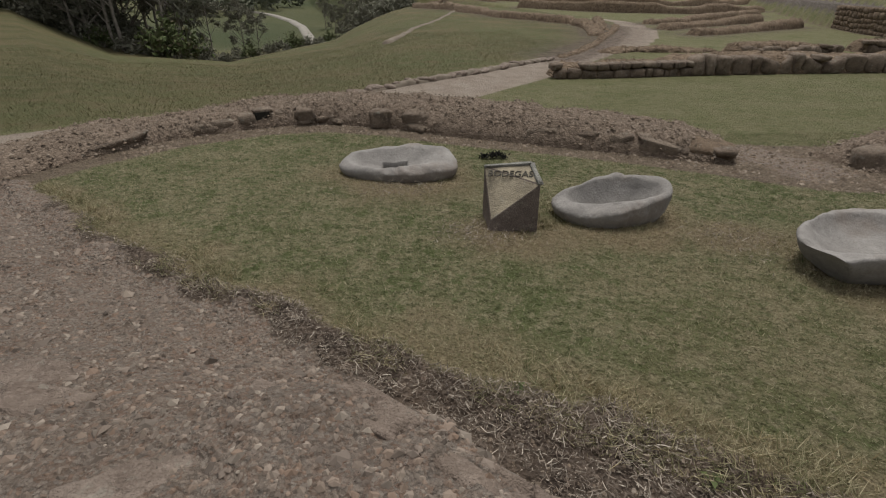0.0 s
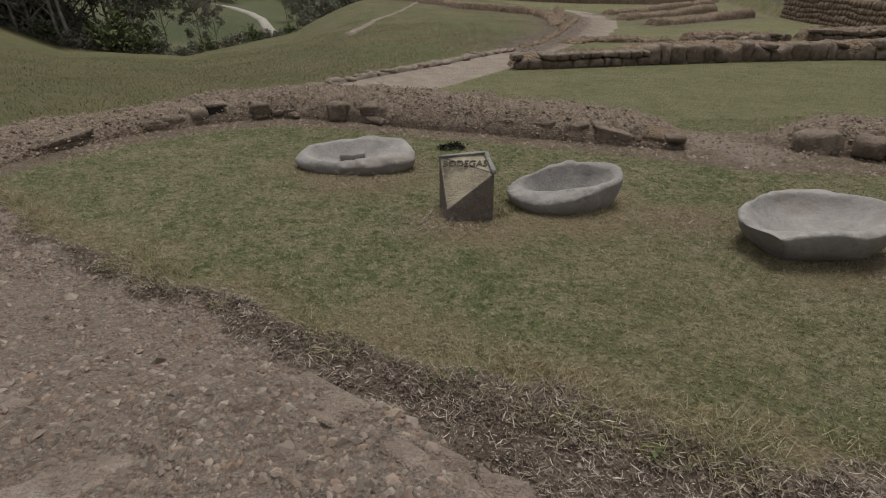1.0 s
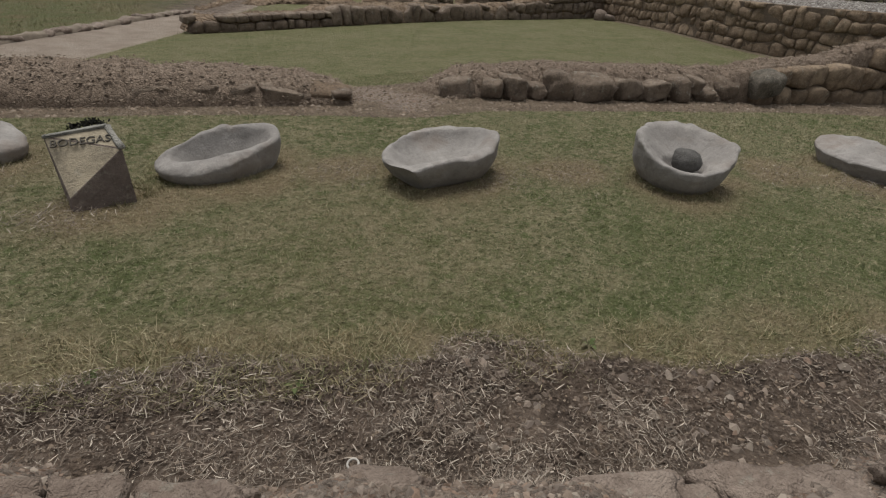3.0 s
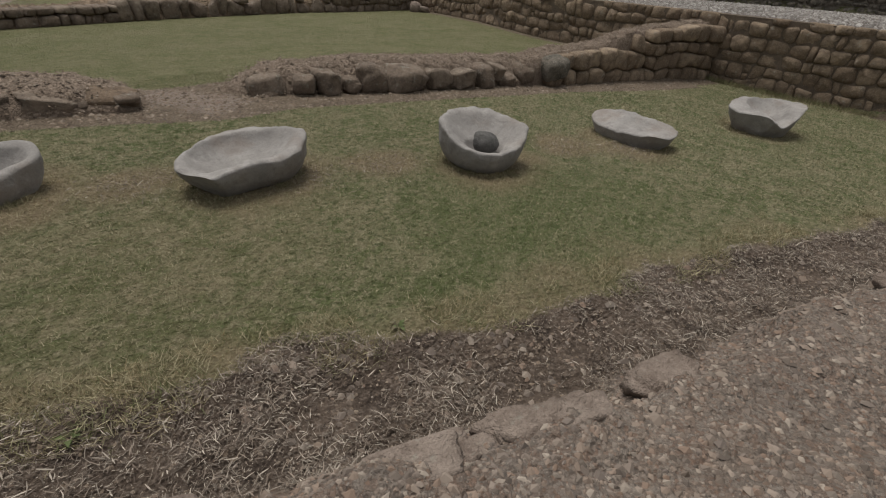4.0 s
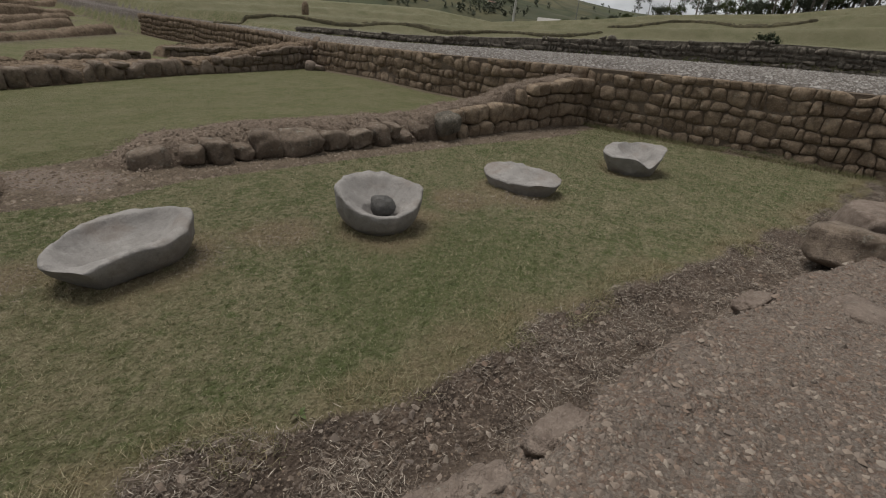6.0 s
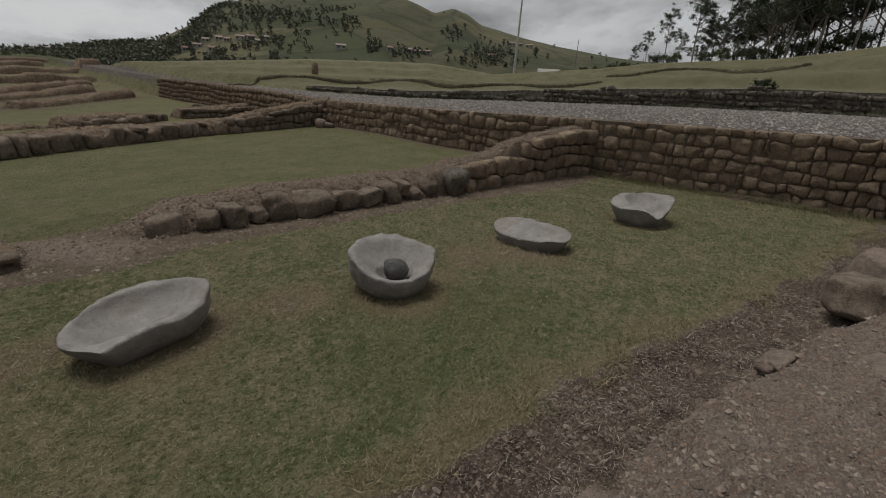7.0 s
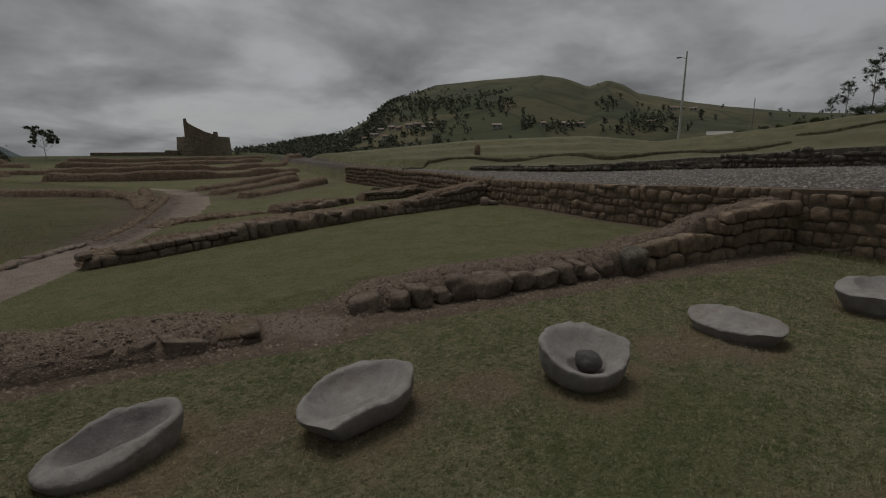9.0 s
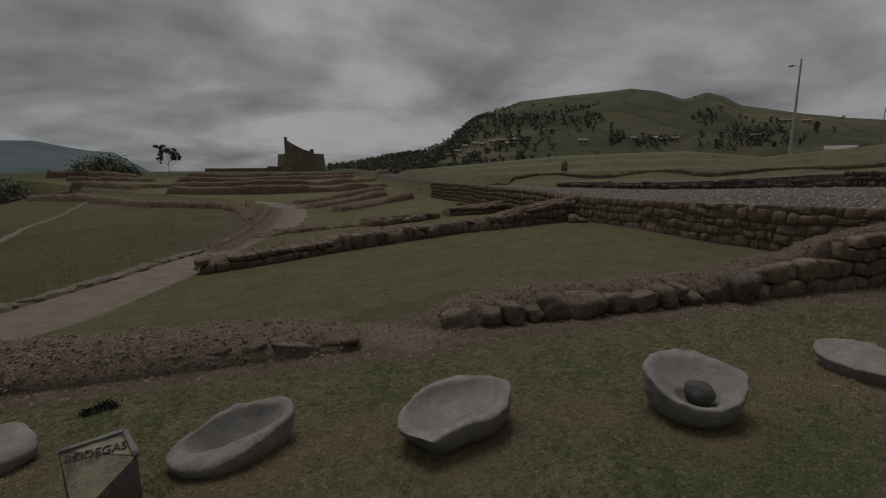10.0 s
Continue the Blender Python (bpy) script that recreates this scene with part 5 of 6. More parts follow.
def place(kinds, spots, group, seed, sink=0.0):
    """Sets copies of thing kinds at az, r, scale; the first use of a kind is the kind itself."""
    rs = np.random.default_rng(seed)
    used = set()
    for az, r, sc, k in spots:
        x, y = polar(az, r)
        m = Matrix.Translation((x, y, height(x, y) - sink)) @ Euler((0, 0, rs.uniform(0, 6.28))).to_matrix().to_4x4()
        src = kinds[k % len(kinds)]
        if k % len(kinds) not in used:
            used.add(k % len(kinds))
            ob = src
            ob.matrix_basis = m
        else:
            ob = copy_thing(src, m)
        ob.scale = (sc, sc, sc)
        tagged(ob, group=group)


# eucalyptus on the hillside to the east
E_TREES = [eucalyptus(11, 8.5, 6500, 0.085, "leaves_grey"), eucalyptus(12, 10, 8000, 0.09, "leaves_grey", 0.40), eucalyptus(13, 11.5, 9000, 0.10, "leaves_grey", 0.42, 0.2), eucalyptus(14, 9, 9500, 0.10, "leaves_grey", 0.18, 0.3)]
place(E_TREES, [(az, r, sc * (0.8 if 93 < az < 96.5 else 1.0), k) for az, r, sc, k in [(84.6, 66, 0.30, 0), (85.6, 65, 0.34, 1), (87.3, 64, 0.52, 1), (88.6, 66, 0.42, 0), (89.9, 64, 0.66, 2), (90.2, 68, 0.34, 3), (91.6, 66, 0.46, 3), (92.4, 64, 0.72, 3), (93.4, 67, 0.82, 3), (94.2, 63, 0.95, 1),
                (95.0, 66, 0.95, 3), (95.9, 62, 1.0, 2), (96.7, 66, 1.0, 3), (97.6, 60, 1.05, 1), (98.6, 64, 1.1, 3), (99.8, 60, 1.1, 2), (101, 64, 1.1, 3), (102.4, 60, 1.15, 1), (104, 64, 1.1, 3), (106, 60, 1.1, 2), (108.5, 62, 1.1, 3), (94.8, 72, 0.9, 3), (97.2, 72, 1.0, 3), (99.4, 72, 1.0, 0), (91.0, 71, 0.6, 0), (103.4, 71, 1.0, 1), (96.2, 60, 1.05, 3), (97.0, 64, 1.15, 3), (98.0, 66, 1.2, 3), (99.0, 61, 1.2, 3), (100.2, 66, 1.25, 3), (101.8, 62, 1.25, 3)]],
      "eucalyptus grove on the hillside", 3, 0.1)
E_BUSH = [shrub(21, 3.2, 2.4, 2600, 0.085, "leaves_grey", "dark scrubby bush on the hillside"), shrub(22, 4.2, 2.2, 3000, 0.09, "leaves_green", "low green bush on the hillside")]
place(E_BUSH, [(86.4, 63, 0.7, 0), (88.0, 63, 0.75, 1), (79.5, 70, 0.5, 0), (81, 70, 0.45, 1), (82.4, 69, 0.5, 0), (83.6, 68, 0.5, 1), (90.8, 62, 0.8, 0), (92.8, 62, 0.9, 1), (94.5, 61, 1.0, 0), (96.4, 62, 1.0, 1), (98.4, 62, 1.1, 0), (100.6, 62, 1.2, 1), (103, 62, 1.2, 0), (77.6, 71, 0.4, 1)], "bushes on the hillside", 4, 0.1)

place([shrub(61, 1.2, 0.6, 700, 0.06, "leaves_dark", "small dark bush on the upper wall")], [(96.9, 25.9, 1.0, 0)], "bushes on the hillside", 4, 0.05)

# the wood in the hollow to the west
W_TREES = [eucalyptus(31, 13, 5200, 0.17, "leaves_wood", 0.10, 0.26), eucalyptus(32, 14, 5000, 0.17, "leaves_wood", 0.18, 0.24), eucalyptus(33, 12, 5600, 0.18, "leaves_wood", 0.06, 0.3, "woodland_tree", "broad dark tree at the edge of the wood")]
spots = []
rs = np.random.default_rng(5)
for k in range(26):
    spots.append((rs.uniform(-45, -25.5), rs.uniform(50, 66), rs.uniform(0.75, 1.1), int(rs.integers(3))))
for k in range(16):
    spots.append((rs.uniform(-62, -44), rs.uniform(48, 66), rs.uniform(0.8, 1.1), int(rs.integers(3))))
for az, r, sc in ((-19.8, 52, 0.34), (-21.2, 55, 0.42), (-24.2, 54, 0.5), (-10.2, 105, 0.55), (-9.2, 110, 0.6), (-11.4, 118, 0.6), (-8.0, 112, 0.6), (-12.3, 150, 0.7), (-6.2, 130, 0.6)):
    spots.append((az, r, sc, 2))
place(W_TREES, spots, "trees of the wood in the hollow", 6, 0.2)
W_BUSH = [shrub(41, 4.6, 3.2, 1500, 0.17, "leaves_green"), shrub(42, 4.2, 2.6, 1300, 0.17, "leaves_wood"), shrub(43, 5.0, 4.0, 1500, 0.18, "leaves_wood")]
extra = [(rs.uniform(-62, -29), rs.uniform(53, 72), rs.uniform(1.0, 1.7), int(rs.integers(1, 3))) for k in range(42)]
place(W_BUSH, extra + [(-27.6, 46, 1.15, 0), (-25.6, 47, 0.8, 1), (-29.6, 48, 0.9, 1), (-23.6, 46, 0.42, 1), (-22.3, 46, 0.5, 1), (-20.9, 46, 0.46, 0), (-19.4, 46, 0.48, 1), (-18.0, 46, 0.52, 1), (-16.6, 47, 0.5, 0), (-15.2, 48, 0.48, 1), (-13.8, 50, 0.4, 1), (-12.6, 52, 0.36, 0),
              (-31.5, 50, 0.7, 1), (-33.4, 52, 0.6, 0), (-35.4, 55, 0.6, 1), (-37.5, 56, 0.7, 1), (-9.4, 62, 0.7, 2), (-8.0, 62, 0.85, 2), (-6.6, 64, 0.8, 2), (-5.4, 66, 1.05, 2), (-4.4, 68, 0.85, 2), (-10.6, 66, 0.6, 2), (-7.2, 74, 0.9, 2), (1.0, 100, 1.2, 2), (2.4, 102, 1.5, 2), (3.6, 102, 1.25, 2), (4.6, 104, 0.9, 1)], "bushes of the hollow", 8, 0.15)
lone = eucalyptus(51, 4.6, 9000, 0.14, "leaves_hazed", 0.34, 0.62, "umbrella_tree", "lone flat-crowned tree beyond the ruin")
x, y = polar(7.9, 110)
lone.matrix_basis = Matrix.Translation((x, y, height(x, y) - 0.1))


def far_woods():
    """Trees of the hill and the far valley, each an uneven clump; too many and too far to count."""
    rs = np.random.default_rng(12)
    V, F, k = [], [], 0

    def clump(x, y, z, h, wide):
        nonlocal k
        n = 38
        c = np.array([(0, 0, h * 0.35), (wide * 0.15, 0, h * 0.6), (-wide * 0.12, wide * 0.1, h * 0.75)]) + (x, y, z)
        v, f = leaf_cloud(c, [wide * 0.42, wide * 0.34, wide * 0.22], n, wide * 0.18, rs, 1.2)
        V.append(v)
        F.append(f + k)
        k += len(v)

    tries = 0
    while tries < 22000:
        tries += 1
        az, r = rs.uniform(22, 100), rs.uniform(230, 715)
        z = float(hill_z(az, r))
        x, y = polar(az, r)
        el = math.degrees(math.atan2(z - 2.1, r))
        want = 0.006
        want += 1.0 * math.exp(-((az - 36) / 7.5) ** 2) * (1 if el < 3 else 0.45)
        want += 0.5 * math.exp(-((az - 46.4) / 2.5) ** 2 - ((el - 4.9) / 0.6) ** 2)
        want += 0.5 * math.exp(-((az - 69) / 2.5) ** 2 - ((el - 2.6) / 0.9) ** 2)
        want *= 0.03 + 2.4 * (float(fbm(x / 60, y / 60, 0, 3, 2)) > -0.06)
        # the grove below the crest, and the clumps about the village
        want += 1.3 * math.exp(-(((az - 52.8) / 2.0) ** 4) - ((el - 5.3) / 1.3) ** 4) * (float(fbm(x / 25, y / 25, 0, 3, 9)) > -0.12)
        want += 1.2 * math.exp(-((az - 56.7) / 0.8) ** 2 - ((el - 2.8) / 0.6) ** 2) + 1.2 * math.exp(-((az - 60.6) / 1.5) ** 2 - ((el - 2.3) / 0.4) ** 2)
        want += 0.9 * math.exp(-((az - 65.2) / 0.9) ** 2 - ((el - 4.8) / 0.5) ** 2)
        if el < 6.9 and rs.uniform() < want * 0.6:
            h = rs.uniform(2.8, 6.8) * (0.6 if el > 5.5 else 1.0)
            clump(x, y, z - 0.8, h, h * rs.uniform(0.7, 1.15))
    for _ in range(900):
        az, r = rs.uniform(-60, 2), rs.uniform(190, 420)
        x, y = polar(az, r)
        z = height(x, y)
        h = rs.uniform(7, 13)
        if az > -14 and z + h > 1.6 - 0.028 * r:
            continue
        if float(fbm(x / 50, y / 50, 0, 2, 8)) > -0.15 or az < -28 or r > 260:
            clump(x, y, z - 0.6, h, h * rs.uniform(0.5, 0.9))
    for _ in range(260):
        az, r = rs.uniform(23.8, 36), rs.uniform(170, 330)
        x, y = polar(az, r)
        h = rs.uniform(1.6, 3.8)
        clump(x, y, max(height(x, y), float(hill_z(az, r))) - 0.6, h, h * 0.7)
    # leaf colour includes the paling of distance
    ob = new("distant_woods", mesh_from("distant_woods", np.concatenate(V), np.concatenate(F), "leaves_hazed", False))
    tagged(ob, "dark trees scattered over the far hill and valley", "woods", kind="stuff")


far_woods()


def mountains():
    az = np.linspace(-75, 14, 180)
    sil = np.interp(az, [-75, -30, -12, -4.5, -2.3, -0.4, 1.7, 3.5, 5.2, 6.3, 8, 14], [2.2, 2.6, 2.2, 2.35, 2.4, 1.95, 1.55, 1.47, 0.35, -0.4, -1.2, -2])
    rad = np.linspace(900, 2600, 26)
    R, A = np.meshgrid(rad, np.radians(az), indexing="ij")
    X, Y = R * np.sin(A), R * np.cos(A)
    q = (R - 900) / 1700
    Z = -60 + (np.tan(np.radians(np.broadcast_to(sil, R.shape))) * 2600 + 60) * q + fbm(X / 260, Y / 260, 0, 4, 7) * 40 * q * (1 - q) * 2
    # the bluish slope colour carries the haze of distance
    me = mesh_from("mountain_backdrop", np.stack([X, Y, Z], -1).reshape(-1, 3), grid_faces(len(rad), len(az))[:, ::-1], "hazed_slope")
    tagged(new("backdrop_mountains", me), "distant mountain range beyond the valley, tinted blue-green for haze", "mountains", kind="structure")


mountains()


def house(at, w, d, h, yaw, roof_mat="house_roof"):
    base = new("house")
    base.matrix_basis = pose(*at, 0, 0, yaw)
    bm = bmesh.new()
    bmesh.ops.create_cube(bm, size=1.0, matrix=Matrix.Translation((0, 0, h / 2 - 0.5)) @ Matrix.Diagonal((w, d, h + 1, 1)))
    part("wall", bm, "house_wall", base)
    bm = bmesh.new()
    e = 0.4
    v = [bm.verts.new(p) for p in ((-w / 2 - e, -d / 2 - e, h), (w / 2 + e, -d / 2 - e, h), (w / 2 + e, d / 2 + e, h), (-w / 2 - e, d / 2 + e, h), (-w / 2 - e, 0, h + d * 0.3), (w / 2 + e, 0, h + d * 0.3))]
    for f in ((0, 1, 5, 4), (2, 3, 4, 5), (1, 2, 5), (3, 0, 4), (3, 2, 1, 0)):
        bm.faces.new([v[i] for i in f])
    part("roof", bm, roof_mat, base)
    for k in (-0.28, 0.28):
        bm = bmesh.new()
        bmesh.ops.create_cube(bm, size=1.0, matrix=Matrix.Translation((k * w, -d / 2, h * 0.55)) @ Matrix.Diagonal((1.1, 0.12, 1.1, 1)))
        part("window", bm, "window_dark", base)
    return tagged(base, "small pale house with a pitched roof on the far slope", "house", "houses of the village")


rs = np.random.default_rng(77)
first = None
for az, el in ((33, 0.9), (34.5, 1.0), (36.0, 0.8), (37.8, 1.0), (39.0, 1.4), (39.8, 2.0), (41.0, 2.3), (41.8, 2.2), (43.0, 2.5), (43.9, 2.6), (44.6, 2.3), (45.4, 2.7), (40.2, 1.2), (60.3, 2.5), (61.2, 2.5), (62.3, 2.45), (58.2, 2.6), (53.0, 2.4), (71.5, 3.9), (72.3, 3.95), (73.4, 3.8), (69.5, 2.6), (27.0, 0.2), (28.6, 0.3), (30.2, 0.4), (26.0, 0.15)):
    rr = np.linspace(220, 690, 200)
    els = np.degrees(np.arctan2(np.array([float(hill_z(az, q)) for q in rr]) - 2.1, rr))
    r = float(rr[np.argmin(np.abs(els - el))])
    x, y = polar(az, r)
    house((x, y, float(hill_z(az, r))), rs.uniform(3.5, 6.5), rs.uniform(3, 4), rs.uniform(1.7, 2.5), -az + rs.uniform(-25, 25))


# a small house shape stands in for a whitish low wall with posts
x, y = polar(76.0, 76)
house((x, y, height(x, y) - 0.6), 2.6, 1.6, 1.0, -76, "house_wall")


def mast(az, r, tall):
    """A thin pole with two cross-arms."""
    x, y = polar(az, r)
    base = new("utility_pole")
    base.matrix_basis = pose(x, y, height(x, y) - 0.2)
    V, F = tube([(0, 0, 0), (0, 0, tall / 2), (0, 0, tall)], [0.06, 0.05, 0.04], 8)
    new("pole", mesh_from("pole", V, F, "lamp_metal")).parent = base
    V, F = tube([(-0.5, 0, tall * 0.93), (0, 0, tall * 0.93), (0.5, 0, tall * 0.93)], [0.03, 0.03, 0.03], 6)
    new("cross_arm", mesh_from("cross_arm", V, F, "lamp_metal")).parent = base
    tagged(base, "thin grey utility pole on the crest of the hillside", "pole")


mast(78.6, 84, 5.6)


def castle():
    """The oval temple platform with its gabled remnant, seen end-on across the site."""
    base = new("temple_ruin")
    x, y = polar(21.05, 125)
    z0 = height(x, y) - 0.2
    base.matrix_basis = pose(x, y, z0, 0, 0, -21)
    n, rows = 72, 14
    t = np.linspace(0, 2 * math.pi, n, endpoint=False)
    V = []
    for k, q in enumerate(np.linspace(0, 1, rows)):
        wob = 0.05 * vnoise(np.cos(t) * 9, np.sin(t) * 9, k * 1.3, 3)
        V.append(np.stack([(6.3 - 0.35 * q + wob) * np.cos(t), 13 + (13 - 0.3 * q + wob) * np.sin(t), np.full(n, q * 4.6) + (0.1 * vnoise(np.cos(t) * 5, np.sin(t) * 5, 0, 4) if q == 1 else 0)], 1))
    V.append(np.stack([5.2 * np.cos(t), 13 + 12 * np.sin(t), np.full(n, 4.45)], 1))
    V.append(np.stack([0 * t, 13 + 0 * t, np.full(n, 4.45)], 1))
    ob = new("platform", mesh_from("platform", np.concatenate(V), grid_faces(rows + 2, n, True), "castle_stone", False))
    ob.parent = base
    prof = [(-4.0, 4.3), (-4.0, 8.7), (-3.4, 8.8), (-3.2, 7.9), (-2.2, 7.2), (-0.9, 6.5), (0.4, 5.8), (2.1, 5.3), (2.2, 5.8), (3.1, 5.8), (3.2, 4.3)]
    bm = bmesh.new()
    f = [bm.verts.new((a, 6.0, b)) for a, b in prof]
    face = bm.faces.new(f)
    ext = bmesh.ops.extrude_face_region(bm, geom=[face])
    for v in ext["geom"]:
        if isinstance(v, bmesh.types.BMVert):
            v.co.y += 2.2
    bmesh.ops.recalc_face_normals(bm, faces=bm.faces[:])
    part("gable_wall", bm, "castle_stone", base)
    for a, b, h, dep in ((-8.3, -5.6, 1.45, 3), (-22.5, -8.3, 1.05, 3)):
        bm = bmesh.new()
        bmesh.ops.create_cube(bm, size=1.0, matrix=Matrix.Translation(((a + b) / 2, 6, h / 2 - 1.5)) @ Matrix.Diagonal((b - a, dep, h + 3, 1)))
        bmesh.ops.subdivide_edges(bm, edges=bm.edges[:], cuts=6, use_grid_fill=True)
        for v in bm.verts:
            v.co.z += 0.1 * noise.noise(v.co * 0.9) * (v.co.z > h * 0.9)
        part("annex_wall", bm, "castle_stone", base)
    tagged(base, "oval stone temple ruin with a broken gable on a platform", "ruin")


castle()


def street_lamp():
    x, y = polar(72.2, 75)
    base = new("street_lamp")
    base.matrix_basis = pose(x, y, height(x, y) - 0.2, 0, 1.2, 0)
    V, F = tube([(0, 0, 0), (0, 0, 5), (0, 0, 12.0)], [0.19, 0.15, 0.09], 12)
    ob = new("pole", mesh_from("pole", V, F, "concrete_pole"))
    ob.parent = base
    V, F = tube([(0, 0, 11.0), (-0.2, 0.3, 11.2), (-0.45, 0.65, 11.25)], [0.035, 0.03, 0.03], 8)
    ob = new("arm", mesh_from("arm", V, F, "lamp_metal"))
    ob.parent = base
    bm = bmesh.new()
    bmesh.ops.create_cube(bm, size=1.0, matrix=Matrix.Translation((-0.5, 0.8, 11.22)) @ Matrix.Diagonal((0.3, 0.6, 0.16, 1)))
    bmesh.ops.bevel(bm, geom=bm.edges[:], offset=0.05, segments=2, affect="EDGES")
    part("lamp_head", bm, "lamp_metal", base)
    tagged(base, "tall pale concrete lamp post on the hillside", "street lamp")


street_lamp()

# the dusty road in the valley
def valley_road():
    R = [(-26, 240), (-24, 236), (-21.4, 226), (-19, 216), (-17.2, 200), (-15.6, 178), (-14.7, 158), (-14.4, 140), (-14.0, 122), (-13.2, 112), (-12, 108)]
    pts = [(*polar(a, r), 4.2, 0.12) for a, r in R]
    Q, s = resample(pts, 2.0)
    d = np.gradient(Q[:, :2], axis=0)
    d /= np.hypot(d[:, 0], d[:, 1])[:, None]
    V = []
    for v in (-1, -0.9, 0, 0.9, 1):
        x, y = Q[:, 0] - d[:, 1] * v * 1.25, Q[:, 1] + d[:, 0] * v * 1.25
        V.append(np.stack([x, y, land(x, y) + (0.35 if abs(v) < 0.95 else -0.3)], 1))
    V = np.stack(V, 1).reshape(-1, 3)
    tagged(new("road", mesh_from("road", V, grid_faces(len(Q), 5)[:, ::-1], "road_dust")), "pale dirt road winding up the valley", "road", kind="structure")


valley_road()

# ---------------------------------------------------------------- ruins on the plain to the north
BANKS = []


def bank(pts, name="ruin_wall", mat="ruin_bank", res=0.16, rough=0.05, label="low ruined wall of earth and stones", lean=7.0, ragged=0.0):
    ob = ridge(name, pts, mat, label, "wall", res, rough, lean, ragged=ragged)
    if mat == "ruin_bank":
        BANKS.append(ob)
    return ob


W2 = [(2.85, 13.25, 0.9, 0.32), (4.5, 13.4, 1.1, 0.30), (6.1, 13.75, 1.3, 0.32), (6.5, 13.9, 1.5, 0.46), (9.2, 14.1, 1.6, 0.48), (11.5, 14.0, 1.4, 0.42), (13.0, 13.35, 0.8, 0.5), (14.4, 13.0, 0.75, 0.75), (16.9, 12.6, 0.7, 0.95)]
w2 = bank(W2, "ruin_wall", res=0.08, rough=0.06, lean=6.0, label="low ruined wall of rounded stones along the second lawn")
w3a = bank([(10.6, 19.0, 1.0, 0.36), (13.3, 19.8, 1.0, 0.4), (15.5, 20.3, 0.9, 0.2)], res=0.12)
w3b = bank([(16.2, 20.4, 0.9, 0.42), (19.5, 20.6, 0.9, 0.55), (21.0, 20.7, 0.8, 0.65)], res=0.12)
bank([(5.9, 18.3, 1.0, 0.12), (7.1, 19.1, 0.9, 0.2), (8.6, 19.2, 0.9, 0.2), (10.5, 19.4, 0.9, 0.15)], res=0.1, rough=0.08, ragged=0.5)
bank([(4.8, 15.6, 0.8, 0.10), (5.9, 15.5, 0.9, 0.14), (7.2, 15.2, 0.8, 0.12)], res=0.1, rough=0.06, lean=3.0, ragged=0.5)
# terraces about the bend of the path, and beyond
for p in RUINS:
    bank([(q[0], q[1], q[2] * 0.9, q[3] * 0.8) for q in p], res=0.12 if p[0][1] < 45 else 0.3, rough=0.07, lean=5.0, ragged=0.3)
# turf edges of the hillside's terraces, coloured dark for the shadow beneath them
for t0, a0, a1 in ((0.155, 38, 84), (0.378, 82, 102)):
    line = []
    for a in np.arange(a0, a1, 2.0):
        x, y = polar(float(a), 27 + 36 * (t0 + 0.012 * math.sin(a * 0.55 + t0 * 40) + 0.002))
        line.append((x, y, 0.34 + 0.12 * float(vnoise(a * 0.4, 1, 0, 5)), 0.12 + 0.06 * float(vnoise(a * 0.35, 2, 0, 6))))
    ridge("turf_bank", line, "turf_edge_shadow", "turf edge of a hillside terrace, painted dark as its shadow line", "bank", 0.12, 0.05, 3.0)
# an upright marker stone on the terrace
x, y = polar(50.6, 34)
tagged(rock("marker_stone", (x, y, height(x, y) + 0.3), (0.45, 0.35, 0.9), 10, 3.3, "ruin_stone", (0, 3), 0.4, 2), "small upright stone at the edge of the terrace", "stone")
bank([(-2.3, 22.6, 0.5, 0.16), (-1.9, 24.2, 0.4, 0.10), (-1.4, 28.0, 0.30, 0.05), (-0.3, 33.4, 0.3, 0.05), (0.6, 40, 0.3, 0.05), (1.4, 47.0, 0.3, 0.05)], "kerb", "kerb_stone", 0.14, 0.04, "stone-edged footpath across the meadow", 3.0)
# kerb of stones beside the path
KERB = [(-1.9, 10.55, 0.30, 0.05), (-0.85, 11.6, 0.30, 0.08), (1.0, 13.5, 0.30, 0.10), (2.5, 15.3, 0.28, 0.08), (3.6, 16.5, 0.26, 0.06)]
kerb = bank(KERB, "kerb", "kerb_stone", 0.08, 0.05, "kerb of rough stones along the trodden path", 3.0)
boulder_row(kerb, [p[:2] for p in KERB], (0.22, 0.5), lambda x: 0.13, "ledge_rock", 53)

for x, y, sx, sz in ((15.85, 11.75, 0.5, 0.42), (16.0, 11.45, 0.55, 0.2)):
    tagged(rock("fallen_stone", (x, y, height(x, y) + sz * 0.25), (sx, 0.4, sz), 30, x, "ledge_rock", (10, 20), 0.4, 2), "loose pale stone fallen from the corner of the wall", "stone")

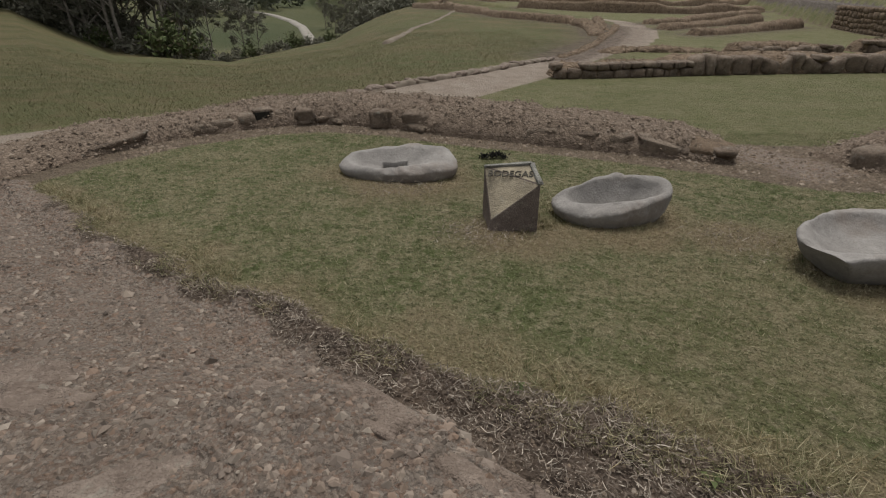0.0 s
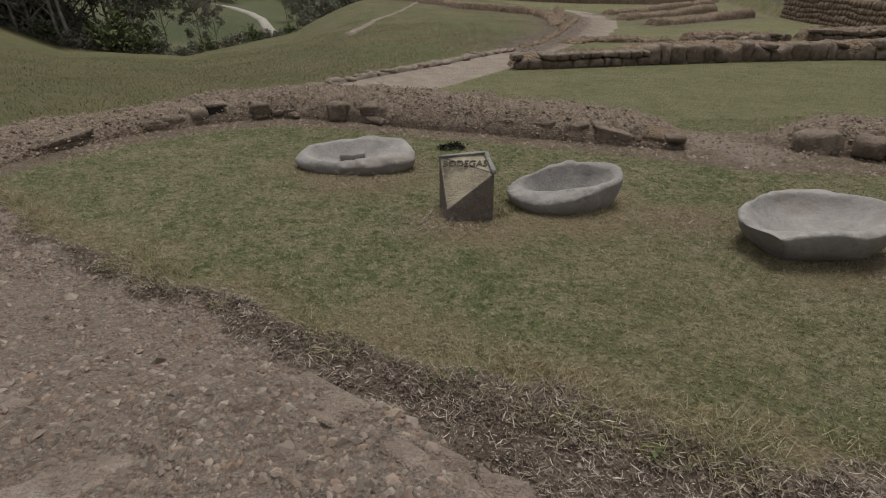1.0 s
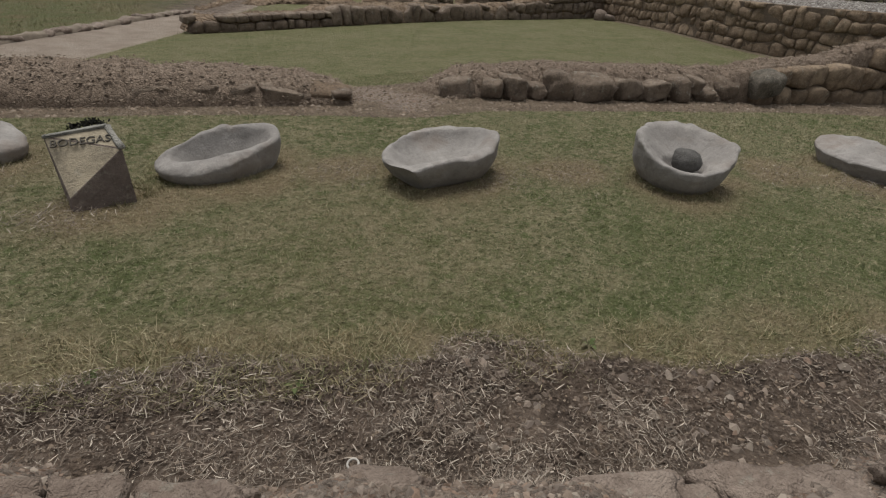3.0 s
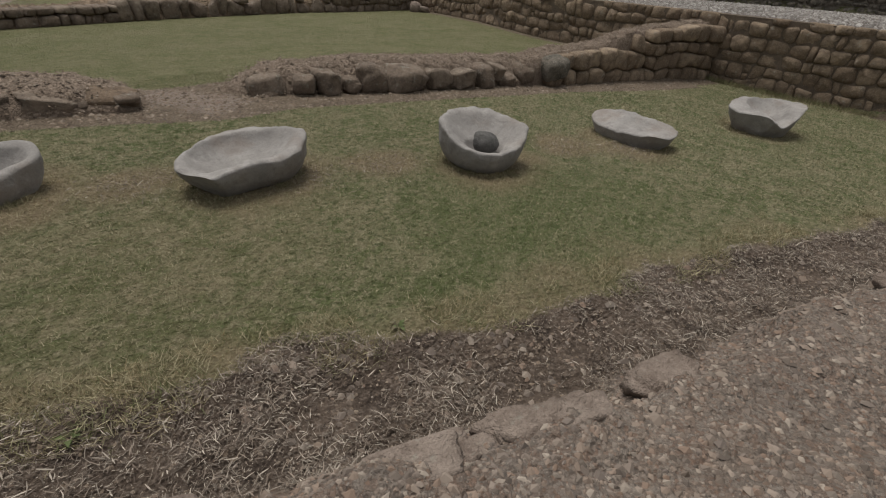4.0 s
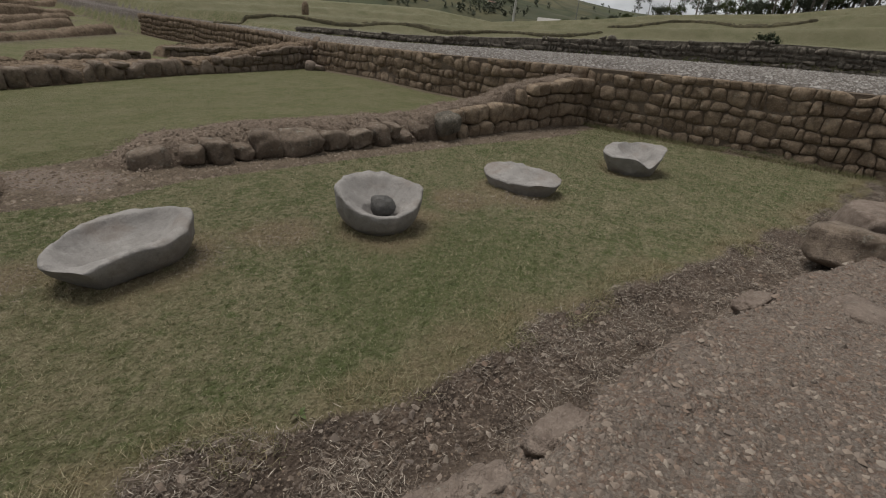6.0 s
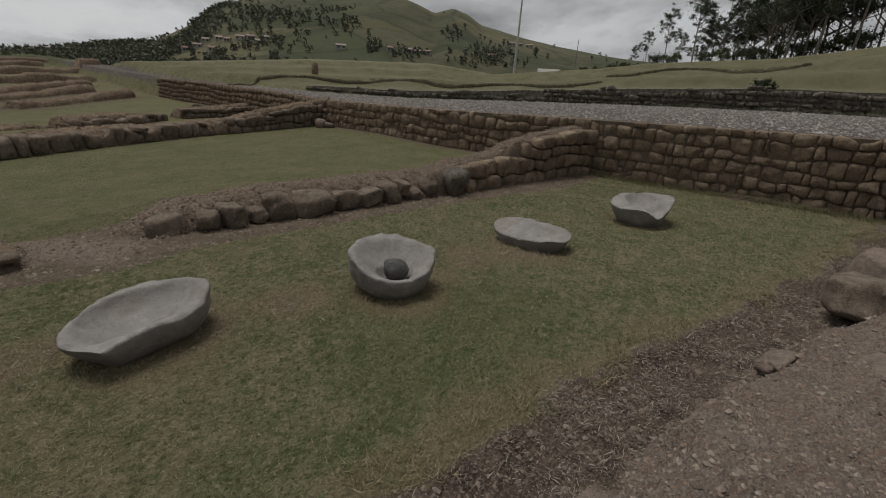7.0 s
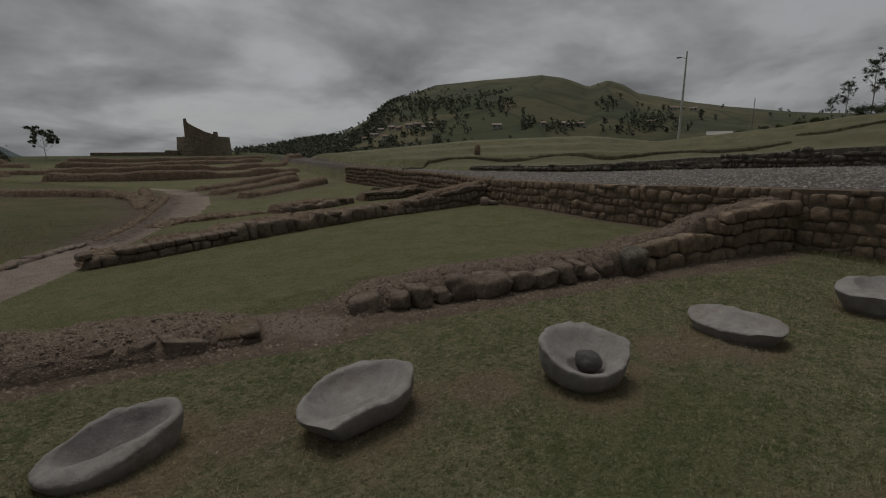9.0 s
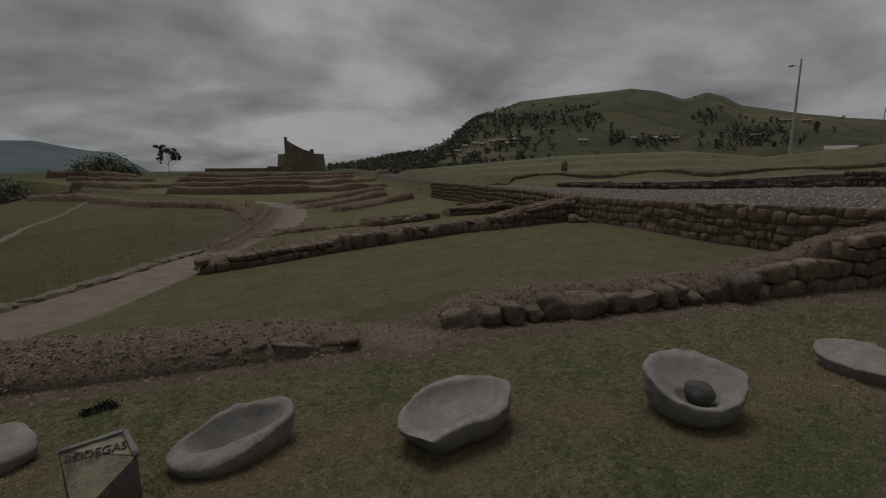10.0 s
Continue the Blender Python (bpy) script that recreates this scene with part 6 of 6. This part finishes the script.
# ---------------------------------------------------------------- near ground: ledge rocks, boulder, charred tuft
for k, (x, y, sx, sy, sz, yaw) in enumerate(((-0.2, 1.36, 0.36, 0.15, 0.12, -32), (0.12, 1.12, 0.40, 0.15, 0.12, -38), (0.62, 0.88, 0.3, 0.12, 0.1, -30), (1.62, 0.2, 0.42, 0.15, 0.12, -30), (2.1, -0.02, 0.34, 0.16, 0.12, -25), (2.76, -0.34, 0.30, 0.15, 0.12, -24),
                                              (-1.66, 1.66, 0.42, 0.2, 0.10, -20), (-1.5, 1.48, 0.36, 0.16, 0.09, -15), (-0.88, 1.04, 0.34, 0.2, 0.09, 40), (-0.62, 1.44, 0.2, 0.14, 0.1, -10), (0.39, 1.01, 0.18, 0.13, 0.1, -28), (0.66, 0.85, 0.23, 0.13, 0.1, -28), (1.08, 0.58, 0.26, 0.13, 0.1, -28), (1.80, 0.13, 0.23, 0.13, 0.1, -28), (2.23, -0.14, 0.26, 0.13, 0.1, -28), (4.85, -1.98, 0.5, 0.3, 0.10, -20), (5.12, -1.42, 0.4, 0.16, 0.10, -30))):
    x, y = x - 0.04, y - 0.07
    z = height(x - 0.04, y - 0.08)
    tagged(rock("ledge_rock", (x, y, z - 0.082), (sx * 1.1, sy * 1.25, 0.16), yaw, k + 60.0, "ledge_rock", ((k * 29 % 9) - 4, (k * 47 % 9) - 4), 0.45, 4, None, 2.8), "worn flat rock in the edge of the gravel bank", "rock", "rocks along the bank")
tagged(rock("boulder", (6.68, -2.44, 0.23), (0.86, 0.66, 0.42), -25, 91.0, "berm_stone", (0, 8), 0.5, 4, None, 1.3), "large brown boulder at the end of the gravel bank", "boulder")
tagged(rock("boulder", (7.55, -2.87, 0.29), (0.74, 0.66, 0.40), 10, 95.0, "ledge_rock", (0, -5), 0.5, 4, None, 1.3), "pale boulder piled behind another on the bank", "boulder")


def charred_tuft():
    rs = np.random.default_rng(9)
    c = np.array([(0, 0, 0.03), (0.07, 0.02, 0.035), (-0.09, 0.0, 0.02), (0.12, -0.01, 0.02)])
    V, F = leaf_cloud(c, [0.055, 0.05, 0.05, 0.04], 700, 0.016, rs, 0.45)
    ob = new("charred_tuft", mesh_from("charred_tuft", V, F, "char_and_shade", False))
    ob.matrix_basis = pose(0.56, 5.08, height(0.56, 5.08) + 0.01, 0, 0, 0)
    tagged(ob, "small black clump of burnt plant matter on the grass", "plant remains")


charred_tuft()


def washer():
    """A small pale ring lying on the bare earth."""
    bm = bmesh.new()
    n, k = 20, 8
    ring = [[bm.verts.new(((0.021 + 0.0045 * math.cos(b * 2 * math.pi / k)) * math.cos(a * 2 * math.pi / n), (0.019 + 0.0045 * math.cos(b * 2 * math.pi / k)) * math.sin(a * 2 * math.pi / n), 0.0045 * math.sin(b * 2 * math.pi / k))) for b in range(k)] for a in range(n)]
    for a in range(n):
        for b in range(k):
            bm.faces.new((ring[a][b], ring[(a + 1) % n][b], ring[(a + 1) % n][(b + 1) % k], ring[a][(b + 1) % k]))
    me = bpy.data.meshes.new("pale_ring")
    bm.to_mesh(me)
    bm.free()
    me.materials.append(MATS["ring_shell"])
    ob = new("pale_ring", me)
    ob.matrix_basis = pose(1.10, 0.83, height(1.10, 0.83) + 0.012, 12, 0, 0)
    tagged(ob, "small pale ring lying on the bare earth", "litter")


washer()


def weed(x, y, seed):
    """A little rosette of broad leaves at the lawn's edge."""
    rs = np.random.default_rng(seed)
    V, F = [], []
    for k in range(9):
        a, l = k * 2.4 + rs.uniform(-0.3, 0.3), rs.uniform(0.03, 0.06)
        w = l * 0.22
        d, sd = np.array([math.cos(a), math.sin(a), 0]), np.array([-math.sin(a), math.cos(a), 0])
        up = np.array([0, 0, 1])
        n = len(V)
        V += [d * 0.004, d * l * 0.5 + sd * w + up * l * 0.45, d * l + up * l * 0.35, d * l * 0.5 - sd * w + up * l * 0.45]
        F.append((n, n + 1, n + 2, n + 3))
    ob = new("weed", mesh_from("weed", np.array(V), np.array(F), "leaves_green", False))
    ob.matrix_basis = pose(x, y, height(x, y), 0, 0, 0)
    tagged(ob, "small broad-leaved weed at the edge of the lawn", "plant", "weeds along the lawn")


weed(1.05, 1.28, 3)
weed(0.35, 1.72, 4)
weed(2.35, 0.78, 5)


# ---------------------------------------------------------------- grass, litter and pebbles
def scatter(n, box, keep, seed):
    """Random places in a box where keep(masks, x, y, draws) holds."""
    rs = np.random.default_rng(seed)
    x, y = rs.uniform(box[0], box[1], n), rs.uniform(box[2], box[3], n)
    z, m = land(x, y, True)
    ok = keep(m, x, y, rs.uniform(0, 1, n))
    return x[ok], y[ok], z[ok], rs, m["straw"][ok]


def blades(name, x, y, z, rs, tall, wide, lean, mat, label, category="grass", dry=None):
    n = len(x)
    a, b = rs.uniform(0, 6.283, n), rs.uniform(0, 6.283, n)
    h, w, l = rs.uniform(*tall, n), rs.uniform(*wide, n), rs.uniform(*lean, n)
    P = np.stack([x, y, z - 0.004], 1)
    side = np.stack([np.cos(a) * w, np.sin(a) * w, 0 * w], 1)
    tip = np.stack([np.cos(b) * l * h, np.sin(b) * l * h, h * np.sqrt(np.clip(1 - (l * 0.7) ** 2, 0.1, 1))], 1)
    V = np.stack([P - side, P + side, P + tip], 1).reshape(-1, 3)
    me = mesh_from(name, V, np.arange(3 * n).reshape(-1, 3), mat, False)
    if dry is not None:
        me.attributes.new("straw", "FLOAT", "POINT").data.foreach_set("value", np.repeat(dry, 3).astype(np.float32))
    return tagged(new(name, me), label, category, kind="stuff")


def lawn_keep(m, x, y, u):
    bare = np.maximum.reduce([m["gravel"], m["earth"], m["apron"], m["trod"], m["rubble"]])
    return (bare < 0.35 + 0.3 * u) & (m["meadow"] < 0.5)


x, y, z, rs, dry = scatter(640000, (-4.2, 6.0, -0.6, 6.6), lambda m, x, y, u: lawn_keep(m, x, y, u) & (u < 1.0 / (1 + 0.12 * np.maximum(np.hypot(x - 0.5, y) - 3, 0))), 1)
blades("lawn_grass", x, y, z, rs, (0.010, 0.036), (0.0012, 0.0030), (0.5, 1.4), "grass_blade", "short mown grass mixed with dry blades", dry=dry)
x, y, z, rs, dry = scatter(150000, (6.0, 13.4, -4.5, 4.0), lambda m, x, y, u: lawn_keep(m, x, y, u), 2)
blades("lawn_grass", x, y, z, rs, (0.02, 0.045), (0.002, 0.0042), (0.5, 1.4), "grass_blade", "short mown grass near the retaining wall", dry=dry)
x, y, z, rs, dry = scatter(120000, (0.5, 16.5, 3.0, 13.5), lambda m, x, y, u: lawn_keep(m, x, y, u) & (polydist(x, y, BERM)[1] > 0.4), 3)
blades("lawn_grass", x, y, z, rs, (0.015, 0.035), (0.002, 0.004), (0.6, 1.4), "green_blade", "short mown grass of the second lawn", dry=dry)
x, y, z, rs, dry = scatter(90000, (-14, 4, 4.5, 26), lambda m, x, y, u: (m["meadow"] > 0.5) & (m["trod"] < 0.3) & (m["earth"] < 0.4) & (m["apron"] < 0.4) & (u < 10 / np.maximum(10, np.hypot(x, y))), 4)
blades("meadow_grass", x, y, z, rs, (0.03, 0.10), (0.003, 0.007), (0.4, 1.2), "meadow_grass", "rank meadow grass with seed heads")


def along_edge(n, lo, hi, seed, bias=1.0):
    """Random places beside the lawn's edge; lo and hi are metres to its outer side."""
    rs = np.random.default_rng(seed)
    Q, run = resample(LAWN[:-1], 0.05)
    i = (rs.uniform(0, 1, n) ** bias * (len(Q) - 2)).astype(int)
    d = Q[i + 1] - Q[i]
    d /= np.hypot(d[:, 0], d[:, 1])[:, None]
    off = rs.uniform(lo, hi, n)
    x, y = Q[i, 0] + d[:, 1] * off + rs.normal(0, 0.03, n), Q[i, 1] - d[:, 0] * off + rs.normal(0, 0.03, n)
    z, m = land(x, y, True)
    return x, y, z, m, rs


# longer dry tufts hanging over the lawn's edge
x, y, z, m, rs = along_edge(70000, -0.22, 0.12, 15)
ok = (fbm(x * 3, y * 3, 0, 4, 4) > 0.06) & (m["gravel"] < 0.4)
blades("edge_grass", x[ok], y[ok], z[ok], rs, (0.02, 0.085), (0.0012, 0.0028), (0.5, 1.5), "grass_blade", "longer dry grass along the lawn's edge", dry=rs.uniform(0.1, 1.0, int(ok.sum())))


def shreds(x, y, z, rs, label, long=0.02, lift=0.012):
    """Flat shreds of dry grass and bark: two bent quads each."""
    n = len(x)
    a = rs.uniform(0, 6.283, n)
    l, w = 0.003 + long * rs.uniform(0, 1, n) ** 2.2, 0.0006 + 0.0022 * rs.uniform(0, 1, n) ** 2
    t, bend = rs.uniform(-0.5, 0.6, n), rs.uniform(-0.35, 0.35, n)
    P = np.stack([x, y, z + 0.003 + np.abs(t) * l + rs.uniform(0, lift, n)], 1)

    def arm(ang, sign):
        return np.stack([np.cos(ang) * l * sign, np.sin(ang) * l * sign, t * l * sign], 1)

    d0, d1 = arm(a, -1), arm(a + bend, 1)
    s = np.stack([-np.sin(a) * w, np.cos(a) * w, w * rs.uniform(-0.8, 0.8, n)], 1)
    V = np.stack([P + d0 - s * 0.5, P + d0 + s * 0.5, P + s, P - s, P + d1 + s * 0.4, P + d1 - s * 0.4], 1).reshape(-1, 3)
    k = np.arange(n)[:, None] * 6
    F = np.concatenate([k + [[0, 1, 2, 3]], k + [[3, 2, 4, 5]]])
    tagged(new("straw_litter", mesh_from("straw_litter", V, F, "straw_litter", False)), label, "litter", kind="stuff")


x, y, z, m, rs = along_edge(250000, -0.20, 0.85, 5)
thick = fbm(x * 3.1, y * 3.1, 0, 4, 14) + 0.4 * rs.uniform(-1, 1, len(x))
ok = (m["gravel"] < 0.6) & (m["earth"] > 0.3) & (thick > -0.12 + 0.2 * smooth(0.2, 0.6, polydist(x, y, LAWN)[0]))
shreds(x[ok], y[ok], z[ok], rs, "dry grass clippings and bark on bare earth", 0.025, 0.016)
# straw strewn on the worn turf between the basins
rs = np.random.default_rng(29)
spot = np.array([(2.2, 3.25, 0.28), (4.0, 2.35, 0.30), (5.95, 1.45, 0.34), (6.5, 0.9, 0.25), (0.3, 3.3, 0.25), (3.3, 2.6, 0.25), (-0.4, 4.2, 0.35)])
pick = rs.integers(len(spot), size=5200)
x, y = spot[pick, 0] + rs.normal(0, 1, 5200) * spot[pick, 2] * 0.8, spot[pick, 1] + rs.normal(0, 1, 5200) * spot[pick, 2] * 0.6
shreds(x, y, land(x, y) + 0.012, rs, "loose straw strewn on the worn turf", 0.032, 0.015)
# dark debris caught in the broad trough
rs = np.random.default_rng(33)
x, y = 2.84 + rs.normal(0, 0.05, 160), 2.76 + rs.normal(0, 0.022, 160)
shreds(x, y, np.full(160, 0.105), rs, "dead leaves and dirt lying in the trough", 0.016, 0.01)
# weeds and long grass at the foot of the retaining wall
rs = np.random.default_rng(34)
Q, run = resample(along(WALL, 8, 10), 0.05)
i = rs.integers(1, len(Q) - 2, 7000)
d = Q[i + 1] - Q[i]
d /= np.hypot(d[:, 0], d[:, 1])[:, None]
off = 0.02 + np.abs(rs.normal(0, 0.16, 7000))
x, y = Q[i, 0] + d[:, 1] * off, Q[i, 1] - d[:, 0] * off
ok = (fbm(x * 1.7, y * 1.7, 0, 3, 58) > -0.15) & (polydist(x, y, WALL)[1] < -0.02)
blades("wall_weeds", x[ok], y[ok], land(x, y)[ok], rs, (0.03, 0.13), (0.002, 0.006), (0.2, 1.1), "green_blade", "weeds and long grass at the foot of the wall", dry=rs.uniform(0, 0.5, int(ok.sum())))
# longer grass left by the mower round each stone
rs = np.random.default_rng(30)
for cx, cy, yaw, a, b in ((-0.38, 4.60, -1, 0.46, 0.25), (1.37, 3.64, -7, 0.40, 0.20), (2.92, 2.88, 10, 0.42, 0.25), (4.74, 1.81, 25, 0.31, 0.30), (6.98, 1.06, -85, 0.42, 0.24), (9.28, -0.13, -80, 0.42, 0.38), (0.56, 3.5, 0, 0.24, 0.14)):
    t, q = rs.uniform(0, 6.283, 1500), 1.0 + np.abs(rs.normal(0, 0.22, 1500))
    u, v = a * q * np.cos(t), b * q * np.sin(t)
    cs, sn = math.cos(radians(yaw)), math.sin(radians(yaw))
    x, y = cx + u * cs - v * sn, cy + u * sn + v * cs
    ok = fbm(x * 4, y * 4, 0, 3, 8) > -0.1
    blades("tall_grass", x[ok], y[ok], land(x, y)[ok], rs, (0.02, 0.075), (0.0014, 0.003), (0.3, 1.2), "grass_blade", "longer grass round the foot of a stone", dry=rs.uniform(0, 0.9, int(ok.sum())))


def pebbles(name, x, y, z, rs, size, label, power=2.5, mat="pebbles"):
    """Angular chips bedded in the ground, one mesh."""
    base = np.array([(math.cos(k * 1.2566), math.sin(k * 1.2566), -0.35) for k in range(5)] + [(0, 0, 0.9)])
    tri = np.array([(0, 1, 5), (1, 2, 5), (2, 3, 5), (3, 4, 5), (4, 0, 5)])
    n = len(x)
    s = size[0] + (size[1] - size[0]) * rs.uniform(0, 1, n) ** power
    a = rs.uniform(0, 6.283, n)
    sc = np.stack([s * rs.uniform(0.8, 1.4, n), s * rs.uniform(0.6, 1.1, n), s * rs.uniform(0.4, 0.8, n)], 1)
    p = (base[None] + rs.uniform(-0.27, 0.27, (n, 6, 3))) * sc[:, None]
    ca, sa = np.cos(a)[:, None], np.sin(a)[:, None]
    V = np.stack([p[..., 0] * ca - p[..., 1] * sa + x[:, None], p[..., 0] * sa + p[..., 1] * ca + y[:, None], p[..., 2] + (z + sc[:, 2] * 0.2)[:, None]], -1)
    F = (tri[None] + (np.arange(n) * 6)[:, None, None]).reshape(-1, 3)
    ob = new(name, mesh_from(name, V.reshape(-1, 3), F, mat, False))
    return tagged(ob, label, "gravel" if label else "", kind="stuff")


x, y, z, rs, dry = scatter(400000, (-4.5, 7, -3.5, 4.2), lambda m, x, y, u: (m["gravel"] > 0.5) & (u < 2.2 / (1.0 + np.hypot(x - 1.0, y - 0.1) ** 1.25)), 6)
pebbles("loose_gravel", x, y, z, rs, (0.0025, 0.022), "loose pinkish gravel on the trodden bank", 4.2)
x, y, z, rs, dry = scatter(30000, (-4, 11, -4.5, 4), lambda m, x, y, u: (m["earth"] > 0.5) & (m["gravel"] < 0.7) & (polydist(x, y, LAWN)[0] < 0.9) & (u < 0.5), 7)
pebbles("loose_gravel", x, y, z, rs, (0.004, 0.018), "stones and grit on the bare edge of the lawn", 3.0)
x, y, z, rs, dry = scatter(16000, (1.5, 11, -4.5, 1.5), lambda m, x, y, u: (m["earth"] > 0.5) & (m["gravel"] < 0.7) & (polydist(x, y, LAWN)[0] < 0.9) & (fbm(x * 1.5, y * 1.5, 0, 3, 6) > -0.1), 27)
pebbles("loose_gravel", x, y, z, rs, (0.006, 0.034), "grey stones lying in the gutter beside the lawn", 2.6)
x, y, z, rs, dry = scatter(120000, (-3.5, 9, -3.5, 4), lambda m, x, y, u: (m["earth"] > 0.5) & (m["gravel"] < 0.7) & (polydist(x, y, LAWN)[0] < 0.9), 17)
pebbles("soil_crumbs", x, y, z, rs, (0.003, 0.012), "crumbs of dark soil and bark on the bare edge", 2.5, "rubble_chips")


x, y, z, rs, dry = scatter(9000, (-4, 7, -3.5, 4), lambda m, x, y, u: (m["gravel"] > 0.5) & (u < 0.5), 16)
pebbles("loose_gravel", x, y, z - 0.005, rs, (0.009, 0.045), "larger broken stones set in the trodden bank", 4.0)


def bank_pebbles():
    for ob, seed in ((berm_west, 1), (berm_east, 2), (spur, 3)):
        co = np.empty(len(ob.data.vertices) * 3, np.float32)
        ob.data.vertices.foreach_get("co", co)
        co = co.reshape(-1, 3)
        rs = np.random.default_rng(seed)
        k = rs.integers(len(co), size=min(26000, 3 * len(co)))
        p = co[k] + rs.uniform(-0.06, 0.06, (len(k), 3)) * (1, 1, 0.25)
        ok = (p[:, 2] > land(p[:, 0], p[:, 1]) - 0.01) & (p[:, 0] > -6)
        p = p[ok]
        pebbles("rubble_stones", p[:, 0], p[:, 1], p[:, 2], rs, (0.005, 0.022), "small broken stones covering the crumbled wall", 2.5, "rubble_chips")
    x, y, z, rs, dry = scatter(75000, (-5.2, 13.3, 1.2, 7.6), lambda m, x, y, u: (m["apron"] > 0.4) & (polydist(x, y, BERM)[0] < 1.05) & (polydist(x, y, LAWN)[0] > 0.9), 8)
    pebbles("rubble_stones", x, y, z, rs, (0.006, 0.030), "grit and broken stones at the foot of the low wall", 2.5, "rubble_chips")
    x, y, z, rs, dry = scatter(26000, (12, 27, -12, 26), lambda m, x, y, u: m["rubble"] > 0.5, 9)
    pebbles("terrace_rubble", x, y, z, rs, (0.02, 0.055), "grey broken stone covering the upper terrace", 2.0, "terrace_chips")


bank_pebbles()
for k, ob in enumerate(BANKS):
    co = np.empty(len(ob.data.vertices) * 3, np.float32)
    ob.data.vertices.foreach_get("co", co)
    rs = np.random.default_rng(200 + k)
    co = co.reshape(-1, 3)
    far = float(np.hypot(co[:, 0], co[:, 1]).mean())
    p = co[rs.integers(len(co), size=500 if far < 45 else 160)]
    p = p[p[:, 2] > land(p[:, 0], p[:, 1]) + 0.03]
    loose = pebbles("loose_stones", p[:, 0], p[:, 1], p[:, 2] - 0.02, rs, (0.03, 0.09) if far < 45 else (0.05, 0.13), "", 2.0, "ruin_stone")
    loose.parent = ob

# ---------------------------------------------------------------- stones of the walls, last
face_line = [p for p in along(WALL, 4, 11)]
masonry(retaining, face_line[:6] + [(12.05, -5.8)], low_z, lambda x, y: float(wall_top(y)) + 0.02, 0.25, (0.17, 0.44), 0.2, 0.10, "wall_stone", 31, bulge=0.065, limit=520)
masonry(upper, along(UPPER, 2, 7), upper_low, upper_top, 0.22, (0.16, 0.6), 0.25, 0.08, "dark_stone", 33, 0.05, 0.13, 300, 0.34)
spur_top = lambda x, y: float(np.interp(x, [q[0] for q in SPUR], [q[3] for q in SPUR])) + 0.0
masonry(spur, [(8.85, 3.10), (9.6, 2.88), (10.5, 2.56), (11.5, 2.20), (13.32, 1.40)], lambda x, y: -0.04, spur_top, 0.27, (0.24, 0.5), 0.22, 0.02, "wall_stone", 35, 0.012, 0.08, 300, 0.05)
rock("stone", (8.98, 3.10, 0.28), (0.52, 0.42, 0.36), -20, 5.5, "dark_stone", (6, -8), 0.4, 3, spur, 1.2)
w2_tall = lambda x: float(np.interp(x, [q[0] for q in W2], [q[3] for q in W2]))
masonry(w2, [(p[0], p[1] - p[2] * 0.45) for p in W2[:4]], lambda x, y: height(x, y - 0.1) - 0.03, lambda x, y: height(x, y) + 0.37, 0.205, (0.22, 0.46), 0.3, 0.0, "berm_stone", 41, 0.02, 0.08, 300, 0.0)
masonry(w2, [(p[0], p[1] - p[2] * 0.45) for p in W2[3:7]], lambda x, y: height(x, y - 0.1) - 0.03, lambda x, y: height(x, y) + w2_tall(x) * 1.08, 0.42, (0.24, 0.6), 0.3, 0.0, "berm_stone", 44, 0.045, 0.11, 300, 0.08)
masonry(w2, [(p[0], p[1] - p[2] * 0.45) for p in W2[6:]], lambda x, y: height(x, y - 0.1) - 0.05, lambda x, y: height(x, y) + w2_tall(x) * 0.9, 0.27, (0.2, 0.5), 0.2, 0.0, "berm_stone", 39, 0.012, 0.10, 300, 0.08)
for wall, pts in ((w3a, [(10.7, 18.5), (13.4, 19.25), (15.4, 19.85)]), (w3b, [(16.3, 19.95), (19.5, 20.12), (20.9, 20.25)])):
    masonry(wall, pts, lambda x, y: height(x, y) - 0.05, lambda x, y: height(x, y) + (0.32 if x < 16 else 0.46), 0.3, (0.3, 0.6), 0.2, 0.0, "berm_stone", 51, 0.02, 0.1, 120, 0.1)
lay = face_layout(along(WALL, 1, 4), lambda x, y: height(x - 0.5, y + 0.2) - 0.05, lambda x, y: float(wall_top(y)), 0.27, (0.3, 0.6), 37)
far_face = new("wall_north", stone_joined("wall_north", lay, "ruin_stone", 0.4, 0.15, 47))
tagged(far_face, "far stretch of the retaining wall in brown field stone", "wall", kind="structure")
